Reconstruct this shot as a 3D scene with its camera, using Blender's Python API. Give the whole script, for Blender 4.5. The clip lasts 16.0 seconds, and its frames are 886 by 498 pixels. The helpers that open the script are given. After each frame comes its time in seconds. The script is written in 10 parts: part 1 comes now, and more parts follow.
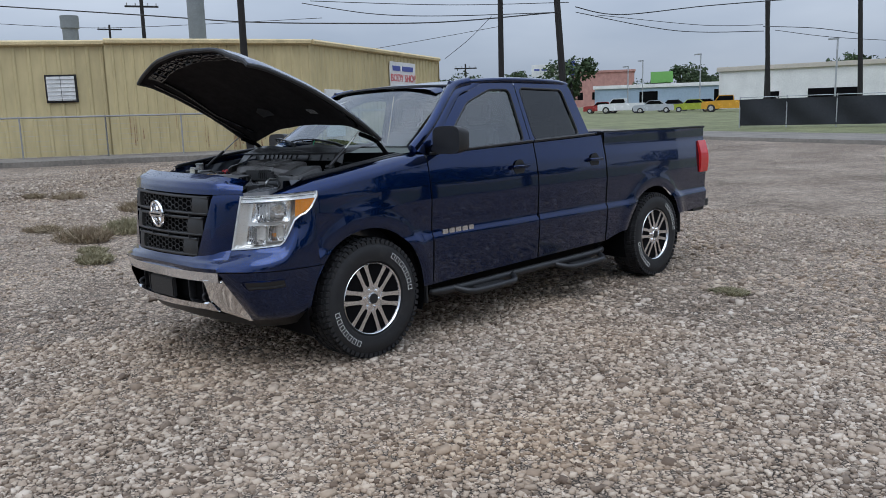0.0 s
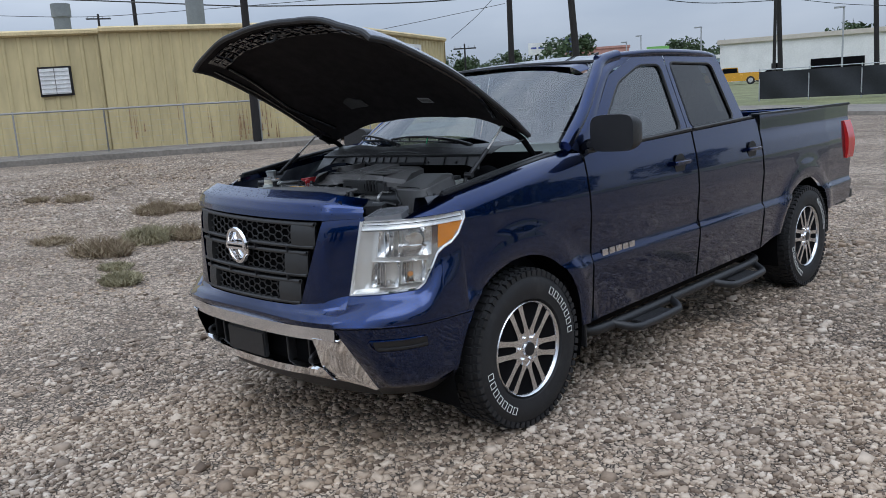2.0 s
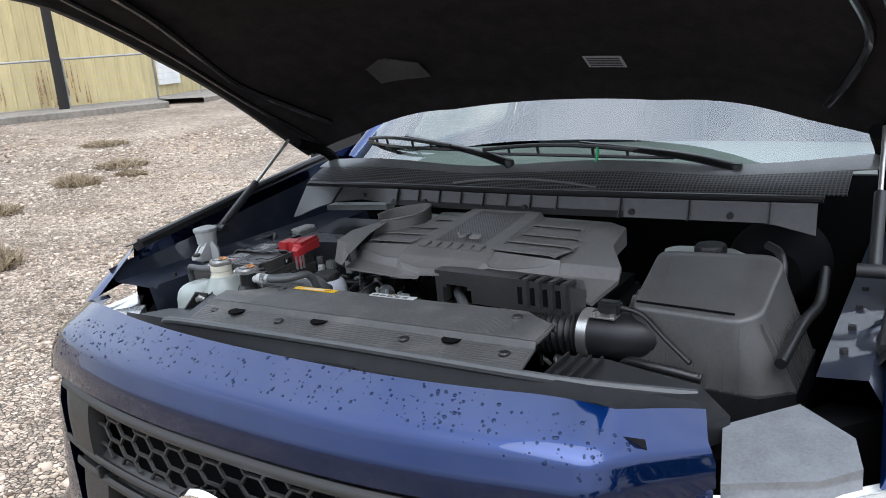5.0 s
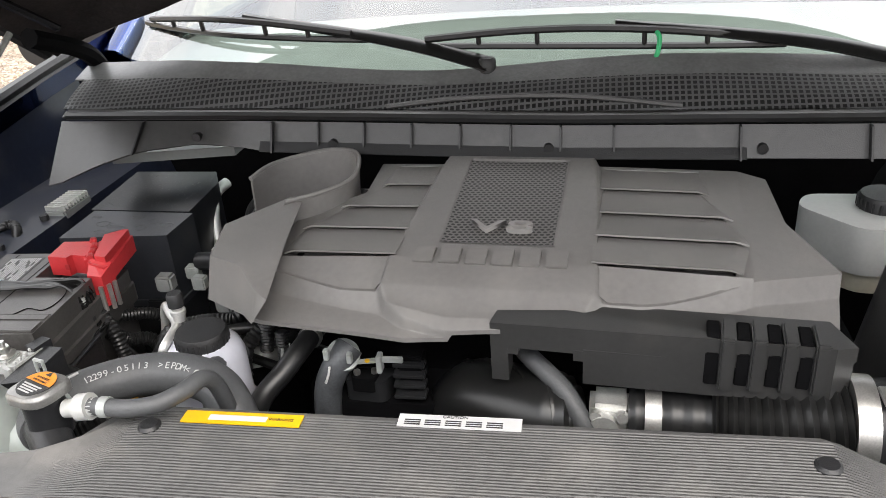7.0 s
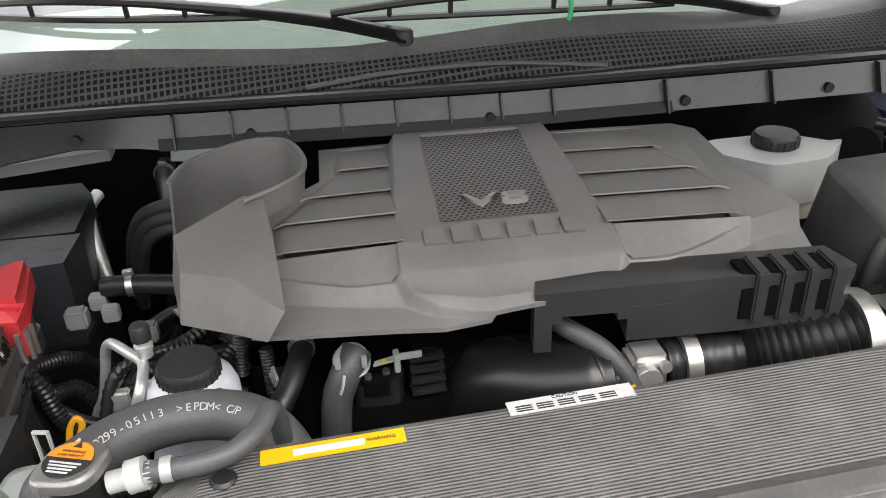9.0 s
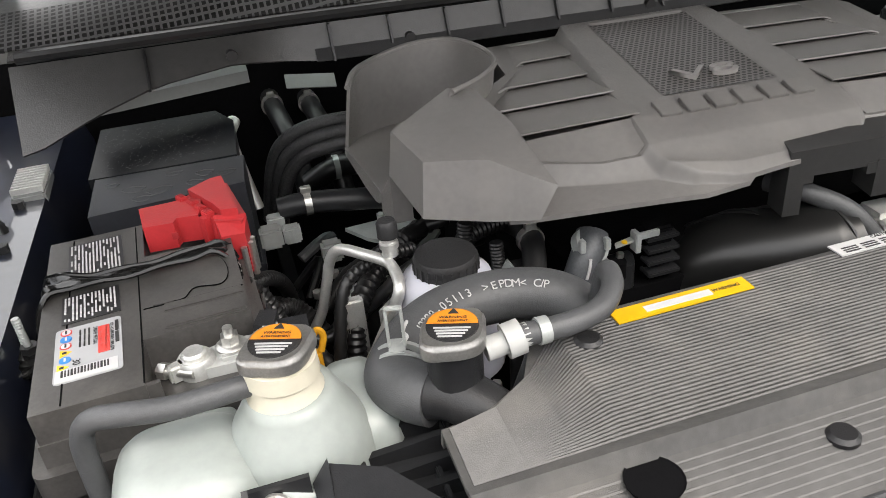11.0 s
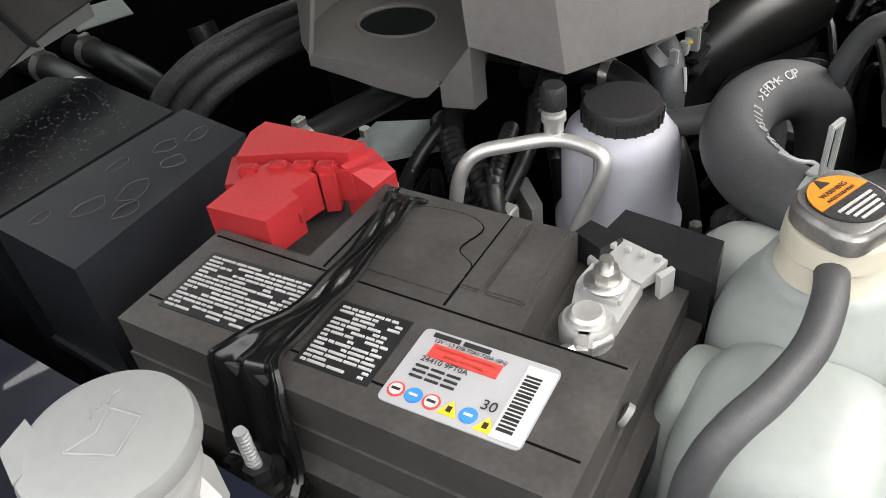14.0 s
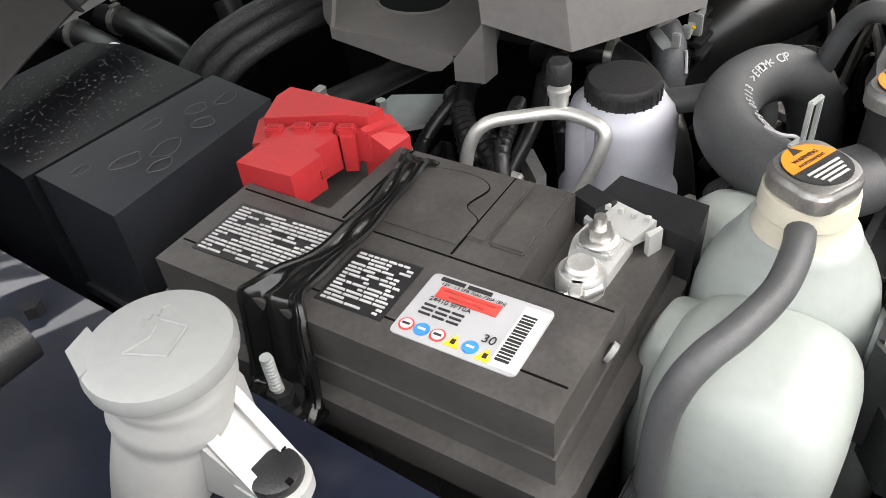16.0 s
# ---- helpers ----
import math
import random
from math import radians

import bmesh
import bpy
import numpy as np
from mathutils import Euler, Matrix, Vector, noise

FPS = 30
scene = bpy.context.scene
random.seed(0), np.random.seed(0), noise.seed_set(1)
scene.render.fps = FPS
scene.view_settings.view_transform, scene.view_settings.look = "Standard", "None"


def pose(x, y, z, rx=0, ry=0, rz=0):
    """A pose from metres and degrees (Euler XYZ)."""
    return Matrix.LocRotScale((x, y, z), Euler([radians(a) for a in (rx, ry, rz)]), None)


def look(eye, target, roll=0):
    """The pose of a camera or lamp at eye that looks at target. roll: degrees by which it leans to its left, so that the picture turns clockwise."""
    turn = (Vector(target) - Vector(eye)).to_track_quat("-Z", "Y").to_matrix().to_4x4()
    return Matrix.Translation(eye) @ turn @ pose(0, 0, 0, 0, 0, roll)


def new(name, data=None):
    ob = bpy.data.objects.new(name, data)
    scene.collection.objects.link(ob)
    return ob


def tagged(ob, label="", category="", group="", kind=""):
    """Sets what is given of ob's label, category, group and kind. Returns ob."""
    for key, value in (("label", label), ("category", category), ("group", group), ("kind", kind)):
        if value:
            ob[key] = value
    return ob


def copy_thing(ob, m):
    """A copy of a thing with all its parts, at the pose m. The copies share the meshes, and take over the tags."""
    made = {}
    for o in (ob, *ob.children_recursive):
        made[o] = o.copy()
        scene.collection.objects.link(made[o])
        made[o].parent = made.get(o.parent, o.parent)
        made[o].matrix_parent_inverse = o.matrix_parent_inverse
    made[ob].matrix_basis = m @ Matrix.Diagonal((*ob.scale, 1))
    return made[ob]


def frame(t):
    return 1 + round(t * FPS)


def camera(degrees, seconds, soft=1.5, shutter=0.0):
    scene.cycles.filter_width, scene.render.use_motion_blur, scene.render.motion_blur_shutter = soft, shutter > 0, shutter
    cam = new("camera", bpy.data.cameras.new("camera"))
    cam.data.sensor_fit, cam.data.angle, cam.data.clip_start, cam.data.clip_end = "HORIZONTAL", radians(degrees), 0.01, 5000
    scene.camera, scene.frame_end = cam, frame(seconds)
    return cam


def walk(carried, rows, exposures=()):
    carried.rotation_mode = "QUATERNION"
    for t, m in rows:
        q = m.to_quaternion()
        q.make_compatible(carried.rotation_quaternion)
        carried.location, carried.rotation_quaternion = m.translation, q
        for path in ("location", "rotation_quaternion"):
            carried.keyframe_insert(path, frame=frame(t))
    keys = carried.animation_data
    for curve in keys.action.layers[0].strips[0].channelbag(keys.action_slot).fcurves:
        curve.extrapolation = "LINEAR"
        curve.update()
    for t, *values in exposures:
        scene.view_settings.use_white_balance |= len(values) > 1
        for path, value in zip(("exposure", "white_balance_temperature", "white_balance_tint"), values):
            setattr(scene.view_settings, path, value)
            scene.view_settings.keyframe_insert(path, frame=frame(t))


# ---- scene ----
cam = camera(58.7, 16.0, 0.8)
PATH = [
    (0, (5.082, -3.238, 1.505), (3.65, -1.874, 1.205), -2.5),
    (0.5, (4.72, -3.237, 1.532), (3.29, -1.873, 1.223), -3.5),
    (1, (4.35, -3.158, 1.527), (2.928, -1.788, 1.206), -4.5),
    (1.5, (3.927, -3.011, 1.565), (2.507, -1.64, 1.243), -4.3),
    (2, (3.461, -2.936, 1.611), (2.041, -1.57, 1.266), -4.2),
    (2.5, (3.027, -2.726, 1.607), (1.609, -1.363, 1.243), -4.3),
    (3, (2.541, -2.532, 1.638), (1.174, -1.12, 1.268), -4.1),
    (3.5, (2.1, -2.313, 1.677), (0.783, -0.857, 1.297), -4.1),
    (4, (1.671, -2.077, 1.71), (0.381, -0.599, 1.325), -5.2),
    (4.5, (1.22, -1.898, 1.734), (0.093, -0.306, 1.292), -4.9),
    (4.7, (1.092, -1.813, 1.74), (-0.013, -0.21, 1.284), -4.9),
    (6.8, (0.132, -1.023, 1.719), (-0.359, 0.709, 0.847), -5.6),
    (7, (0.07, -1.0, 1.708), (-0.282, 0.757, 0.82), -4.3),
    (7.5, (-0.077, -0.947, 1.717), (0.068, 0.823, 0.798), -1.7),
    (8, (-0.085, -0.933, 1.705), (0.225, 0.812, 0.78), 0.5),
    (8.2, (-0.102, -0.948, 1.714), (0.192, 0.796, 0.781), 0.2),
    (10.5, (-0.5, -0.95, 1.612), (-0.073, 0.74, 0.631), -6.6),
    (11, (-0.535, -0.888, 1.606), (-0.099, 0.782, 0.596), -5.3),
    (11.5, (-0.61, -0.791, 1.591), (-0.147, 0.865, 0.568), -4.7),
    (12, (-0.761, -0.729, 1.589), (0.005, 0.789, 0.535), -5.2),
    (12.5, (-0.795, -0.71, 1.576), (0.056, 0.751, 0.507), -7.4),
    (13, (-0.834, -0.641, 1.548), (0.161, 0.635, 0.373), -7.9),
    (13.5, (-0.871, -0.508, 1.543), (0.35, 0.495, 0.317), -7.9),
    (14, (-0.88, -0.477, 1.539), (0.339, 0.472, 0.27), -7.9),
    (14.5, (-0.89, -0.467, 1.547), (0.323, 0.471, 0.263), -8.0),
    (15, (-0.893, -0.477, 1.545), (0.319, 0.453, 0.254), -7.6),
    (15.5, (-0.906, -0.499, 1.555), (0.304, 0.435, 0.265), -7.4),
    (16, (-0.918, -0.503, 1.552), (0.271, 0.452, 0.259), -6.7),
]
EXPOSURES = [(0.0, 0.05, 5900, 10), (2.0, 0.14, 5900, 10), (3.0, 0.28, 5900, 10), (4.0, 0.60, 5900, 10), (4.7, 0.98, 6100, 10), (7.0, 2.05, 7400, 13), (8.2, 2.05, 7400, 13), (10.5, 1.88, 7550, 13), (12.0, 1.98, 7550, 13), (13.5, 1.95, 7550, 13), (16.0, 2.15, 7550, 13)]
walk(cam, [(t, look(e, g, r)) for t, e, g, r in PATH], EXPOSURES)

# ---- world and light: an overcast day ----
world = bpy.data.worlds.new("overcast_sky")
scene.world = world
world.use_nodes = True
wn, wl = world.node_tree.nodes, world.node_tree.links
wn.clear()
sky = wn.new("ShaderNodeTexSky")
sky.sky_type = "NISHITA"
sky.sun_disc = False
sky.sun_elevation, sky.sun_rotation = radians(60), radians(142)
sky.air_density, sky.dust_density = 1.0, 4.0
hsv = wn.new("ShaderNodeHueSaturation")
hsv.inputs["Saturation"].default_value = 0.30
wl.new(sky.outputs[0], hsv.inputs["Color"])
bg_sky = wn.new("ShaderNodeBackground")
bg_sky.inputs[1].default_value = 0.10
wl.new(hsv.outputs[0], bg_sky.inputs[0])
tc = wn.new("ShaderNodeTexCoord")
wmap = wn.new("ShaderNodeMapping")
wmap.inputs["Scale"].default_value = (1.0, 1.0, 3.5)
wl.new(tc.outputs["Generated"], wmap.inputs[0])
wno = wn.new("ShaderNodeTexNoise")
wno.inputs["Scale"].default_value, wno.inputs["Detail"].default_value = 2.2, 5.0
wl.new(wmap.outputs[0], wno.inputs["Vector"])
wr = wn.new("ShaderNodeValToRGB")
wr.color_ramp.elements[0].position, wr.color_ramp.elements[0].color = 0.32, (0.42, 0.485, 0.58, 1)
wr.color_ramp.elements[1].position, wr.color_ramp.elements[1].color = 0.68, (0.66, 0.71, 0.775, 1)
wl.new(wno.outputs[0], wr.inputs[0])
bg_cloud = wn.new("ShaderNodeBackground")
bg_cloud.inputs[1].default_value = 0.75
wsep = wn.new("ShaderNodeSeparateXYZ")
wl.new(tc.outputs["Generated"], wsep.inputs[0])
wgr = wn.new("ShaderNodeMapRange")
wgr.inputs["From Min"].default_value, wgr.inputs["From Max"].default_value = 0.0, 1.0
wgr.inputs["To Min"].default_value, wgr.inputs["To Max"].default_value = 0.95, 3.5
wl.new(wsep.outputs[2], wgr.inputs[0])
wmul = wn.new("ShaderNodeVectorMath")
wmul.operation = "SCALE"
wl.new(wr.outputs[0], wmul.inputs[0])
wl.new(wgr.outputs[0], wmul.inputs["Scale"])
wl.new(wmul.outputs[0], bg_cloud.inputs[0])
wadd = wn.new("ShaderNodeMixShader")
wadd.inputs[0].default_value = 0.75
wl.new(bg_sky.outputs[0], wadd.inputs[1])
wl.new(bg_cloud.outputs[0], wadd.inputs[2])
wout = wn.new("ShaderNodeOutputWorld")
wl.new(wadd.outputs[0], wout.inputs[0])

sun_data = bpy.data.lights.new("sun", "SUN")
sun_data.energy, sun_data.angle, sun_data.color = 0.80, radians(50), (0.97, 0.985, 1.0)
sun = new("sun", sun_data)
sun.matrix_world = look((7, -9, 20), (0, 0, 0))


# ---- materials ----
def mat(name, col, rough=0.5, metal=0.0, var=0.15, scale=8.0, bump=0.0, bscale=60.0, coat=0.0, spec=0.5, col2=None, sub=0.0, trans=0.0, alpha=1.0, fine=True, stretch=None, dust=0.0, drops=0.0):
    """Principled material with colour varied at two scales, and fine relief."""
    m = bpy.data.materials.new(name)
    m.use_nodes = True
    n, l = m.node_tree.nodes, m.node_tree.links
    b = n["Principled BSDF"]
    b.inputs["Roughness"].default_value = rough
    b.inputs["Metallic"].default_value = metal
    b.inputs["Specular IOR Level"].default_value = spec
    b.inputs["Coat Weight"].default_value = coat
    b.inputs["Coat Roughness"].default_value = 0.03
    b.inputs["Subsurface Weight"].default_value = sub
    b.inputs["Subsurface Radius"].default_value = (0.03, 0.03, 0.03)
    b.inputs["Transmission Weight"].default_value = trans
    b.inputs["Alpha"].default_value = alpha
    c = n.new("ShaderNodeTexCoord")
    mp = n.new("ShaderNodeMapping")
    if stretch:
        mp.inputs["Scale"].default_value = stretch
    l.new(c.outputs["Object"], mp.inputs[0])
    big = n.new("ShaderNodeTexNoise")
    big.inputs["Scale"].default_value, big.inputs["Detail"].default_value = scale, 6.0
    l.new(mp.outputs[0], big.inputs["Vector"])
    small = n.new("ShaderNodeTexNoise")
    small.inputs["Scale"].default_value, small.inputs["Detail"].default_value = scale * 9, 4.0
    l.new(mp.outputs[0], small.inputs["Vector"])
    mix = n.new("ShaderNodeMath")
    mix.operation = "MULTIPLY_ADD"
    mix.inputs[1].default_value = 0.45
    l.new(small.outputs[0], mix.inputs[0])
    half = n.new("ShaderNodeMath")
    half.operation = "MULTIPLY"
    half.inputs[1].default_value = 0.55
    l.new(big.outputs[0], half.inputs[0])
    l.new(half.outputs[0], mix.inputs[2])
    ramp = n.new("ShaderNodeValToRGB")
    lo = [max(0, v * (1 - var)) for v in col]
    hi = col2 if col2 else [min(1, v * (1 + var)) for v in col]
    ramp.color_ramp.elements[0].position, ramp.color_ramp.elements[0].color = 0.36, (*lo, 1)
    ramp.color_ramp.elements[1].position, ramp.color_ramp.elements[1].color = 0.64, (*hi, 1)
    l.new(mix.outputs[0], ramp.inputs[0])
    last = ramp.outputs[0]
    if dust:
        dn = n.new("ShaderNodeTexNoise")
        dn.inputs["Scale"].default_value, dn.inputs["Detail"].default_value = 14.0, 8.0
        l.new(c.outputs["Object"], dn.inputs["Vector"])
        dr = n.new("ShaderNodeValToRGB")
        dr.color_ramp.elements[0].position, dr.color_ramp.elements[1].position = 0.55, 0.78
        l.new(dn.outputs[0], dr.inputs[0])
        dk = n.new("ShaderNodeMath")
        dk.operation = "MULTIPLY"
        dk.inputs[1].default_value = dust
        l.new(dr.outputs[0], dk.inputs[0])
        dm = n.new("ShaderNodeMixRGB")
        dm.inputs["Color2"].default_value = (0.36, 0.33, 0.29, 1)
        l.new(dk.outputs[0], dm.inputs["Fac"])
        l.new(last, dm.inputs["Color1"])
        last = dm.outputs[0]
    l.new(last, b.inputs["Base Color"])
    rr = n.new("ShaderNodeMapRange")
    rr.inputs["To Min"].default_value, rr.inputs["To Max"].default_value = max(0.0, rough - 0.08), min(1.0, rough + 0.10)
    if metal or coat or rough < 0.1:
        rr.inputs["To Min"].default_value, rr.inputs["To Max"].default_value = rough, rough + 0.04
    l.new(mix.outputs[0], rr.inputs[0])
    l.new(rr.outputs[0], b.inputs["Roughness"])
    if bump:
        bn = n.new("ShaderNodeTexNoise")
        bn.inputs["Scale"].default_value, bn.inputs["Detail"].default_value = bscale, 4.0
        l.new(mp.outputs[0], bn.inputs["Vector"])
        bp = n.new("ShaderNodeBump")
        bp.inputs["Strength"].default_value, bp.inputs["Distance"].default_value = bump, 0.004
        l.new(bn.outputs[0], bp.inputs["Height"])
        l.new(bp.outputs[0], b.inputs["Normal"])
    if drops:
        vo = n.new("ShaderNodeTexVoronoi")
        vo.inputs["Scale"].default_value = 34.0
        l.new(c.outputs["Object"], vo.inputs["Vector"])
        vr = n.new("ShaderNodeMapRange")
        vr.inputs["From Min"].default_value, vr.inputs["From Max"].default_value = 0.0, 0.16
        vr.inputs["To Min"].default_value, vr.inputs["To Max"].default_value = 1.0, 0.0
        l.new(vo.outputs["Distance"], vr.inputs[0])
        vb = n.new("ShaderNodeBump")
        vb.inputs["Strength"].default_value, vb.inputs["Distance"].default_value = drops, 0.002
        l.new(vr.outputs[0], vb.inputs["Height"])
        l.new(vb.outputs[0], b.inputs["Coat Normal" if coat else "Normal"])
    return m


PAINT = mat("blue_metallic_paint", (0.0018, 0.0160, 0.082), 0.22, 1.0, 0.06, 3.0, coat=1.0)
WETBLACK = mat("glossy_black_painted_steel", (0.010, 0.009, 0.010), 0.22, 0, 0.2, 20, coat=0.6)
LINER = mat("matt_black_felt", (0.021, 0.0185, 0.019), 0.95, 0, 0.3, 20, 0.2, 300, spec=0.15)
CLAD = mat("satin_black_plastic", (0.012, 0.012, 0.013), 0.42, 0, 0.15, 20, 0.15, 700)
BLACK = mat("matt_black_plastic", (0.014, 0.014, 0.015), 0.5, 0, 0.2, 15, 0.2, 500, dust=0.04)
GRILLEMAT = mat("dark_grey_grille_plastic", (0.020, 0.0195, 0.019), 0.45, 0, 0.15, 20, 0.15, 700)
# near-black: shade of the bay, underbody and recesses put into the colour
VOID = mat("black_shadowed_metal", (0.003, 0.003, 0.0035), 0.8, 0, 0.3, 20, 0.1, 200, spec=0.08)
CHROME = mat("chrome", (0.85, 0.85, 0.86), 0.06, 1.0, 0.03, 6, 0.03, 80)
ALLOY = mat("machined_alloy", (0.72, 0.72, 0.73), 0.22, 1.0, 0.05, 10)
RUBBER = mat("tyre_rubber", (0.010, 0.010, 0.011), 0.62, 0, 0.25, 12, 0.25, 160, dust=0.04)
WHITE_LET = mat("white_tyre_lettering", (0.60, 0.59, 0.56), 0.7)
AMBER = mat("amber_lens", (0.80, 0.28, 0.02), 0.12, 0, 0.1, 30, coat=0.8)
REDL = mat("red_lens", (0.55, 0.015, 0.015), 0.12, 0, 0.1, 30, coat=0.8)
LAMPSILVER = mat("lamp_reflector", (0.80, 0.80, 0.80), 0.13, 0.95, 0.08, 40, 0.5, 35)
BRIGHTTRIM = mat("satin_bright_trim", (0.80, 0.80, 0.80), 0.34, 0.7, 0.06, 30)
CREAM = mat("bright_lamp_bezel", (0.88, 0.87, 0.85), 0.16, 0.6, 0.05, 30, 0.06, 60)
DASH = mat("grey_dashboard", (0.16, 0.165, 0.16), 0.6, 0, 0.1, 20, 0.1, 300)
CLEARBOX = mat("milky_clear_plastic", (0.15, 0.155, 0.165), 0.16, 0, 0.15, 25, coat=0.8)
SEAT = mat("dark_interior", (0.05, 0.05, 0.055), 0.8, 0, 0.2, 10)


def pane_glass(name, tint, r0):
    """A thin pane: tinted, with a mirror gloss that grows at grazing angles."""
    m = bpy.data.materials.new(name)
    m.use_nodes = True
    n, l = m.node_tree.nodes, m.node_tree.links
    n.remove(n["Principled BSDF"])
    t = n.new("ShaderNodeBsdfTransparent")
    t.inputs[0].default_value = (*tint, 1)
    g = n.new("ShaderNodeBsdfGlossy")
    g.inputs["Roughness"].default_value = 0.02
    w = n.new("ShaderNodeLayerWeight")
    w.inputs[0].default_value = 0.5
    p = n.new("ShaderNodeMath")
    p.operation = "POWER"
    p.inputs[1].default_value = 4.5
    l.new(w.outputs["Facing"], p.inputs[0])
    k = n.new("ShaderNodeMapRange")
    k.inputs["To Min"].default_value = r0
    l.new(p.outputs[0], k.inputs[0])
    x = n.new("ShaderNodeMixShader")
    l.new(k.outputs[0], x.inputs[0])
    l.new(t.outputs[0], x.inputs[1])
    l.new(g.outputs[0], x.inputs[2])
    l.new(x.outputs[0], n["Material Output"].inputs["Surface"])
    return m


GLASS = pane_glass("windscreen_glass", (0.78, 0.88, 0.83), 0.19)
SIDEGLASS = pane_glass("side_window_glass", (0.50, 0.60, 0.56), 0.20)
PRIVACY = pane_glass("privacy_glass", (0.05, 0.055, 0.06), 0.08)
LENS = pane_glass("clear_lens", (0.96, 0.96, 0.95), 0.06)


# ---- mesh helpers ----
def placed(ob):
    """An object's place in the world, from its own and its parents' poses."""
    return placed(ob.parent) @ ob.matrix_parent_inverse @ ob.matrix_basis if ob.parent else ob.matrix_basis.copy()


PLACE = [Matrix.Identity(4)]   # where the group of things now being built stands


def hang(ob, parent, m):
    """Parents ob; m, where given, is its place in the group."""
    m = PLACE[0] @ m if m is not None else None
    if parent is not None:
        ob.parent = parent
    if m is not None:
        ob.matrix_basis = m
        if parent is not None:
            ob.matrix_parent_inverse = placed(parent).inverted()


def part(name, bm, material, parent=None, label="", smooth=True, m=None):
    me = bpy.data.meshes.new(name)
    if m is None:
        bmesh.ops.transform(bm, matrix=PLACE[0], verts=bm.verts)
    bmesh.ops.recalc_face_normals(bm, faces=bm.faces)
    bm.to_mesh(me)
    bm.free()
    me.materials.append(material)
    if smooth:
        area = np.zeros(len(me.polygons))
        me.polygons.foreach_get("area", area)
        wide = area > max(8 * float(np.median(area)), 2e-5) if len(area) else area
        me.polygons.foreach_set("use_smooth", [not w for w in wide])
        me.set_sharp_from_angle(angle=radians(38))
    ob = new(name, me)
    if material in (GLASS, SIDEGLASS, PRIVACY, LENS):
        ob.visible_shadow = False
    hang(ob, parent, m)
    if label:
        ob["label"] = label
    return ob


def thing(name, label, category, group="", kind=""):
    return tagged(new(name), label, category, group, kind)


def add(bm, other):
    me = bpy.data.meshes.new("joined")
    other.to_mesh(me)
    other.free()
    bm.from_mesh(me)
    bpy.data.meshes.remove(me)
    return bm


def bev(bm, w, seg=2, angle=30):
    if w > 0:
        es = [e for e in bm.edges if len(e.link_faces) == 2 and e.calc_face_angle(0) > radians(angle)]
        bmesh.ops.bevel(bm, geom=es, offset=w, segments=seg, affect="EDGES", clamp_overlap=True)
    return bm


def box(x0, x1, y0, y1, z0, z1, w=0.004, seg=2):
    bm = bmesh.new()
    bmesh.ops.create_cube(bm, size=1, matrix=Matrix.Translation(((x0 + x1) / 2, (y0 + y1) / 2, (z0 + z1) / 2)) @ Matrix.Diagonal((x1 - x0, y1 - y0, z1 - z0, 1)))
    return bev(bm, w, seg)


def move(bm, m):
    bmesh.ops.transform(bm, matrix=m, verts=bm.verts)
    return bm


def cyl(a, b, r, seg=16, r2=None, w=0.0):
    """A closed round bar from a to b."""
    a, b = Vector(a), Vector(b)
    d = b - a
    bm = bmesh.new()
    bmesh.ops.create_cone(bm, cap_ends=True, segments=seg, radius1=r, radius2=r if r2 is None else r2, depth=d.length)
    move(bm, Matrix.Translation((a + b) / 2) @ d.to_track_quat("Z", "Y").to_matrix().to_4x4())
    return bev(bm, w, 2, 50)


def spline(pts, n=6):
    pts = [Vector(p) for p in pts]
    out = []
    for i in range(len(pts) - 1):
        p0, p1, p2, p3 = pts[max(i - 1, 0)], pts[i], pts[i + 1], pts[min(i + 2, len(pts) - 1)]
        for k in range(n):
            t = k / n
            out.append(0.5 * ((2 * p1) + (p2 - p0) * t + (2 * p0 - 5 * p1 + 4 * p2 - p3) * t * t + (3 * p1 - p0 - 3 * p2 + p3) * t ** 3))
    out.append(pts[-1])
    return out


def tube(pts, r, seg=10, n=6, rib=0.0, ribn=1):
    """A round hose along a smooth line; rib swells every ribn-th ring."""
    line = spline(pts, n) if n > 1 else [Vector(p) for p in pts]
    bm = bmesh.new()
    rings, up = [], Vector((0.13, 0.21, 1))
    for i, p in enumerate(line):
        d = (line[min(i + 1, len(line) - 1)] - line[max(i - 1, 0)]).normalized()
        u = (up - d * up.dot(d)).normalized()
        up, s = u, d.cross(u)
        rad = (r[min(i, len(r) - 1)] if isinstance(r, (list, tuple)) else r) * (1 + (rib if (i // ribn) % 2 else 0))
        rings.append([bm.verts.new(p + (u * math.cos(a) + s * math.sin(a)) * rad) for a in [2 * math.pi * k / seg for k in range(seg)]])
    for a, b in zip(rings, rings[1:]):
        for k in range(seg):
            bm.faces.new((a[k], a[(k + 1) % seg], b[(k + 1) % seg], b[k]))
    bm.faces.new(rings[0][::-1])
    bm.faces.new(rings[-1])
    return bm


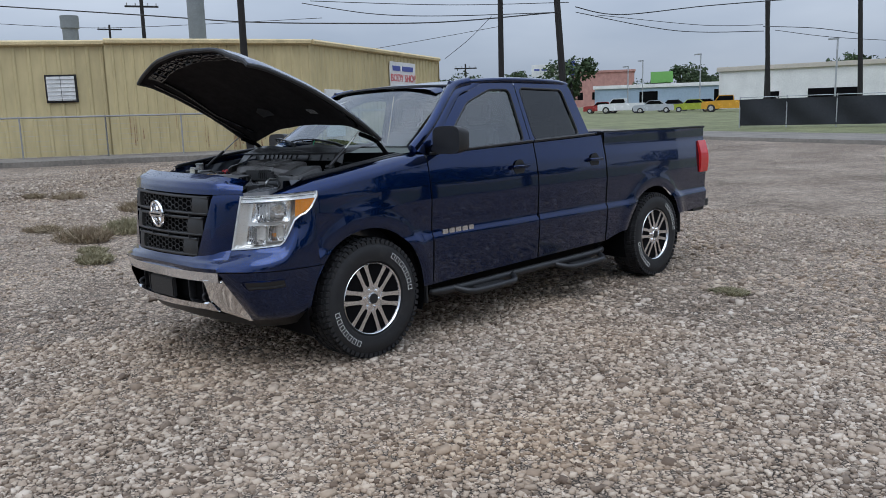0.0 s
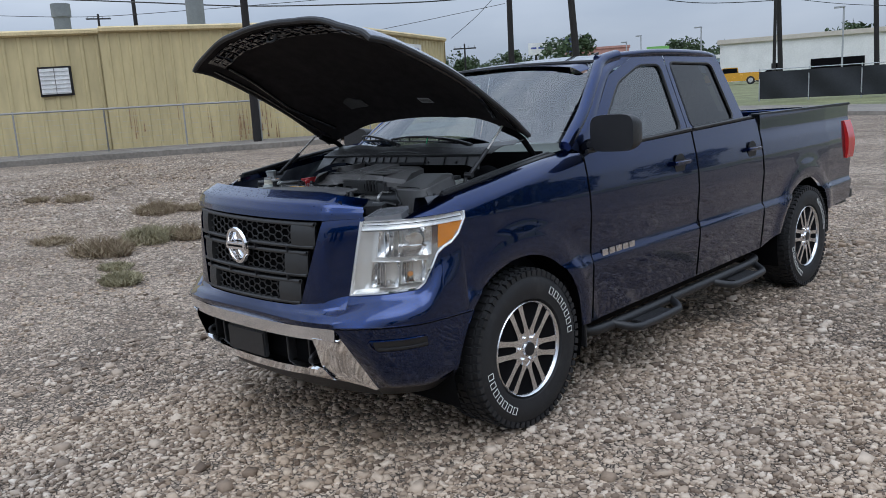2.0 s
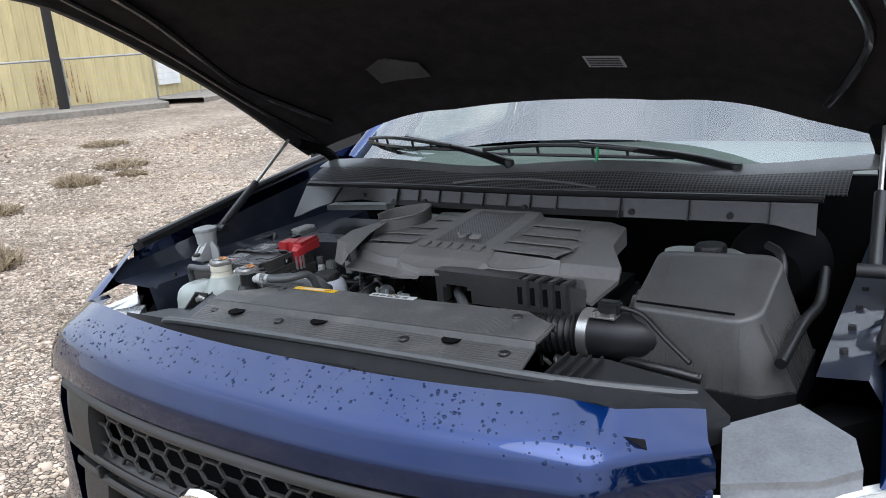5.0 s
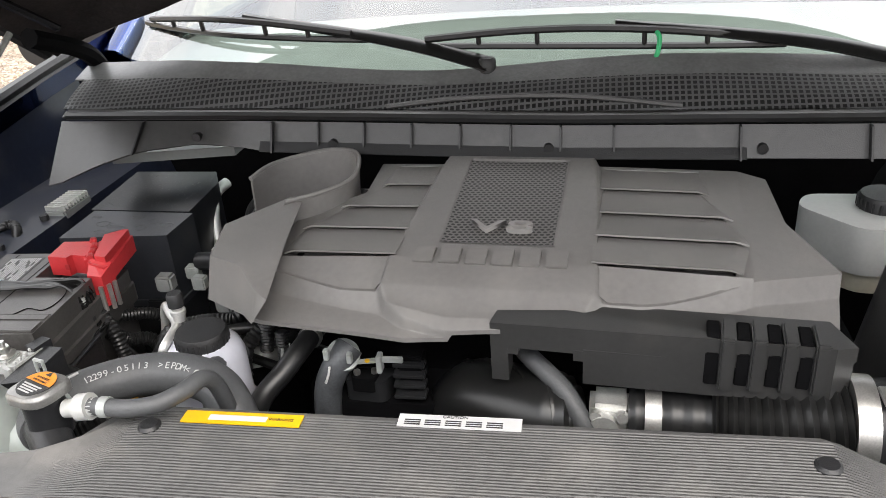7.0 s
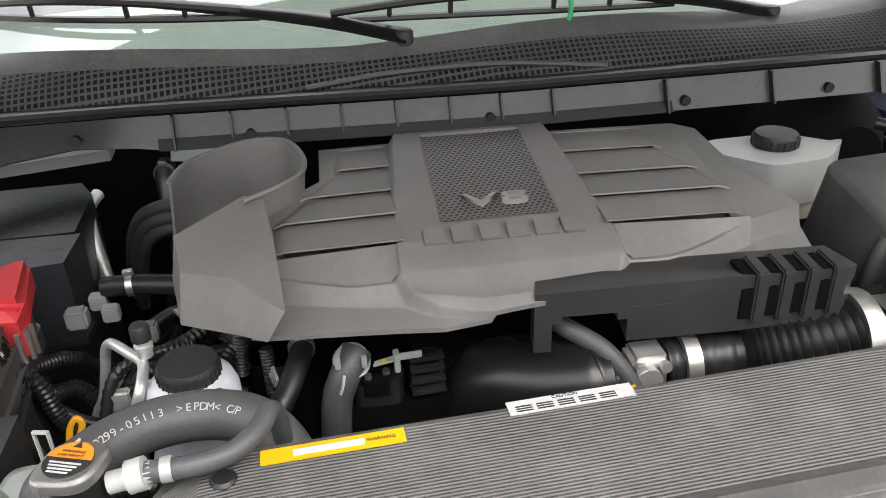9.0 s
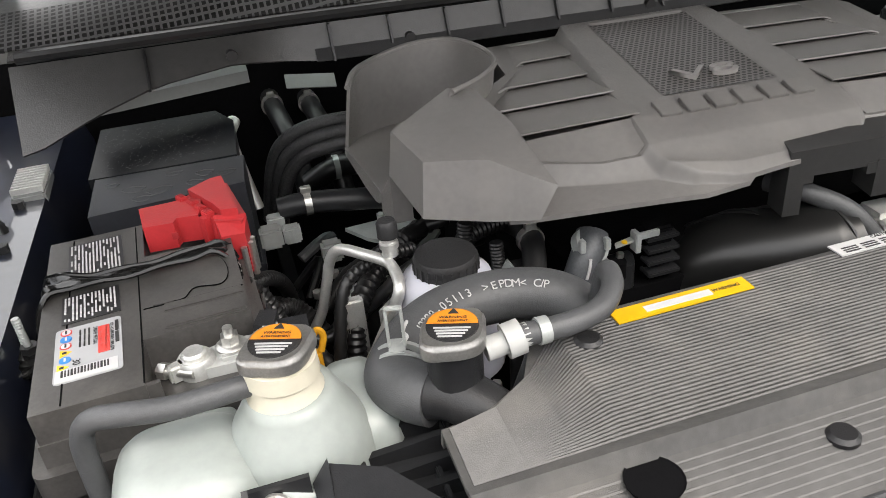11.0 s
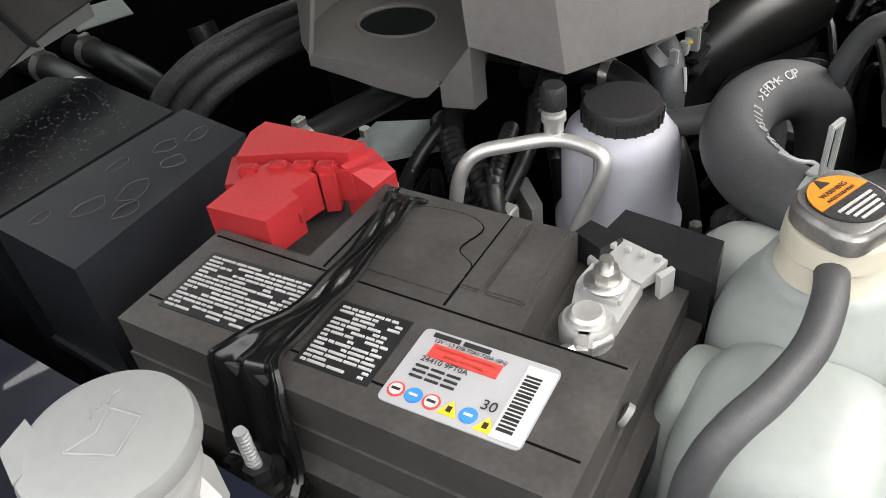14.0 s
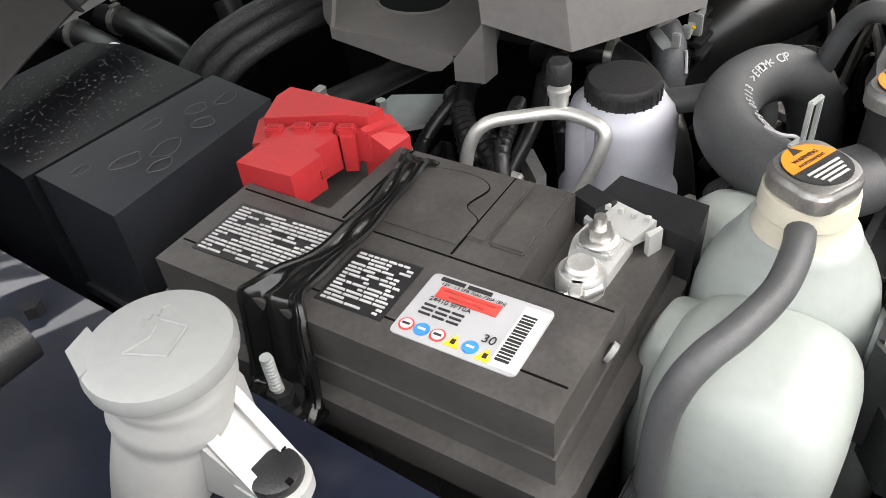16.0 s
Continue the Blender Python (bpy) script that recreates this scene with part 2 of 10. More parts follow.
def lathe(profile, c=(0, 0, 0), seg=32, axis="z"):
    """A turned body from (radius, height) pairs."""
    bm = bmesh.new()
    rings = []
    for r, h in profile:
        ring = []
        for k in range(seg):
            a = 2 * math.pi * k / seg
            p = (r * math.cos(a), r * math.sin(a), h)
            if axis == "x":
                p = (h, p[0], p[1])
            elif axis == "y":
                p = (p[0], h, p[1])
            ring.append(bm.verts.new(Vector(p) + Vector(c)))
        rings.append(ring)
    for a, b in zip(rings, rings[1:]):
        for k in range(seg):
            bm.faces.new((a[k], a[(k + 1) % seg], b[(k + 1) % seg], b[k]))
    if profile[0][0] > 1e-5:
        bm.faces.new(rings[0][::-1])
    if profile[-1][0] > 1e-5:
        bm.faces.new(rings[-1])
    bmesh.ops.remove_doubles(bm, verts=bm.verts, dist=1e-5)
    return bm


def prism(poly, z0, z1, w=0.003, seg=2, top=None):
    """A slab with the outline poly (x, y), from z0 to z1; top gives each corner's own height."""
    bm = bmesh.new()
    lo = [bm.verts.new((x, y, z0)) for x, y in poly]
    hi = [bm.verts.new((x, y, top[i] if top else z1)) for i, (x, y) in enumerate(poly)]
    bm.faces.new(lo[::-1])
    bm.faces.new(hi)
    for i in range(len(poly)):
        j = (i + 1) % len(poly)
        bm.faces.new((lo[i], lo[j], hi[j], hi[i]))
    return bev(bm, w, seg)


def sheet(fn, us, vs, thick=0.0):
    """A surface fn(u, v) over the two lists; thick gives it depth along its normals."""
    bm = bmesh.new()
    g = [[bm.verts.new(fn(u, v)) for v in vs] for u in us]
    for i in range(len(us) - 1):
        for j in range(len(vs) - 1):
            q = (g[i][j], g[i + 1][j], g[i + 1][j + 1], g[i][j + 1])
            bm.faces.new(q)
    bmesh.ops.remove_doubles(bm, verts=bm.verts, dist=1e-6)
    bmesh.ops.recalc_face_normals(bm, faces=bm.faces)
    if thick:
        bmesh.ops.solidify(bm, geom=bm.faces[:], thickness=thick)
    return bm


def span(a, b, n):
    return [a + (b - a) * i / (n - 1) for i in range(n)]


def lerp(x, xs, ys):
    return float(np.interp(x, xs, ys))


def mirror(bm):
    """The same shape on the other side of the truck's middle."""
    c = bm.copy()
    bmesh.ops.transform(c, matrix=Matrix.Diagonal((-1, 1, 1, 1)), verts=c.verts)
    bmesh.ops.reverse_faces(c, faces=c.faces)
    return c


def holed(outer, holes, fn):
    """A flat plate with holes in (y, z), laid onto the place fn(y, z)."""
    bm = bmesh.new()
    edges = []
    for loop in [outer, *holes]:
        vs = [bm.verts.new((y, z, 0)) for y, z in loop]
        edges += [bm.edges.new((vs[i], vs[(i + 1) % len(vs)])) for i in range(len(vs))]
    bmesh.ops.triangle_fill(bm, use_beauty=True, use_dissolve=False, edges=edges)
    for v in bm.verts:
        v.co = fn(v.co.x, v.co.y)
    return bm


def rounded(poly, r=0.03, n=4):
    """A polygon with its corners rounded."""
    out = []
    for i, p in enumerate(poly):
        p = Vector(p)
        a, b = Vector(poly[i - 1]), Vector(poly[(i + 1) % len(poly)])
        q = min(r, (a - p).length * 0.45, (b - p).length * 0.45)
        s, e = p + (a - p).normalized() * q, p + (b - p).normalized() * q
        for k in range(n + 1):
            t = k / n
            out.append(tuple((1 - t) ** 2 * s + 2 * t * (1 - t) * p + t * t * e))
    return out


def lettering(name, body, size, m, material, parent=None, depth=0.0004, label=""):
    cu = bpy.data.curves.new(name, "FONT")
    cu.body, cu.size, cu.extrude = body, size, depth
    cu.align_x, cu.align_y = "CENTER", "CENTER"
    tmp = bpy.data.objects.new(name, cu)
    scene.collection.objects.link(tmp)
    me = bpy.data.meshes.new_from_object(tmp.evaluated_get(bpy.context.evaluated_depsgraph_get()))
    bpy.data.objects.remove(tmp)
    me.materials.clear()
    me.materials.append(material)
    ob = new(name, me)
    hang(ob, parent, m)
    if label:
        ob["label"] = label
    return ob


# ---- the lot and its surroundings: the ground falls gently towards +x ----
SLOPE = 0.022
G = pose(0, 0, 0, 0, math.degrees(math.atan(SLOPE)), 0)


def rise(x, y):
    """The ground climbs slightly away from the truck."""
    return 0.0142 * max(0.0, math.hypot(x - 2.0, y + 1.0) - 6.0)


def ground_z(x, y):
    return -SLOPE * x + rise(x, y) + 0.012 * noise.noise((x * 0.9, y * 0.9, 0)) + 0.02 * noise.noise((x * 0.23, y * 0.23, 3))


# ---- surroundings ----

def gravel_mat():
    """Crushed stone seen as a bed: cells of differing tone, gap shade painted at their edges, over patches of grit."""
    m = mat("gravel_ground", (0.285, 0.210, 0.148), 0.9, 0, 0.3, 0.6, 0, 70, col2=(0.44, 0.350, 0.268))
    n, l = m.node_tree.nodes, m.node_tree.links
    c = n.new("ShaderNodeTexCoord")
    b = n["Principled BSDF"]
    old = b.inputs["Base Color"].links[0].from_socket
    v = n.new("ShaderNodeTexVoronoi")
    v.inputs["Scale"].default_value = 38.0
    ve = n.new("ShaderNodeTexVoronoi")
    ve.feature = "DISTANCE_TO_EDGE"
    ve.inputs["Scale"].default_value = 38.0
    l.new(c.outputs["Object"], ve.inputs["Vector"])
    l.new(c.outputs["Object"], v.inputs["Vector"])
    g = n.new("ShaderNodeSeparateColor")
    l.new(v.outputs["Color"], g.inputs[0])
    r = n.new("ShaderNodeMapRange")
    r.inputs["To Min"].default_value, r.inputs["To Max"].default_value = 0.45, 1.55
    l.new(g.outputs[0], r.inputs[0])
    # cell edges darkened in colour, as the shade between stones
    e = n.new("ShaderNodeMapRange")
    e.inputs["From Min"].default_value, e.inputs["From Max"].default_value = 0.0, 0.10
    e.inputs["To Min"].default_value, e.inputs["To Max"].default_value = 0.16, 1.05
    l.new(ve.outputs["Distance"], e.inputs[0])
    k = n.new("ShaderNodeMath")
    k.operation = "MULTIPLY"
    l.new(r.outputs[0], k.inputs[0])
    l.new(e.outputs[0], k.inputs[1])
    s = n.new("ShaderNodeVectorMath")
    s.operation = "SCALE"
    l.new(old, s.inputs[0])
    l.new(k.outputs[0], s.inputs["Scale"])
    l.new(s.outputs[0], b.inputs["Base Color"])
    p = n.new("ShaderNodeBump")
    p.inputs["Strength"].default_value, p.inputs["Distance"].default_value = 1.0, 0.016
    l.new(e.outputs[0], p.inputs["Height"])
    l.new(p.outputs[0], b.inputs["Normal"])
    return m


GRAVELMAT = gravel_mat()
CONCRETE = mat("weathered_concrete", (0.175, 0.155, 0.132), 0.9, 0, 0.3, 1.2, 0.4, 40)
GRASS = mat("mown_grass", (0.12, 0.135, 0.05), 0.9, 0, 0.35, 0.8, 0.6, 30, col2=(0.21, 0.21, 0.095))
YELLOW = mat("pale_yellow_metal_cladding", (0.50, 0.41, 0.215), 0.6, 0, 0.14, 0.5, 0.05, 20, stretch=(1, 1, 0.25))
YTRIM = mat("faded_yellow_trim", (0.55, 0.44, 0.24), 0.6, 0, 0.2, 2)
WOODPOLE = mat("dark_creosoted_wood", (0.014, 0.012, 0.011), 0.85, 0, 0.3, 4, 0.4, 30, stretch=(6, 6, 0.6))
GALV = mat("galvanised_steel", (0.42, 0.43, 0.44), 0.5, 0.7, 0.15, 6)
WHITEP = mat("white_painted_wall", (0.70, 0.69, 0.66), 0.7, 0, 0.1, 0.6)
WINPANE = mat("dull_window", (0.62, 0.62, 0.61), 0.25, 0, 0.2, 4)
SCREENCLOTH = mat("black_fence_screen", (0.018, 0.020, 0.024), 0.8, 0, 0.3, 1.5, 0.3, 60)
LEAF = mat("tree_foliage", (0.030, 0.055, 0.020), 0.85, 0, 0.4, 0.5, 0.5, 5, col2=(0.075, 0.11, 0.045))
DRYWEED = mat("dry_weeds", (0.23, 0.145, 0.092), 0.9, 0, 0.4, 8, col2=(0.33, 0.27, 0.17))
GREENWEED = mat("green_weeds", (0.22, 0.19, 0.105), 0.9, 0, 0.4, 8, col2=(0.34, 0.30, 0.18))
REDSIGN = mat("sign_red_paint", (0.55, 0.05, 0.05), 0.6)
BLUESIGN = mat("sign_blue_paint", (0.06, 0.08, 0.30), 0.6)
WIRE = mat("black_cable", (0.02, 0.02, 0.02), 0.6)
DULLSTEEL = mat("dull_grey_flue_metal", (0.17, 0.19, 0.20), 0.6, 0.1, 0.15, 2)
FENCEPAINT = mat("weathered_galvanised_fence", (0.30, 0.295, 0.28), 0.6, 0.1, 0.15, 3)
RUST = mat("rust_streak", (0.22, 0.09, 0.045), 0.85, 0, 0.4, 6, col2=(0.50, 0.36, 0.18))


def ground_sheet():
    def axis(near, far):
        a = [-far + (far - near) * i / 14 for i in range(14)]
        return a + [near * (i / 45) * 2 - near for i in range(46)] + [-v for v in a[::-1]]
    xs, ys = axis(12, 700), axis(12, 700)
    return sheet(lambda x, y: Vector((x, y, ground_z(x, y) - (0.0 if abs(x) < 13 and abs(y) < 13 else 0.02))), xs, ys)


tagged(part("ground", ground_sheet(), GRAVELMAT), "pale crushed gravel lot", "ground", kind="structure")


def stones(count, x0, x1, y0, y1, smin, smax, seed):
    """Angular crushed stones strewn over a stretch of the ground."""
    rng = np.random.default_rng(seed)
    base = np.array([[-1, -1, -1], [1, -1, -1], [1, 1, -1], [-1, 1, -1], [-1, -1, 1], [1, -1, 1], [1, 1, 1], [-1, 1, 1]], float)
    quads = np.array([[0, 3, 2, 1], [4, 5, 6, 7], [0, 1, 5, 4], [1, 2, 6, 5], [2, 3, 7, 6], [3, 0, 4, 7]])
    px, py = rng.uniform(x0, x1, count), rng.uniform(y0, y1, count)
    pz = np.array([ground_z(a, b) for a, b in zip(px, py)])
    size = smin + (smax - smin) * rng.random(count) ** 2.2
    v = base[None] * (0.45 + 0.55 * rng.random((count, 8, 3)))
    v[:, 4:, :2] *= (0.60 + 0.35 * rng.random((count, 1, 1)))
    v *= np.stack([size, size * (0.6 + 0.4 * rng.random(count)), size * (0.26 + 0.3 * rng.random(count))], -1)[:, None]
    a, b = rng.uniform(0, 6.28, count), rng.normal(0, 0.3, count)
    ca, sa, cb, sb = np.cos(a)[:, None], np.sin(a)[:, None], np.cos(b)[:, None], np.sin(b)[:, None]
    y1_, z1_ = v[..., 1] * cb - v[..., 2] * sb, v[..., 1] * sb + v[..., 2] * cb
    x2, y2 = v[..., 0] * ca - y1_ * sa, v[..., 0] * sa + y1_ * ca
    co = np.stack([x2 + px[:, None], y2 + py[:, None], z1_ + pz[:, None] + (size * 0.12)[:, None]], -1).reshape(-1, 3)
    faces = (quads[None] + (np.arange(count) * 8)[:, None, None]).reshape(-1)
    me = bpy.data.meshes.new("gravel")
    me.vertices.add(len(co))
    me.vertices.foreach_set("co", co.ravel())
    me.loops.add(len(faces))
    me.loops.foreach_set("vertex_index", faces)
    me.polygons.add(count * 6)
    me.polygons.foreach_set("loop_start", np.arange(0, count * 24, 4))
    me.update(calc_edges=True)
    me.materials.append(STONEVAR)
    return tagged(new("gravel", me), "loose angular pale limestone gravel", "gravel", kind="stuff")


STONEVAR = bpy.data.materials.new("crushed_limestone")
STONEVAR.use_nodes = True
sn, sl = STONEVAR.node_tree.nodes, STONEVAR.node_tree.links
sg = sn.new("ShaderNodeNewGeometry")
sr = sn.new("ShaderNodeValToRGB")
for p, c in ((0.0, (0.13, 0.095, 0.070)), (0.35, (0.33, 0.262, 0.200)), (0.80, (0.50, 0.420, 0.340)), (1.0, (0.62, 0.54, 0.455))):
    e = sr.color_ramp.elements.new(p) if p not in (0.0, 1.0) else sr.color_ramp.elements[0 if p == 0.0 else -1]
    e.color = (*c, 1)
sl.new(sg.outputs["Random Per Island"], sr.inputs[0])
stx = sn.new("ShaderNodeTexCoord")
snz = sn.new("ShaderNodeTexNoise")
snz.inputs["Scale"].default_value = 120.0
sl.new(stx.outputs["Object"], snz.inputs["Vector"])
smx = sn.new("ShaderNodeMixRGB")
smx.blend_type = "MULTIPLY"
smx.inputs["Fac"].default_value = 0.5
sl.new(sr.outputs[0], smx.inputs["Color1"])
sl.new(snz.outputs[0], smx.inputs["Color2"])
sbr = sn["Principled BSDF"]
sbr.inputs["Roughness"].default_value = 0.85
sbig = sn.new("ShaderNodeTexNoise")
sbig.inputs["Scale"].default_value, sbig.inputs["Detail"].default_value = 0.55, 5.0
sl.new(stx.outputs["Object"], sbig.inputs["Vector"])
sbr_f = sn.new("ShaderNodeMapRange")
sbr_f.inputs["From Min"].default_value, sbr_f.inputs["From Max"].default_value = 0.34, 0.70
sl.new(sbig.outputs[0], sbr_f.inputs[0])
stint = sn.new("ShaderNodeMixRGB")
stint.blend_type = "MULTIPLY"
stint.inputs["Color2"].default_value = (0.94, 0.84, 0.72, 1)
sl.new(sbr_f.outputs[0], stint.inputs["Fac"])
sl.new(sr.outputs[0], stint.inputs["Color1"])
sl.new(stint.outputs[0], sbr.inputs["Base Color"])
sbp = sn.new("ShaderNodeBump")
sbp.inputs["Strength"].default_value, sbp.inputs["Distance"].default_value = 0.4, 0.004
sl.new(snz.outputs[0], sbp.inputs["Height"])
sl.new(sbp.outputs[0], sbr.inputs["Normal"])
stones(85000, -1.2, 5.6, -3.3, 2.2, 0.006, 0.028, 3)
stones(4500, -2.5, 6.5, -3.3, 6.0, 0.020, 0.050, 8)
stones(26000, -3.2, 8.5, 1.2, 8.5, 0.007, 0.030, 4)
stones(20000, -10.0, -0.6, -2.5, 6.0, 0.007, 0.030, 5)
stones(26000, -21.0, -9.0, -6.0, 12.0, 0.012, 0.045, 11)
stones(9000, 5.0, 9.0, -2.5, 3.0, 0.008, 0.04, 6)


def at_ground(ob, m):
    p = m.translation
    ob.matrix_world = Matrix.Translation((0, 0, rise(p.x, p.y))) @ G @ m
    return ob


def weed(x, y, r, h, material, seed, name="weed_tuft", label="dry brown weed tuft growing in gravel"):
    rng = random.Random(seed)
    bm = bmesh.new()
    for k in range(650):
        a, d = rng.uniform(0, 6.283), r * math.sqrt(rng.random())
        b = Vector((d * math.cos(a) * 1.5, d * math.sin(a), 0))
        top = b + Vector((rng.gauss(0, r * 0.35), rng.gauss(0, r * 0.35), h * rng.uniform(0.35, 1.0) * (1 - 0.5 * d / r)))
        s = Vector((rng.uniform(-1, 1), rng.uniform(-1, 1), 0)).normalized() * 0.006
        mid = (b + top) / 2 + Vector((rng.gauss(0, 0.012), rng.gauss(0, 0.012), 0.01))
        v = [bm.verts.new(p) for p in (b - s, b + s, mid + s, mid - s, top)]
        bm.faces.new((v[0], v[1], v[2], v[3]))
        bm.faces.new((v[3], v[2], v[4]))
    ob = part(name, bm, material, None, "", False)
    tagged(ob, label, "weed", "weeds in the lot")
    ob.matrix_world = Matrix.Translation((x, y, ground_z(x, y)))


for k, (x, y, r, h, g) in enumerate(((-9.27, 2.75, 0.33, 0.23, 0), (-9.74, 4.92, 0.27, 0.19, 0), (-9.58, 5.71, 0.18, 0.11, 0), (-8.93, 3.29, 0.24, 0.14, 0), (-6.69, 1.41, 0.26, 0.26, 1), (-6.49, 1.9, 0.23, 0.23, 0), (-6.22, 0.77, 0.2, 0.22, 0), (-4.59, 0.19, 0.18, 0.15, 1), (-13.15, 2.12, 0.2, 0.13, 0), (-9.5, 2.92, 0.29, 0.2, 0), (-7.85, 0.63, 0.26, 0.11, 0), (-6.46, 0.73, 0.35, 0.25, 0), (-6.93, 1.65, 0.31, 0.22, 1), (-5.37, 0.46, 0.15, 0.09, 1), (-4.78, 0.31, 0.15, 0.08, 1), (1.88, 3.29, 0.11, 0.06, 1), (-12.5, 2.6, 0.3, 0.16, 0), (-10.5, 6.2, 0.35, 0.15, 0), (-13.5, 8.0, 0.4, 0.15, 0))):
    weed(x, y, r, h * 1.25, GREENWEED if g else DRYWEED, 40 + k, label="green-grey weed tuft growing in gravel" if g else "dry brown weed tuft growing in gravel")


def ribbed_wall(a, b, h, ribs, material):
    """A clad wall from a to b (ground places), with pressed ribs."""
    a, b = Vector((*a, 0)), Vector((*b, 0))
    d = (b - a)
    n = Vector((-d.y, d.x, 0)).normalized()
    if n.dot(Vector((5, -3, 0)) - a) < 0:
        n = -n
    us = []
    step = 1.0 / ribs
    for i in range(ribs):
        us += [(i + 0.0) * step, (i + 0.62) * step, (i + 0.70) * step, (i + 0.86) * step, (i + 0.94) * step]
    offs = {0: 0.0, 1: 0.0, 2: 0.035, 3: 0.035, 4: 0.0}
    rows = [(0.0), h]
    bm = bmesh.new()
    cols = []
    for k, u in enumerate(us + [1.0]):
        o = offs[k % 5] if k < len(us) else 0.0
        cols.append([bm.verts.new(a + d * u + n * o + Vector((0, 0, z))) for z in rows])
    for c0, c1 in zip(cols, cols[1:]):
        bm.faces.new((c0[0], c1[0], c1[1], c0[1]))
    back = [bm.verts.new(p - n * 0.15) for p in (a, b, b + Vector((0, 0, h)), a + Vector((0, 0, h)))]
    bm.faces.new(back)
    return bm, n


building = thing("workshop_building", "pale yellow metal-clad workshop with rust streaks behind a chain-link fence", "building")
PA, PB, PC, PD = (-34.0, -4.0), (-26.1, 9.0), (-22.4, 15.9), (-27.6, 28.0)
for nm, p, q, h, r in (("wall", (-33.0, -2.5), PB, 4.30, 26), ("wall", (PB[0] + 0.35, PB[1] - 0.15), PC, 4.32, 22), ("wall", PC, PD, 4.32, 34), ("wall", PD, (-40, 26), 4.3, 20)):
    bm, n = ribbed_wall(p, q, h, r, YELLOW)
    wl_o = part(nm, bm, YELLOW, building, "", False)
    part("eave_trim", tube([Vector((*p, h)) + n * 0.10, Vector((*q, h)) + n * 0.10], 0.11, 6, 1), YTRIM, wl_o, "", False)
part("roof", prism([(-33.0, -2.5), PB, PC, PD, (-42, 26), (-46, 2)], 4.2, 4.36, 0.0), YTRIM, building)
building.matrix_world = Matrix.Translation((0, 0, 0.44)) @ G
wn_d = (Vector((*PB, 0)) - Vector((-33.0, -2.5, 0))).normalized()
wn_n = Vector((wn_d.y, -wn_d.x, 0))
wc = Vector((-26.93, 7.62, 3.65)) + wn_n * 0.06
mw = Matrix.Translation(wc) @ Matrix.Rotation(math.atan2(wn_d.y, wn_d.x), 4, "Z")
wino = part("window_frame", box(-0.56, 0.56, -0.10, 0.04, -0.52, 0.52, 0.01), WOODPOLE, building, "dark-framed window with pale panes")
wino.matrix_world = mw
for i in range(2):
    part("pane", box(-0.49 + 0.50 * i, -0.01 + 0.50 * i, -0.14, -0.09, -0.45, 0.45, 0.004), WINPANE, wino)
    for j in range(6):
        part("window_slat", box(-0.49 + 0.50 * i, -0.01 + 0.50 * i, -0.165, -0.14, -0.40 + j * 0.15, -0.38 + j * 0.15, 0), WHITEP, wino)
rng = random.Random(9)
wd = (Vector((*PC, 0)) - Vector((*PB, 0))).normalized()
wnn = Vector((wd.y, -wd.x, 0))
for k in range(26):
    base = Vector((PB[0] + 0.35, PB[1] - 0.15, 0)).lerp(Vector((*PC, 0)), (rng.uniform(4.7, 6.2) if k < 14 else rng.uniform(0.5, 7.5)) / 7.83) + wnn * 0.045
    h0, h1, w = rng.uniform(0.05, 1.0), rng.uniform(0.3, 1.5), rng.uniform(0.02, 0.07)
    streaks = bmesh.new()
    v = [streaks.verts.new(base + wd * dx + Vector((0, 0, z))) for dx, z in ((0, h0), (w, h0), (w * 0.7, h0 + h1 * 0.5), (w * 0.4, h0 + h1), (w * 0.2, h0 + h1 * 0.6))]
    streaks.faces.new(v)
    part("rust_streak", streaks, RUST, building, "", False)
sd = (Vector((*PD, 0)) - Vector((*PC, 0))).normalized()
sn_ = Vector((sd.y, -sd.x, 0))
if sn_.dot(Vector((5, -3, 0)) - Vector((*PC, 0))) < 0:
    sn_ = -sn_
sign = thing("wall_sign", "white sign with faded red and blue lettering on cladding", "sign")
Ms = Matrix.Translation((0, 0, 0.44)) @ G @ Matrix.Translation(Vector((*PC, 0)) + sd * 8.4 + sn_ * 0.10 + Vector((0, 0, 3.30))) @ Matrix.Rotation(math.atan2(sn_.y, sn_.x) + math.pi / 2, 4, "Z")
part("board", box(-1.45, 1.45, -0.03, 0.03, -0.62, 0.62, 0.01), WHITEP, sign)
for k, w in enumerate((0.85, 1.25)):
    part("name_bar", box(-1.2 + k * 1.1, -1.2 + k * 1.1 + w, -0.05, -0.03, 0.18, 0.42, 0), BLUESIGN, sign)
lettering("sign_words", "BODY SHOP", 0.52, pose(0, -0.05, -0.18, 90), REDSIGN, sign, 0.005)
sign.matrix_world = Ms
vent_spots = ((-0.9457, 0.3359, 37, 4.5, 5.75, 0.36), (-0.8915, 0.4611, 36, 4.5, 8.2, 0.42))
for dx, dy, d, z0, z1, r in vent_spots:
    v = thing("roof_vent", "grey sheet-metal vent stack standing on the workshop roof", "vent", "roof vents")
    part("flue", cyl((0, 0, z0 - 0.4), (0, 0, z1 - 0.5), r * 0.85, 18), DULLSTEEL, v)
    part("cowl", cyl((0, 0, z1 - 0.5), (0, 0, z1), r, 18), DULLSTEEL, v)
    at_ground(v, Matrix.Translation((5.2 + dx * d, -3.3 + dy * d, 0)))
bd = part("vent_door", box(-0.75, 0.75, -0.04, 0.04, -1.0, 1.0, 0.01), WHITEP, building, "pale blanked opening")
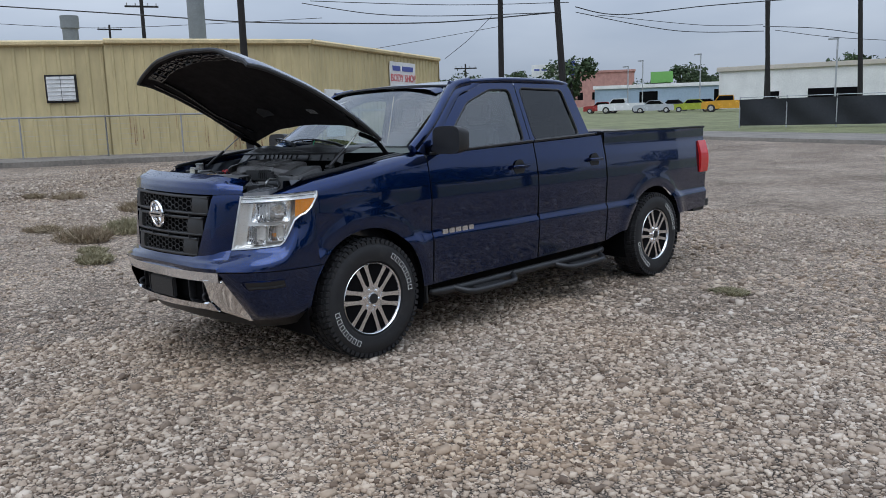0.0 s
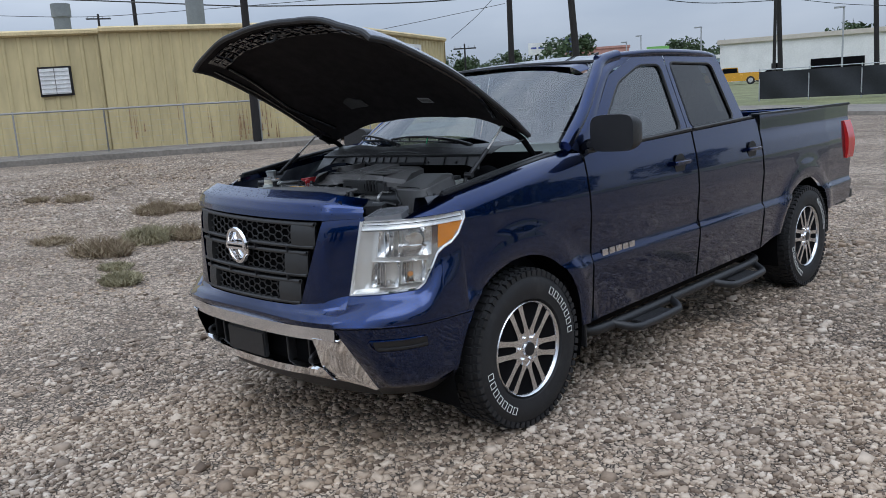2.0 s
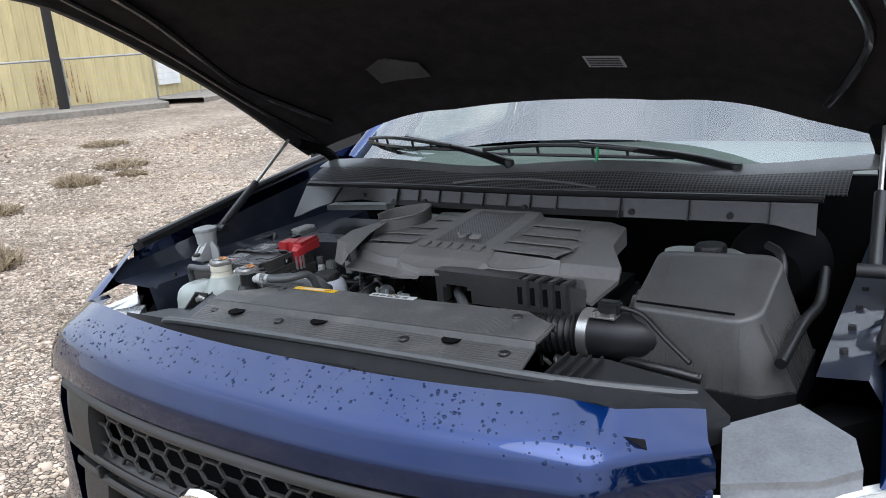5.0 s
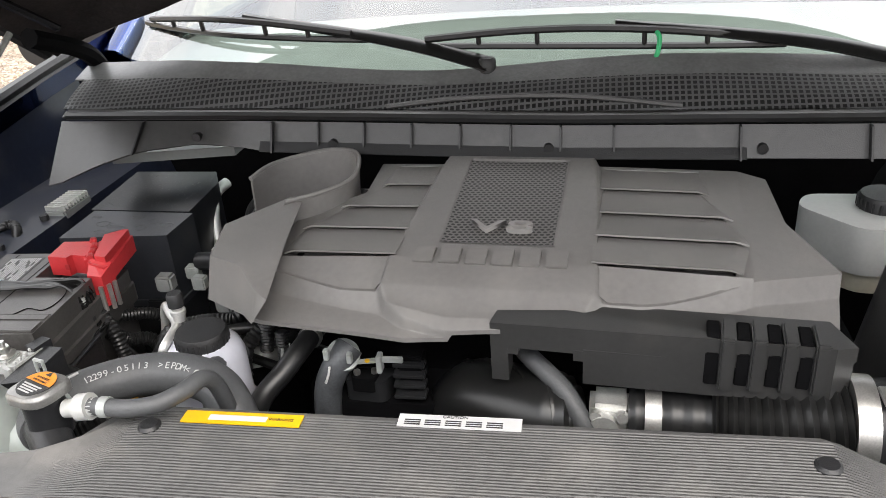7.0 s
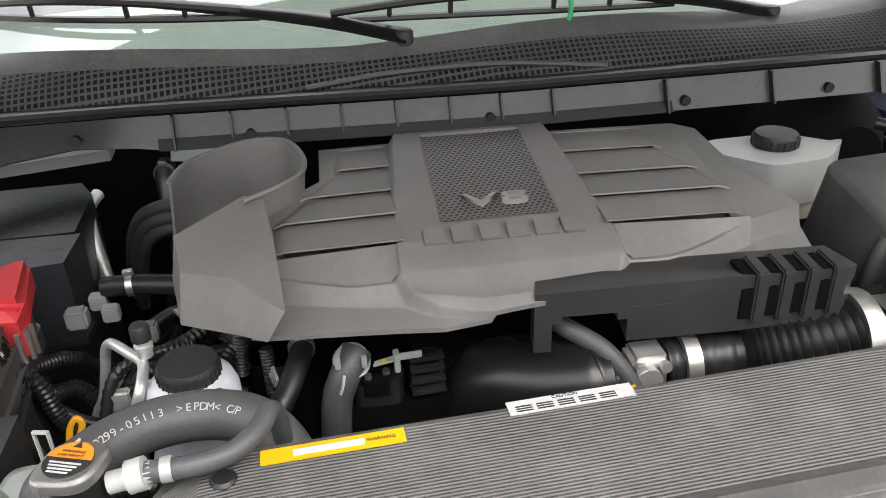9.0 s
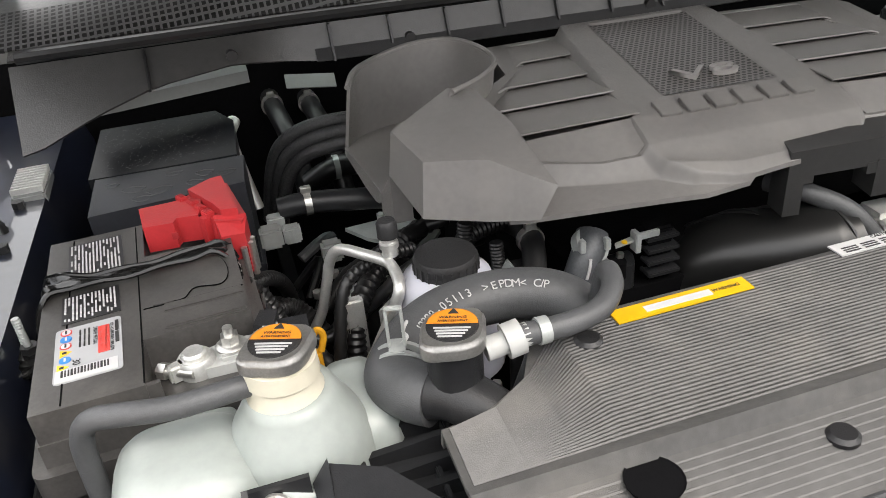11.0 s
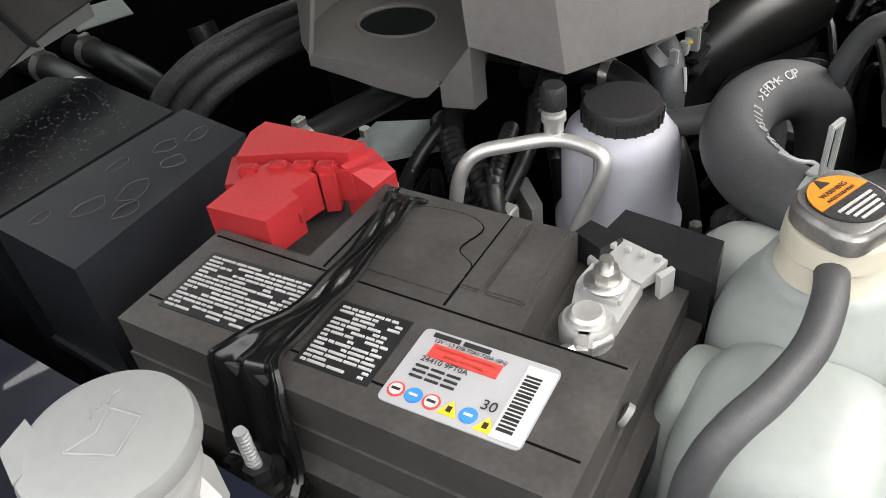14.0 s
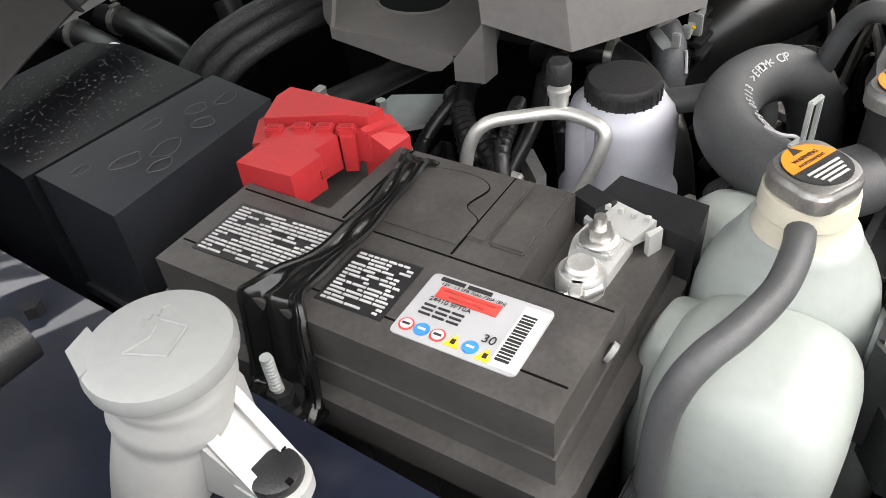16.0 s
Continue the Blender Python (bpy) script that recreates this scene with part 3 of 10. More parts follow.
bd.matrix_world = Matrix.Translation(Vector((*PC, 0)) + sd * 1.6 + sn_ * 0.08 + Vector((0, 0, 2.4))) @ Matrix.Rotation(math.atan2(sn_.y, sn_.x) + math.pi / 2, 4, "Z")

# chain-link fence before the workshop, on a concrete kerb
fence_line = [(-31.0, -4.5), (-24.6, 8.2), (-20.9, 15.2), (-25.4, 28.0), (-28, 36)]
kerb = bmesh.new()
for p, q in zip(fence_line, fence_line[1:]):
    p, q = Vector((*p, 0)), Vector((*q, 0))
    d = (q - p).normalized()
    n = Vector((d.y, -d.x, 0))
    if n.dot(Vector((5, -3, 0)) - p) < 0:
        n = -n
    add(kerb, sheet(lambda u, t: p + (q - p) * u + n * lerp(t, [0, 1, 2, 3], [-1.4, 1.55, 1.6, 1.62]) + Vector((0, 0, lerp(t, [0, 1, 2, 3], [0.16, 0.14, 0.12, -0.1]))), span(0, 1, 12), [0, 1, 2, 3]))
ko = tagged(part("pavement", kerb, CONCRETE), "cracked concrete strip with a kerb under the fence", "pavement", kind="structure")
ko.matrix_world = Matrix.Translation((0, 0, 0.36)) @ G
fence = thing("chain_link_fence", "low grey chain-link fence on steel posts before the workshop", "fence")
for p, q in zip(fence_line, fence_line[1:]):
    p, q = Vector((*p, 0.12)), Vector((*q, 0.12))
    L = (q - p).length
    k = int(L / 2.4)
    for i in range(k + 1):
        b = p + (q - p) * i / k
        part("fence_post", cyl(b, b + Vector((0, 0, 1.55)), 0.030, 8), FENCEPAINT, fence)
    part("top_rail", cyl(p + Vector((0, 0, 1.5)), q + Vector((0, 0, 1.5)), 0.034, 8), FENCEPAINT, fence)
    mesh_bm = bmesh.new()
    for z in span(0.1, 1.4, 8):
        add(mesh_bm, cyl(p + Vector((0, 0, z)), q + Vector((0, 0, z)), 0.0022, 4))
    tagged(part("fence_mesh", mesh_bm, GALV, fence, "", False), kind="stuff")
fence.matrix_world = Matrix.Translation((0, 0, 0.36)) @ G

# road kerb, grass, screened fence and the far car lot
def verge(x, y, z):
    return Vector((x, y, z + rise(x, y)))


verge_y = lambda x: 42.2 - 33.1 * (x + 60) / 110
road = tagged(part("road_kerb", sheet(lambda x, t: verge(x, verge_y(x) + lerp(t, [0, 1, 2, 3], [0, 0.05, 1.5, 4.2]), lerp(t, [0, 1, 2, 3], [0.0, 0.14, 0.15, 0.14])), span(-60, 50, 30), [0, 1, 2, 3]), CONCRETE), "pale concrete kerb along the far road", "kerb", kind="structure")
road.matrix_world = G
lawn = tagged(part("lawn", sheet(lambda x, t: verge(x, verge_y(x) + 4.6 + 95 * t, 0.12), span(-170, 90, 40), span(0, 1, 16)), GRASS), "mown green grass verge", "grass", kind="structure")
lawn.matrix_world = G
sf = thing("screened_fence", "chain-link fence hung with black screen cloth", "fence")
f0, f1 = Vector((-14.0, 36.5, 0.1)), Vector((4.0, 39.5, 0.1))
part("screen_cloth", sheet(lambda u, z: f0 + (f1 - f0) * u + Vector((0.05 * math.sin(u * 60), 0.08 * math.sin(u * 47 + z * 3), z)), span(0, 1, 60), span(0.12, 1.45, 6), 0.01), SCREENCLOTH, sf)
for i in range(9):
    b = f0 + (f1 - f0) * i / 8
    part("fence_post", cyl(b, b + Vector((0, 0, 1.6)), 0.03, 8), GALV, sf)
part("top_rail", cyl(f0 + Vector((0, 0, 1.55)), f1 + Vector((0, 0, 1.55)), 0.02, 8), GALV, sf)
sf.matrix_world = Matrix.Translation((0, 0, 0.50)) @ G


def car(col, kind, x, y, yaw, nm, lab):
    c = thing("parked_" + kind, lab, kind, "cars in the far lot")
    L, H = (4.6, 1.5) if kind == "car" else (5.6, 1.85)
    pm = mat("car_paint_" + nm, col, 0.25, 0.2, 0.05, 2, coat=1.0)
    sect = [(-0.5, 0.35), (-0.495, 0.55), (-0.46, 0.62), (-0.22, 0.66), (-0.12, 0.95), (0.16, 0.97), (0.30, 0.68), (0.47, 0.65), (0.5, 0.5), (0.5, 0.3)] if kind == "car" else [(-0.5, 0.35), (-0.5, 0.56), (-0.47, 0.62), (-0.26, 0.64), (-0.18, 0.96), (0.08, 0.97), (0.10, 0.66), (0.49, 0.66), (0.5, 0.4), (0.5, 0.32)]
    lo = [(-0.5, 0.35), (0.5, 0.30), (0.5, 0.15), (-0.5, 0.15)]
    poly = [(a * L, b * H) for a, b in sect] + [(0.5 * L, 0.2 * H), (-0.5 * L, 0.2 * H)]
    b = prism([(p, q) for p, q in poly], -0.88, 0.88, 0.06, 2)
    move(b, Matrix(((1, 0, 0, 0), (0, 0, -1, 0), (0, 1, 0, 0), (0, 0, 0, 1))))
    part("body", b, pm, c)
    gp = [(-0.20, 0.68), (-0.115, 0.92), (0.14, 0.93), (0.25, 0.69)] if kind == "car" else [(-0.24, 0.66), (-0.17, 0.92), (0.07, 0.93), (0.085, 0.67)]
    g = prism([(p * L, q * H) for p, q in gp], -0.895, 0.895, 0.02, 2)
    move(g, Matrix(((1, 0, 0, 0), (0, 0, -1, 0), (0, 1, 0, 0), (0, 0, 0, 1))))
    part("windows", g, VOID, c)
    for px in (-0.32 * L, 0.31 * L):
        for py in (-0.84, 0.84):
            r = 0.33 if kind == "car" else 0.42
            wv = part("wheel", cyl((px, py - 0.1, r), (px, py + 0.1, r), r, 16, w=0.02), RUBBER, c)
            part("rim", cyl((px, py - 0.11, r), (px, py + 0.11, r), r * 0.6, 12), ALLOY, wv)
    at_ground(c, Matrix.Translation((x, y, 0.1)) @ Matrix.Rotation(yaw, 4, "Z"))


def polar(dx, dy, d):
    return 5.2 + dx * d, -3.3 + dy * d


for nm, col, kind, dx, dy, d, yaw, lab in (
    ("yellow", (0.65, 0.33, 0.02), "truck", -0.4446, 0.8971, 92, 0.4, "bright yellow pickup truck parked on far asphalt"),
    ("lime", (0.36, 0.42, 0.04), "car", -0.4811, 0.8780, 96, 0.5, "lime green small car parked in a far lot"),
    ("silver", (0.45, 0.47, 0.50), "car", -0.5194, 0.8559, 96, 0.45, "silver-blue saloon car parked in a far lot"),
    ("black", (0.03, 0.03, 0.035), "car", -0.500, 0.866, 104, 0.45, "dark car parked in a far lot"),
    ("white", (0.75, 0.75, 0.75), "truck", -0.5514, 0.8356, 100, 0.45, "white pickup truck parked in a far lot"),
    ("grey", (0.25, 0.26, 0.28), "car", -0.468, 0.884, 108, 0.45, "grey car parked in a far lot"),
    ("red", (0.30, 0.03, 0.03), "car", -0.570, 0.822, 104, 0.45, "dark red car parked in a far lot"),
    ("white2", (0.70, 0.70, 0.70), "car", -0.405, 0.914, 105, 0.45, "white car parked beside a far building")):
    car(col, kind, *polar(dx, dy, d), yaw, nm, lab)


def block(name, lab, p, L, W, H, yaw, material, windows, roofmat):
    o = thing(name, lab, "building")
    part("wall", box(-L / 2, L / 2, 0, W, 0, H, 0.0), material, o)
    part("roof", box(-L / 2 - 0.3, L / 2 + 0.3, -0.3, W + 0.3, H, H + 0.6, 0.05), roofmat, o)
    for i, (x, w, z0, z1) in enumerate(windows):
        part("window", box(x - w / 2, x + w / 2, -0.06, 0.06, z0, z1, 0.0), VOID, o)
    at_ground(o, Matrix.Translation((*p, 0)) @ Matrix.Rotation(yaw, 4, "Z"))


TAN = mat("tan_parapet", (0.50, 0.45, 0.38), 0.8, 0, 0.1, 0.4)
BLUEGREY = mat("blue_grey_cladding", (0.30, 0.38, 0.46), 0.6, 0, 0.1, 0.4)
BRICKRED = mat("faded_red_brick", (0.40, 0.22, 0.18), 0.85, 0, 0.2, 1.0)
block("white_building", "low white commercial building with a tan parapet", polar(-0.326, 0.9455, 112), 32, 20, 5.0, 0.25, WHITEP, [(-9, 1.2, 0, 2.2), (-2, 6, 0.9, 2.4), (6, 1.2, 0, 2.2)], TAN)
block("blue_shed", "long low blue-grey metal shed with white roof", polar(-0.4751, 0.8808, 140), 34, 15, 3.6, 0.5, BLUEGREY, [(-8, 3, 0, 3), (4, 3, 0, 3)], WHITEP)
block("brick_building", "faded red brick building beyond parked cars", polar(-0.5699, 0.8223, 225), 17, 15, 9.2, 0.6, BRICKRED, [(-6, 1.5, 2, 4), (-2, 1.5, 2, 4), (2, 1.5, 2, 4), (6, 1.5, 2, 4)], BRICKRED)


def tree(p, h, w, seed):
    rng = random.Random(seed)
    o = thing("tree", "far leafy green tree beyond the lot", "tree", "far trees")
    part("trunk", tube([(0, 0, 0), (0.1, 0, h * 0.3), (0.0, 0.1, h * 0.62)], [0.32, 0.30, 0.28, 0.26, 0.24, 0.2, 0.18, 0.15], 8, 4), WOODPOLE, o)
    n = 1500
    bm = bmesh.new()
    blobs = [(rng.uniform(-0.6, 0.6) * w, rng.uniform(-0.6, 0.6) * w, h * rng.uniform(0.35, 0.8), w * rng.uniform(0.3, 0.55)) for _ in range(9)]
    for k in range(n):
        bx, by, bz, br = blobs[k % 9]
        d = Vector((rng.gauss(0, 1), rng.gauss(0, 1), rng.gauss(0, 0.8))).normalized() * br * rng.uniform(0.6, 1.0)
        c = Vector((bx, by, bz)) + d
        s, u, t = rng.uniform(0.15, 0.38), Vector((rng.gauss(0, 1), rng.gauss(0, 1), rng.gauss(0, 1))).normalized(), Vector((rng.gauss(0, 1), rng.gauss(0, 1), rng.gauss(0, 1))).normalized()
        bm.faces.new([bm.verts.new(c + q) for q in (u * s, t * s * 0.6, -u * s, -t * s * 0.6)])
    part("crown", bm, LEAF, o, "", False)
    at_ground(o, Matrix.Translation((*p, 0)))
    return o


tr = [tree(polar(-0.461, 0.888, 170), 6.8, 3.4, 1), tree(polar(-0.532, 0.847, 180), 6.4, 3.4, 2)]
for k, (dx, dy, d) in enumerate(((-0.47, 0.883, 176), (-0.446, 0.895, 185), (-0.49, 0.872, 190), (-0.512, 0.859, 188), (-0.60, 0.80, 120), (-0.70, 0.714, 170), (-0.715, 0.699, 175), (-0.69, 0.724, 180), (-0.66, 0.751, 190), (-0.29, 0.957, 150), (-0.31, 0.951, 155), (-0.33, 0.944, 160), (-0.27, 0.963, 150), (-0.64, 0.768, 185))):
    at_ground(copy_thing(tr[k % 2], Matrix.Identity(4)), Matrix.Translation((*polar(dx, dy, d), 0)) @ Matrix.Rotation(k * 1.3, 4, "Z") @ Matrix.Scale(1.15 + 0.15 * (k % 3), 4))


# utility poles and cables
def pole(dx, dy, d, h, r, lean=(0, 0), arms=0):
    o = thing("utility_pole", "dark wooden utility pole with crossarm" if arms else "plain dark wooden utility pole", "pole", "utility poles")
    top = Vector((lean[0], lean[1], h))
    part("shaft", cyl((0, 0, -0.1), top, r, 12, r * 0.75), WOODPOLE, o)
    for k in range(arms):
        arm = part("crossarm", box(-1.1, 1.1, -0.06, 0.06, h - 0.5 - k * 0.8, h - 0.38 - k * 0.8, 0.01), WOODPOLE, o)
        for x in (-0.95, -0.4, 0.4, 0.95):
            part("insulator", cyl((x, 0, h - 0.38 - k * 0.8), (x, 0, h - 0.20 - k * 0.8), 0.035, 8), GALV, arm)
    x, y = polar(dx, dy, d)
    at_ground(o, Matrix.Translation((x, y, 0)) @ Matrix.Rotation(math.atan2(dy, dx) + math.pi / 2, 4, "Z"))
    return o


pole(-0.8671, 0.5065, 31.5, 9.5, 0.15)
pole(-0.6692, 0.7471, 42, 10.5, 0.16)
pole(-0.6075, 0.7981, 40, 10.5, 0.18, (0.75, 0))
pole(-0.4065, 0.9156, 60, 12, 0.17, (0.5, 0))
pole(-0.4096, 0.9139, 72, 11, 0.14, (0, 0), 1)
pole(-0.3182, 0.9498, 58, 12, 0.16, (0.6, 0))
pole(-0.9158, 0.4070, 60, 9.4, 0.16, (0, 0), 1)
pole(-0.9294, 0.3733, 85, 10.2, 0.13, (0, 0), 1)
pole(-0.6999, 0.7164, 80, 5.7, 0.10, (0, 0), 1)
for dx, dy, d, h in ((-0.4738, 0.8818, 110, 7.2), (-0.5307, 0.8486, 130, 7.6), (-0.3423, 0.9408, 88, 6.9), (-0.545, 0.839, 125, 6.6)):
    o = thing("street_lamp", "slim grey street lamp standing in the far lot", "lamp", "street lamps")
    part("post", cyl((0, 0, 0), (0, 0, h), 0.09, 8), GALV, o)
    part("head", box(-0.9, 0.1, -0.12, 0.12, h - 0.05, h + 0.12, 0.03), GALV, o)
    at_ground(o, Matrix.Translation((*polar(dx, dy, d), 0)))
hb = thing("billboard", "pale roadside billboard on dark posts", "sign")
part("panel", box(-2.6, 2.6, -0.15, 0.15, 5.6, 7.4, 0.03), WHITEP, hb)
part("side_panel", box(2.7, 4.0, -0.15, 0.15, 5.7, 7.8, 0.03), BLUESIGN, hb)
for k in range(4):
    part("writing_bar", box(-2.2 + k * 1.1, -1.4 + k * 1.1, -0.17, -0.15, 6.5, 6.75, 0), BLUESIGN, hb)
part("post", cyl((-1.5, 0, 0), (-1.5, 0, 5.6), 0.15, 8), WOODPOLE, hb)
part("post", cyl((1.5, 0, 0), (1.5, 0, 5.6), 0.15, 8), WOODPOLE, hb)
at_ground(hb, Matrix.Translation((*polar(-0.622, 0.783, 125), 0)) @ Matrix.Rotation(0.75, 4, "Z"))
gs = thing("green_sign", "green billboard in the distance", "sign")
part("panel", box(-2.4, 2.4, -0.15, 0.15, 5.2, 7.6, 0.03), mat("sign_green", (0.18, 0.42, 0.10), 0.6), gs)
part("post", cyl((0, 0, 0), (0, 0, 5.2), 0.2, 8), WOODPOLE, gs)
at_ground(gs, Matrix.Translation((*polar(-0.5114, 0.8600, 185), 0)) @ Matrix.Rotation(0.55, 4, "Z"))


for r, pts in (
    (0.035, ((-45.2, 9.8, 8.87), (-39.1, 16.05, 7.94), (-35.3, 20.0, 7.35), (-31.55, 23.9, 7.03), (-27.75, 27.95, 6.86), (-23.46, 32.6, 7.12))),
    (0.016, ((-45.1, 9.6, 7.89), (-41.05, 13.8, 7.38), (-37.3, 17.9, 7.33), (-32.4, 23.1, 7.38))),
    (0.024, ((-33.2, 22.4, 8.24), (-30.5, 25.1, 7.49), (-27.8, 28.0, 7.20), (-23.5, 32.6, 7.12))),
    (0.020, ((-32.9, 22.75, 8.34), (-27.6, 28.3, 7.79), (-23.0, 33.2, 7.64))),
    (0.016, ((-27.5, 27.8, 4.85), (-26.6, 28.9, 5.89), (-25.9, 30.0, 7.09))),
    (0.028, ((-22.75, 33.4, 7.38), (-21.0, 35.15, 6.84), (-17.7, 38.8, 7.12), (-14.1, 42.6, 7.29))),
    (0.022, ((-22.7, 33.4, 7.08), (-18.8, 37.3, 5.82), (-15.4, 40.8, 5.58))),
    (0.016, ((-21.9, 34.3, 6.88), (-17.8, 38.4, 6.06), (-15.5, 40.9, 5.94))),
    (0.020, ((-15.5, 40.9, 5.85), (-13.5, 42.9, 5.63), (-11.8, 44.6, 5.23))),
    (0.016, ((-15.0, 41.3, 5.61), (-12.9, 43.5, 5.11), (-10.3, 46.1, 4.73))),
    (0.014, ((-30.4, 24.8, 5.52), (-28.1, 27.4, 5.97), (-25.6, 30.15, 6.47)))):
    swing = Matrix.Translation((5.1, -3.2, 0.55)) @ Matrix.Rotation(-0.013, 4, "Z") @ Matrix.Translation((-5.1, 3.2, 0))
    tagged(part("overhead_cable", tube([swing @ Vector(p) for p in pts], r, 5, 8), WIRE), "sagging black overhead cable between poles", "cable", "overhead cables")
# trees added out of view behind the camera, only to darken reflections
backtrees = [copy_thing(tr[k % 2], Matrix.Identity(4)) for k in range(14)]
for k, o in enumerate(backtrees):
    at_ground(o, Matrix.Translation((20 + 5 * (k % 3), 36 - 6.0 * k, 0)) @ Matrix.Rotation(k * 0.9, 4, "Z") @ Matrix.Scale(0.85 + 0.12 * (k % 4), 4))



# ---- the pickup truck: nose towards -y, driver's side at +x, front axle at y = 0 ----
truck = thing("pickup_truck", "dark blue crew cab pickup truck with open bonnet, parked on gravel", "truck")


def wheel_arch(y, c, r):
    return 0.40 + math.sqrt(max(r * r - (y - c) ** 2, 0)) if abs(y - c) < r else 0.0


def flare(y, z):
    """How far the side swells round the wheels."""
    out = 0.0
    for c in (0.0, 3.55):
        d = math.hypot(y - c, z - 0.40)
        out = max(out, 0.017 * math.exp(-(((d - 0.53) / 0.07) ** 2)) if d > 0.40 else 0.0)
    return out


def side_x(y, z):
    """The body side: half width at a place along it and a height."""
    base = lerp(z, [0.30, 0.45, 0.62, 0.715, 0.750, 0.775, 0.83, 1.00, 1.12, 1.22, 1.32, 1.42], [0.945, 0.956, 0.976, 0.986, 0.984, 0.968, 0.970, 0.985, 0.980, 0.966, 0.945, 0.925])
    taper = lerp(y, [-0.50, -0.40, -0.2, 0.1, 4.0, 4.7], [-0.035, -0.018, -0.006, 0, 0, -0.03])
    return base + taper + flare(y, z)


def shoulder(y):
    """Top of the front wing at its inner edge."""
    return lerp(y, [-0.60, -0.40, 0.0, 0.3, 0.6], [1.205, 1.235, 1.295, 1.335, 1.365])


def bottom_z(y):
    z = lerp(y, [-0.50, 0.60, 2.75, 3.0, 4.0, 4.62], [0.40, 0.40, 0.44, 0.50, 0.56, 0.58])
    return max(z, wheel_arch(y, 0.0, 0.476), wheel_arch(y, 3.55, 0.475))


def column_panel(ys, top, rows=44):
    return sheet(lambda y, t: Vector((side_x(y, bottom_z(y) + (top(y) - bottom_z(y)) * t), y, bottom_z(y) + (top(y) - bottom_z(y)) * t)), ys, span(0, 1, rows), 0.0)


def wing_shape(lift, lip):
    """Front wing: the side, the shoulder and the lip round the engine bay."""
    def fn(y, t):
        zb, zt = bottom_z(y), shoulder(y) + lift
        zs = zt - 0.10
        if t <= 0.62:
            z = zb + (zs - zb) * t / 0.62
            return Vector((side_x(y, z), y, z))
        q = (t - 0.62) / 0.38
        xs, xi = side_x(y, zs), lip
        a = min(q / 0.85, 1.0) * math.pi / 2
        x = xs + (xi - xs) * (1 - math.cos(a)) ** 0.9
        z = zs + (zt - zs) * math.sin(a)
        if q > 0.85:
            z = zt - 0.05 * (q - 0.85) / 0.15
        return Vector((x, y, z))
    ys = span(-0.408, 0.575, 56)
    return sheet(fn, ys, span(0, 0.62, 34)[:-1] + span(0.62, 1.0, 14), 0.0)


LIFT, LIP = {1: 0.0, -1: 0.072}, {1: 0.850, -1: 0.915}      # the truck leans: its far wing stands higher
for s, shape in ((1, wing_shape(LIFT[1], LIP[1])), (-1, mirror(wing_shape(LIFT[-1], LIP[-1])))):
    part("front_wing", shape, PAINT, truck)

# doors, with window frames
cab_side = lambda y, z: Vector((lerp(z, [1.30, 1.36, 1.60, 1.90], [0.925, 0.915, 0.835, 0.735]), y, z))
FRONT_WIN = rounded([(0.80, 1.345), (1.70, 1.382), (1.685, 1.80), (1.45, 1.800), (1.16, 1.70), (0.93, 1.50)], 0.05)
REAR_WIN = rounded([(1.835, 1.388), (2.45, 1.405), (2.37, 1.800), (1.815, 1.815)], 0.05)


def door(name, y0, y1, frame_outline, window):
    top = lambda y: lerp(y, [0.58, 2.8], [1.325, 1.395])
    bm = column_panel(span(y0, y1, 40), top)
    bm2 = holed(frame_outline, [window], cab_side)
    return add(bm, bm2)


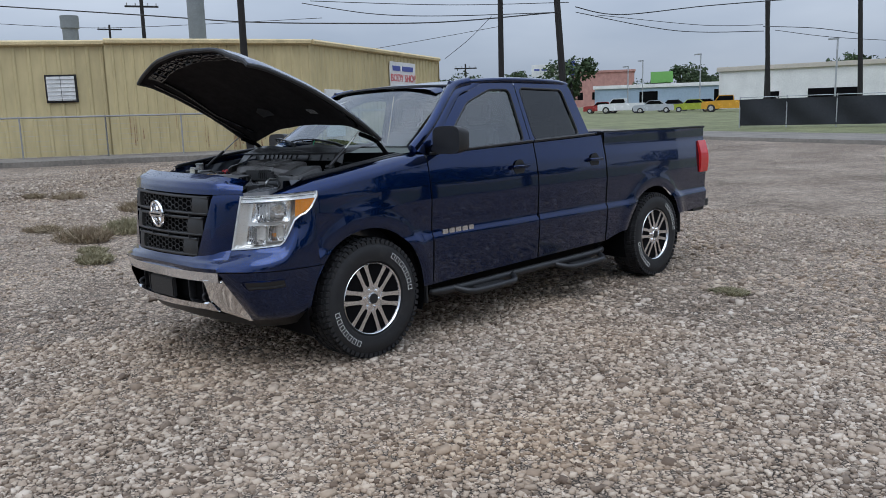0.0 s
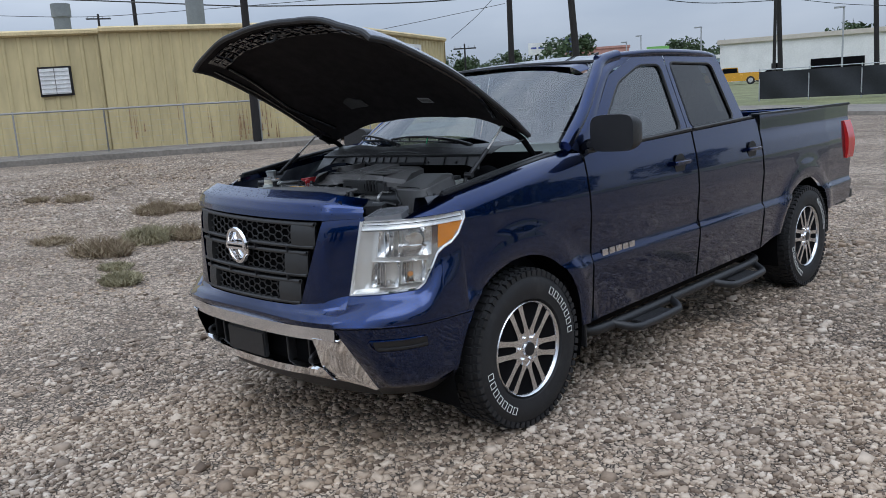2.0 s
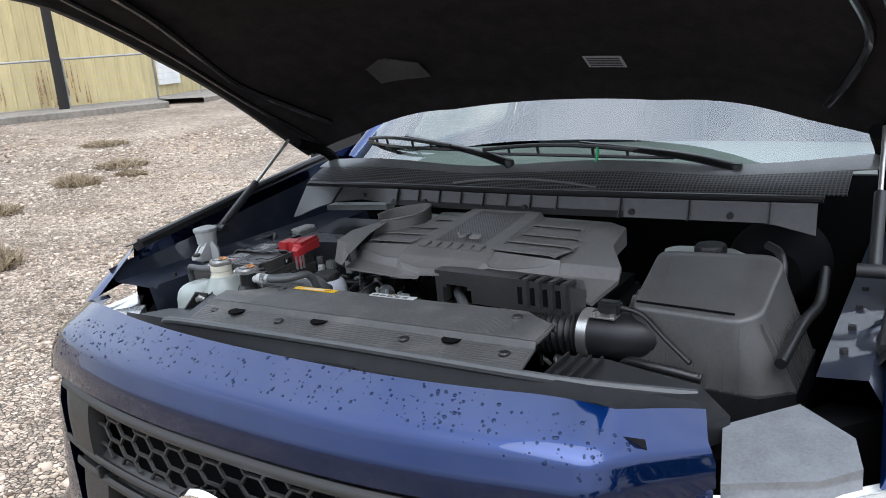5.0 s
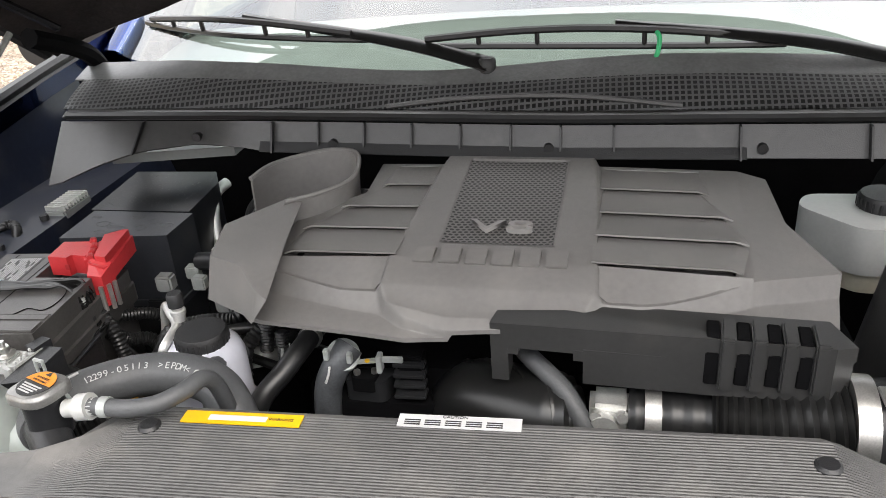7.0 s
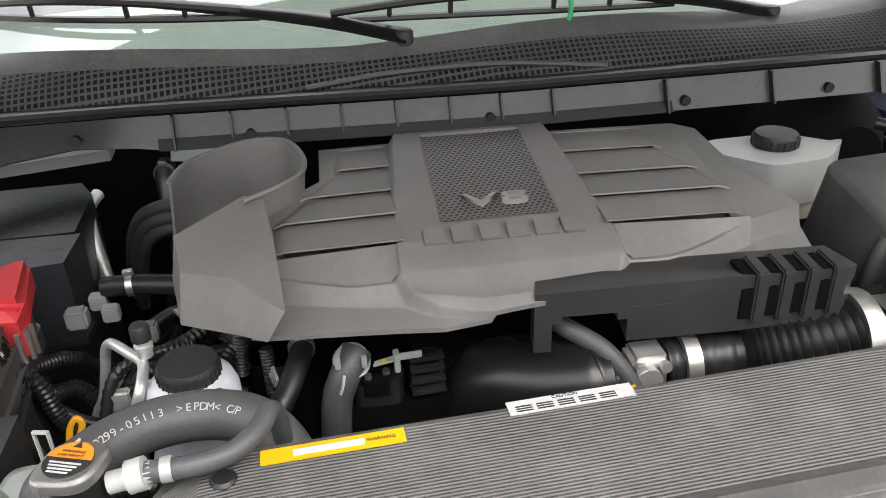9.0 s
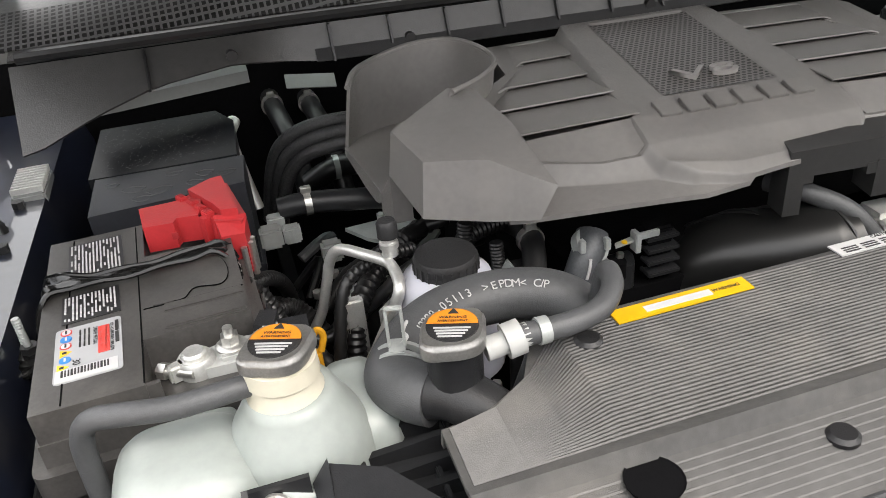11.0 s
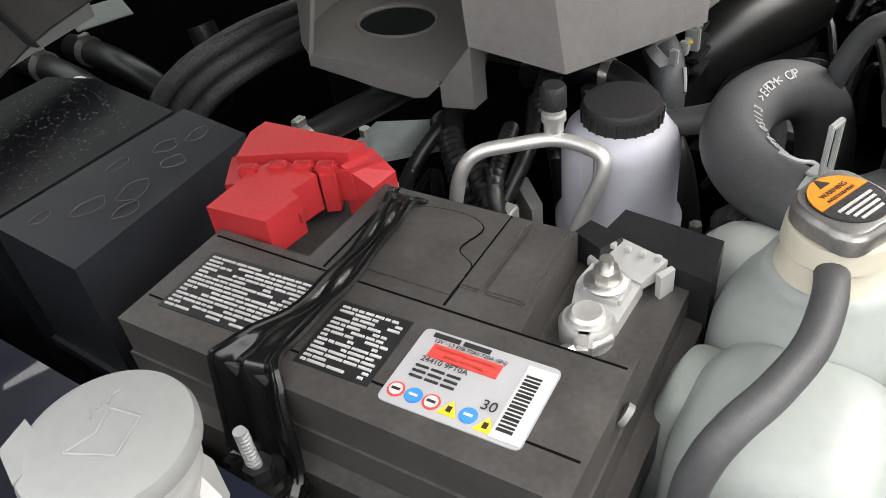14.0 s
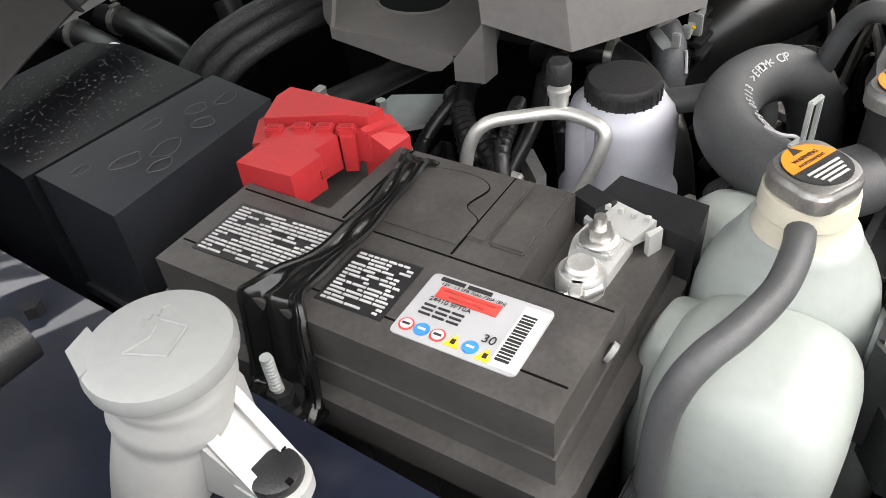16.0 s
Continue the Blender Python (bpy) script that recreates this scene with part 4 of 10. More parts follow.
for s in (1, -1):
    flip = (lambda b: b) if s == 1 else mirror
    fd = part("front_door", flip(door("front_door", 0.582, 1.772, [(0.60, 1.325), (1.772, 1.365), (1.757, 1.860), (1.42, 1.860), (1.08, 1.745), (0.80, 1.49)], FRONT_WIN)), PAINT, truck)
    rd = part("rear_door", flip(door("rear_door", 1.780, 2.735, [(1.780, 1.365), (2.60, 1.395), (2.50, 1.80), (2.46, 1.875), (1.765, 1.865)], REAR_WIN)), PAINT, truck)
    for d, win, g in ((fd, FRONT_WIN, SIDEGLASS), (rd, REAR_WIN, PRIVACY)):
        gl = holed(win, [], lambda y, z: cab_side(y, z) + Vector((-0.012, 0, 0)))
        pane = part("window_pane", flip(gl), g, d, "tinted side window" if g is PRIVACY else "clear side window")
        loop = [cab_side(y, z) + Vector((-0.004, 0, 0)) for y, z in win]
        part("window_seal", flip(tube(loop + loop[:2], 0.009, 6, 1)), CLAD, d)
    for d, y0, y1, z0, z1 in ((fd, 0.62, 1.76, 1.330, 1.372), (rd, 1.79, 2.62, 1.372, 1.400)):
        part("belt_trim", flip(tube([(0.938, y0, z0 + 0.008), (0.938, y1, z1 + 0.008)], 0.012, 6, 1)), CLAD, d)
    for d, y in ((fd, 1.55), (rd, 2.565)):
        h = box(0.985, 1.012, y - 0.10, y + 0.10, 1.175, 1.205, 0.010, 3)
        add(h, box(0.955, 0.995, y - 0.095, y - 0.06, 1.178, 1.202, 0.004))
        add(h, box(0.955, 0.995, y + 0.06, y + 0.095, 1.178, 1.202, 0.004))
        hd = part("door_handle", flip(h), PAINT, d, "body-coloured pull handle")
        part("handle_recess", flip(lathe([(0.0, 0.0), (0.05, 0.0), (0.062, 0.006), (0.066, 0.012)], (0.966, y, 1.178), 20, "x")), CLAD, hd)
    # sill and side step
    part("sill", flip(sheet(lambda y, t: Vector((0.935 - 0.12 * t, y, bottom_z(y) + 0.02 - 0.12 * t)), span(0.58, 2.85, 20), span(0, 1, 4), 0.004)), VOID, truck)
    bar = tube([(0.84, 0.62, 0.345), (0.93, 0.70, 0.325), (0.935, 1.60, 0.335), (0.935, 2.62, 0.350), (0.85, 2.75, 0.37)], 0.030, 12, 8)
    rail = part("side_step", flip(bar), CLAD, truck, "black tubular side step")
    for y in (0.80, 2.00):
        hoop = tube([(0.935, y, 0.335), (1.04, y + 0.08, 0.305), (1.055, y + 0.20, 0.300), (1.055, y + 0.46, 0.302), (1.04, y + 0.58, 0.308), (0.935, y + 0.66, 0.338)], 0.024, 12, 6)
        part("step_hoop", flip(hoop), CLAD, rail)
        part("tread", flip(box(0.945, 1.045, y + 0.16, y + 0.50, 0.300, 0.318, 0.004)), BLACK, rail)
    # mirror
    arm = box(0.86, 0.99, 0.665, 0.745, 1.335, 1.400, 0.02, 3)
    mr = part("wing_mirror", flip(arm), CLAD, fd, "black wing mirror")
    hs = sheet(lambda a, t: Vector((1.085 + 0.135 * (abs(math.cos(a)) ** 0.45) * math.copysign(1, math.cos(a)) * (1 - 0.25 * t * t), 0.665 + 0.12 * t, 1.43 + (0.098 - 0.03 * t * t) * (abs(math.sin(a)) ** 0.45) * math.copysign(1, math.sin(a)))), [2 * math.pi * k / 40 for k in range(41)], [-0.2, 0.0, 0.3, 0.6, 0.8])
    bmesh.ops.contextual_create(hs, geom=[e for e in hs.edges if e.is_boundary])
    bmesh.ops.holes_fill(hs, edges=hs.edges, sides=60)
    part("mirror_housing", flip(hs), CLAD, mr)
    # door seams
    part("door_seam", flip(tube([Vector((side_x(0.578, z) + 0.001, 0.578, z)) for z in span(0.42, 1.31, 16)], 0.004, 6, 1)), VOID, truck)
    part("door_seam", flip(tube([Vector((side_x(1.776, z) + 0.001, 1.776, z)) for z in span(0.43, 1.37, 16)], 0.004, 6, 1)), VOID, truck)
    part("door_seam", flip(tube([Vector((side_x(2.742, z) - 0.004, 2.742, z)) for z in span(0.46, 1.41, 16)], 0.009, 6, 1)), VOID, truck)
    # model name: six plain raised bars
    for k in range(5):
        y = 0.675 + k * 0.068
        part("name_bar", flip(box(side_x(y, 0.765), side_x(y, 0.765) + 0.006, y, y + 0.058, 0.742, 0.790, 0.003)), ALLOY, fd)
    # load bed side
    bedtop = lambda y: lerp(y, [2.75, 4.65], [1.410, 1.400])
    def bed_fn(y, t):
        zb, zt = bottom_z(y), bedtop(y)
        if t < 0.9:
            z = zb + (zt - zb) * t / 0.9
            return Vector((side_x(y, z) + (0.02 * max(0, (z - 1.3) / 0.1) if z > 1.3 else 0), y, z))
        return Vector((side_x(y, zt) + 0.02 - 0.09 * (t - 0.9) / 0.1, y, zt + 0.004))
    bed = part("bed_side", flip(sheet(bed_fn, span(2.752, 4.60, 70), span(0, 0.9, 44)[:-1] + [0.9, 1.0])), PAINT, truck)
    part("bed_rail_cap", flip(box(0.855, 0.945, 2.76, 4.60, 1.405, 1.425, 0.008)), CLAD, bed)
    part("bed_inner_wall", flip(box(0.80, 0.86, 2.76, 4.60, 0.86, 1.405, 0.01)), CLAD, bed)
    tl = sheet(lambda y, z: Vector((side_x(4.55, z) - 0.012 + 0.015 * math.sin((z - 0.95) / 0.31 * math.pi) - 1.2 * max(0, y - 4.58) ** 1.0, y, z)), [4.44 + 0.02 * k for k in range(12)], span(0.955, 1.265, 10), -0.03)
    lamp = part("tail_lamp", flip(tl), REDL, truck, "red tail lamp")
    # rear bumper end
    part("rear_bumper_end", flip(box(0.55, 0.945, 4.40, 4.72, 0.53, 0.70, 0.05, 4)), CLAD, truck)
    # mud flap and wheel housing
    part("mud_flap", flip(box(0.76, 0.965, 0.500, 0.520, 0.27, 0.62, 0.004)), CLAD, truck)
    part("mud_flap", flip(box(0.76, 0.965, 4.04, 4.06, 0.36, 0.64, 0.004)), CLAD, truck)
    # housings in near-black, which carries the shade round the wheels
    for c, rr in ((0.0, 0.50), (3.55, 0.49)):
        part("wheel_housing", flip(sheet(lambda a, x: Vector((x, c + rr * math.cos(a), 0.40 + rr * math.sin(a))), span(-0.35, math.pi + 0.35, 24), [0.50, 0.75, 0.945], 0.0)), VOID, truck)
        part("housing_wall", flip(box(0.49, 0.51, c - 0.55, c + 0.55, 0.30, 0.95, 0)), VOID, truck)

# roof, pillars, screens
def roof_fn(u, v):
    y = lerp(v, [0, 0.1, 0.5, 0.9, 1], [0.93, 1.05, 1.70, 2.36, 2.52])
    edge = lerp(v, [0, 0.1, 0.5, 0.9, 1], [0.70, 0.735, 0.750, 0.740, 0.725])
    z = lerp(v, [0, 0.1, 0.35, 0.7, 0.95, 1], [1.845, 1.872, 1.905, 1.910, 1.890, 1.865])
    y -= 0.07 * (1 - u * u) * (1 - v) ** 2
    return Vector((u * edge, y, z - 0.045 * abs(u) ** 2.4 - (0.025 * max(0, abs(u) - 0.92) / 0.08)))
part("roof", sheet(roof_fn, span(-1, 1, 33), span(0, 1, 25)), PAINT, truck)
fin = part("aerial_fin", prism([(-0.02, 1.95), (0.02, 1.95), (0.012, 2.13), (-0.012, 2.13)], 1.895, 1.95, 0.006, 2, [1.905, 1.905, 1.955, 1.955]), CLAD, truck)
for s in (1, -1):
    flip = (lambda b: b) if s == 1 else mirror
    part("windscreen_pillar", flip(tube([(0.885, 0.50, 1.375), (0.845, 0.72, 1.535), (0.785, 0.93, 1.720), (0.735, 1.08, 1.825), (0.735, 1.25, 1.862)], 0.036, 10, 8)), PAINT, truck)
    pil = spline([(0.885, 0.50, 1.375), (0.845, 0.72, 1.535), (0.785, 0.93, 1.720), (0.735, 1.08, 1.825), (0.735, 1.25, 1.862)], 5)
    edge = spline([cab_side(0.60, 1.325), cab_side(0.80, 1.49), cab_side(1.08, 1.745), cab_side(1.25, 1.803), cab_side(1.42, 1.862)], 5)
    part("pillar_panel", flip(sheet(lambda i, t: pil[i].lerp(edge[i], t) + Vector((0.012 * math.sin(t * math.pi), 0, 0)), list(range(len(pil))), [0, 0.25, 0.5, 0.75, 1.0])), PAINT, truck)
    part("roof_rail", flip(tube([(0.728, 1.05, 1.845), (0.742, 1.45, 1.872), (0.748, 1.80, 1.880), (0.742, 2.30, 1.868), (0.725, 2.50, 1.845)], 0.022, 10, 6)), PAINT, truck)
    part("rear_corner", flip(sheet(lambda t, q: Vector((lerp(t, [0, 1], [0.90, 0.735]) - 0.16 * q * q, lerp(t, [0, 1], [2.56, 2.455]) + 0.13 * q, lerp(t, [0, 1], [1.38, 1.865]))), span(0, 1, 8), span(0, 1, 6))), PAINT, truck)

def screen_fn(u, v):
    w = lerp(v, [0, 1], [0.862, 0.715])
    y = lerp(v, [0, 1], [0.155, 0.90]) + lerp(v, [0, 0.5, 1], [0.31, 0.265, 0.15]) * abs(u) ** 2.8
    return Vector((u * w, y, lerp(v, [0, 0.5, 1], [1.418, 1.650, 1.848]) - 0.02 * u * u))
part("windscreen", sheet(screen_fn, span(-1, 1, 33), span(0, 1, 13)), GLASS, truck, "rain-spotted windscreen")
part("screen_seal", tube([screen_fn(u, 1.0) + Vector((0, 0, 0.004)) for u in span(-1, 1, 21)], 0.010, 6, 1), CLAD, truck)
part("rear_window", sheet(lambda u, v: Vector((u * lerp(v, [0, 1], [0.72, 0.60]), 2.67 - 0.16 * v - 0.03 * u * u, 1.40 + 0.43 * v)), span(-1, 1, 9), span(0, 1, 5)), PRIVACY, truck)
part("cab_back", box(-0.90, 0.90, 2.66, 2.73, 0.62, 1.41, 0.02), PAINT, truck)
part("cab_floor", box(-0.90, 0.90, 0.45, 2.68, 0.48, 0.56, 0.01), VOID, truck)
part("firewall", box(-0.90, 0.90, 0.42, 0.46, 0.50, 1.30, 0.0), VOID, truck)
part("dashboard", sheet(lambda u, v: Vector((u * 0.86, 0.42 + 0.5 * v, 1.335 + 0.05 * math.sin(v * 2.2) - 0.02 * u * u)), span(-1, 1, 9), span(0, 1, 6), 0.03), DASH, truck)
for x in (-0.42, 0.42):
    for y, zb in ((1.45, 0.56), (2.30, 0.56)):
        part("seat", box(x - 0.26, x + 0.26, y - 0.45, y + 0.12, zb, zb + 0.42, 0.06, 3), SEAT, truck)
        part("seat_back", move(box(-0.26, 0.26, -0.07, 0.07, 0, 0.62, 0.05, 3), pose(x, y + 0.05, zb + 0.36, -14)), SEAT, truck)
        part("headrest", move(box(-0.13, 0.13, -0.05, 0.05, 0, 0.19, 0.04, 3), pose(x, y + 0.22, zb + 0.98, -10)), SEAT, truck)
part("steering_wheel", move(lathe([(0.185, -0.012), (0.197, 0), (0.185, 0.012), (0.173, 0), (0.185, -0.012)], (0, 0, 0), 28), pose(0.40, 1.02, 1.26, 62)), SEAT, truck)

# load bed floor, tailgate, frame below
part("bed_floor", box(-0.82, 0.82, 2.76, 4.66, 0.84, 0.87, 0.0), CLAD, truck)
part("bed_front_wall", box(-0.86, 0.86, 2.755, 2.80, 0.86, 1.405, 0.01), CLAD, truck)
part("tailgate", box(-0.83, 0.83, 4.60, 4.68, 0.84, 1.405, 0.02, 3), PAINT, truck)
part("rear_bumper", box(-0.60, 0.60, 4.58, 4.76, 0.52, 0.68, 0.03, 3), CLAD, truck)
for x in (-0.45, 0.45):
    part("chassis_rail", box(x - 0.05, x + 0.05, -0.72, 4.50, 0.42, 0.58, 0.01), VOID, truck)
part("rear_axle", cyl((-0.80, 3.55, 0.40), (0.80, 3.55, 0.40), 0.06), VOID, truck)
part("fuel_tank", box(-0.40, 0.30, 1.3, 2.6, 0.34, 0.56, 0.05, 3), VOID, truck)
part("gearbox", box(-0.28, 0.28, 0.1, 1.2, 0.36, 0.66, 0.06, 3), VOID, truck)

# ---- nose ----
def nose_y(x, z):
    a = abs(x)
    y = -0.995 + 0.085 * (min(a, 0.565) / 0.60) ** 2.4 + max(0.0, a - 0.565) * 1.20
    return y + lerp(z, [0.60, 0.68, 0.80, 1.15, 1.19, 1.26], [0.0, -0.005, 0.0, 0.030, 0.045, 0.090])

def nose(x, z, out=0.0):
    return Vector((x, nose_y(x, z) - out, z - 0.032 * x * lerp(z, [0.75, 1.15], [0, 1])))

grille_w = lambda z: lerp(z, [0.755, 1.175], [0.425, 0.562])
lamp_x = lambda z: 0.639 + 0.12 * (z - 0.82)      # where the nose ends at the lamp
def cap(u, t):
    """The painted cap over the grille: front face, crease and the top running back."""
    x = u * lerp(t, [0, 0.35, 1], [0.678, 0.676, 0.650])
    droop = 0.05 * max(0.0, (abs(x) - 0.45) / 0.22) ** 2
    z0 = 1.180
    y0 = nose_y(x, z0)
    y = y0 + lerp(t, [0, 0.25, 0.5, 0.62, 1], [0.0, 0.006, 0.022, 0.034, 0.098])
    z = lerp(t, [0, 0.25, 0.5, 0.62, 1], [z0, 1.212, 1.246, 1.256, 1.290]) - droop * t - 0.030 * x
    return Vector((x, y, z))
nose_part = part("nose_cap", sheet(cap, span(-1, 1, 61), span(0, 1, 21), -0.010), PAINT, truck)
# plan of the bumper corner at its crease and along its lower edge
CREASE = spline([(0.665, -0.957, 0), (0.775, -0.890, 0), (0.880, -0.795, 0), (0.945, -0.690, 0), (0.972, -0.560, 0), (0.986, -0.395, 0)], 6)
UNDER = spline([(0.678, -0.746, 0), (0.765, -0.705, 0), (0.845, -0.640, 0), (0.900, -0.560, 0), (0.930, -0.510, 0), (0.946, -0.484, 0)], 6)
def along(line, t):
    i = min(int(t * (len(line) - 1)), len(line) - 2)
    return line[i].lerp(line[i + 1], t * (len(line) - 1) - i)
def lamp_at(t, z, out=0.0):
    """A place on the lamp's face: t runs from the nose to the wing."""
    def plan(q):
        return Vector((lerp(q, [0, 0.3, 0.6, 0.8, 1], [0.641, 0.790, 0.893, 0.946, 0.970]), lerp(q, [0, 0.3, 0.6, 0.8, 1], [-0.826, -0.755, -0.662, -0.570, -0.415]), 0))
    d = plan(min(t + 0.12, 1.0)) - plan(max(t - 0.12, 0.0))
    p = (plan(t) * 2 + plan(min(t + 0.06, 1.0)) + plan(max(t - 0.06, 0.0))) / 4 if 0.06 < t < 0.94 else plan(t)
    n = Vector((-d.y, d.x, 0)).normalized() * -1
    n = n if n.x > 0 else -n
    lean = (z - 0.82)
    return Vector((p.x + 0.12 * lean * (1 - t), p.y + 0.20 * lean * (1 - 0.7 * t), z)) + n * out
# painted ledge between grille and chrome
def ledge(u, t):
    x = u * lerp(t, [0, 1], [0.665, 0.640])
    y0, y1 = -1.012 + 0.055 * abs(u) ** 4.5, nose_y(x, 0.79)
    return Vector((x, lerp(t, [0, 0.25, 0.5, 0.75, 1], [y0, y0 - 0.004, y0 + 0.25 * (y1 - y0), y0 + 0.7 * (y1 - y0), y1]), lerp(t, [0, 0.25, 0.5, 0.75, 1], [0.692, 0.715, 0.742, 0.760, lerp(abs(u), [0.6, 1], [0.772, 0.816])])))
lamp_top = lambda t: 1.148 + 0.012 * t
lamp_bot = lambda t: lerp(t, [0, 0.64, 0.70, 0.80, 0.90, 0.96, 1.0], [0.818, 0.842, 0.872, 1.005, 1.030, 1.070, 1.130])
for s in (1, -1):
    flip = (lambda b: b) if s == 1 else mirror
    part("nose_side", flip(sheet(lambda z, t: nose(grille_w(z) + (lamp_x(z) - grille_w(z)) * t, z, 0.004 * math.sin(t * math.pi)), span(0.765, 1.187, 14), span(0, 1, 14), 0.012)), PAINT, truck)
    def low(t, q):
        """Bumper cover below the crease, from the chrome to the wheel arch."""
        z0 = lerp(t, [0, 0.5, 1], [0.356, 0.375, 0.43])
        z = z0 + (0.690 - z0) * q
        w = q ** lerp(t, [0, 0.2, 1], [1.0, 0.55, 0.5])
        p = along(UNDER, t).lerp(along(CREASE, t), w)
        p.y = lerp(t, [0.7, 1], [p.y, -math.sqrt(0.2285 - (z - 0.4) ** 2)])
        return Vector((p.x, p.y, z))
    bc = part("bumper_cover", flip(sheet(low, span(0, 1, 33), span(0, 1, 17))), PAINT, truck)
    part("cover_crease", flip(tube([along(CREASE, t) + Vector((0, 0, 0.692)) for t in span(0, 1, 25)], 0.004, 6, 1)), VOID, bc)
    part("crease_edge", flip(tube([along(CREASE, t) + Vector((0.007, -0.005, 0.698)) for t in span(0, 1, 25)], 0.003, 6, 1)), PAINT, bc)
    part("bumper_return", flip(sheet(lambda q, t: low(1, q) + Vector((-0.10 * t, 0.02 * t, 0)), span(0, 1, 10), [0, 0.5, 1])), CLAD, bc)
    part("cover_valance", flip(sheet(lambda t, q: low(t, 0).lerp(low(t, 0) + Vector((-0.10, 0.08, -0.075)), q), span(0, 1, 20), [0, 0.3, 1], 0.004)), CLAD, bc)
    # long recessed slot with a raised rim
    def slot(t, v, out):
        tt = 0.22 + 0.42 * t
        p = low(tt, lerp(v, [0, 1], [0.64, 0.815]))
        d = along(CREASE, min(tt + 0.05, 1)) - along(CREASE, tt - 0.05)
        return p + Vector((-d.y, d.x, 0)).normalized() * out
    rim = [slot(t, 0, -0.003) for t in span(0.10, 0.97, 12)] + [slot(t, v, -0.003) for t, v in ((1.0, 0.15), (1.0, 0.9))] + [slot(t, 1, -0.003) for t in span(0.97, 0.04, 12)] + [slot(t, v, -0.003) for t, v in ((0.0, 0.9), (0.02, 0.5), (0.08, 0.1))]
    rec = part("cover_recess", flip(sheet(lambda t, v: slot(t, lerp(v, [0, 1], [0.06, 0.94]), -0.0035), span(0.07, 0.98, 14), span(0, 1, 5))), CLAD, bc, "long black recess in the bumper")
    part("recess_rim", flip(tube(rim + rim[:1], 0.0045, 6, 1)), PAINT, rec)
    part("recess_shelf", flip(tube([slot(t, 0.30, -0.006) for t in span(0.12, 0.95, 12)], 0.006, 6, 1)), CLAD, rec)
    def corner(t, q):
        """Painted shoulder between the crease and the lamp."""
        a = along(CREASE, t) + Vector((0.005, -0.004, 0.698))
        b = lamp_at(t, lamp_bot(t) - 0.004, 0.003)
        if t > 0.9:
            b = b.lerp(Vector((side_x(-0.408, 1.11), -0.408, 1.11)), (t - 0.9) * 10)
            a = a.lerp(Vector((side_x(-0.408, 0.698), -0.408, 0.698)), (t - 0.9) * 10)
        p = ledge(1, q).lerp(a.lerp(b, q), min(t / 0.16, 1.0))
        swell = math.sin(min(q * 1.25, 1.0) * math.pi) * lerp(t, [0, 0.1, 0.2, 0.35, 0.8, 1], [0.0, 0.004, 0.013, 0.021, 0.020, 0.0])
        return p + Vector((0.75, -0.66, 0)) * swell
    part("bumper_shoulder", flip(sheet(corner, span(0, 1, 41), span(0, 1, 17))), PAINT, bc)
part("nose_bottom", sheet(ledge, span(-1, 1, 61), span(0, 1, 17)), PAINT, truck)
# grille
# backing sheet whose near-black colour stands for the shade behind the bars
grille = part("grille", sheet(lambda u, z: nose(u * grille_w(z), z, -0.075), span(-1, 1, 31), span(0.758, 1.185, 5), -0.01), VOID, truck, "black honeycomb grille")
def grille_bar(z0, z1, cut):
    """A heavy bar frame with a honeycomb opening."""
    g = bmesh.new()
    wm = min(grille_w(z0), grille_w(z1)) - 0.004
    wi = wm - 0.13
    for a0, a1 in ((z0, z0 + 0.016), (z1 - 0.018, z1)):
        add(g, sheet(lambda u, t: nose(u * wm, a0 + (a1 - a0) * t, 0.004 * math.sin(t * math.pi)), span(-1, 1, 31), span(0, 1, 5), 0.03))
    for s in (1, -1):
        add(g, sheet(lambda u, t: nose(s * (wi + (wm - wi) * u), z0 + (z1 - z0) * t, 0.006 * math.sin(t * math.pi) - 0.05 * max(0, u - 0.75)), span(0, 1, 8), span(0, 1, 6), 0.03))
    return g
def honeycomb(z0, z1):
    wm = min(grille_w(z0), grille_w(z1)) - 0.13
    bm = bmesh.new()
    cw, rows = 0.046, 3
    ch = (z1 - z0) / (rows - 0.5) * 0.98
    r = 0.0038
    n = int(2 * wm / cw)
    for i in range(n + 1):
        for j in range(rows):
            cx = -wm + (i + 0.5) * 2 * wm / n
            cz = z0 + ch * (j + (0.5 if i % 2 else 0.0))
            hexa = [(cx - cw * 0.62, cz), (cx - cw * 0.30, cz + ch / 2), (cx + cw * 0.30, cz + ch / 2), (cx + cw * 0.62, cz)]
            pts = [nose(min(max(x, -wm), wm), min(max(z, z0), z1), -0.016) for x, z in hexa]
            add(bm, tube(pts, r, 5, 1))
    return bm
for k, (z0, z1) in enumerate(((1.048, 1.172), (0.912, 1.034), (0.778, 0.898))):
    gb = part("grille_bar", grille_bar(z0, z1, 0), GRILLEMAT, grille)
    part("honeycomb", honeycomb(z0 + 0.014, z1 - 0.016), GRILLEMAT, gb)
for x in (-0.36, -0.12, 0.12, 0.36):
    for z in (0.905, 1.041):
        part("grille_web", move(box(-0.004, 0.004, -0.01, 0.03, -0.012, 0.012, 0.001), Matrix.Translation(nose(x, z))), CLAD, grille)
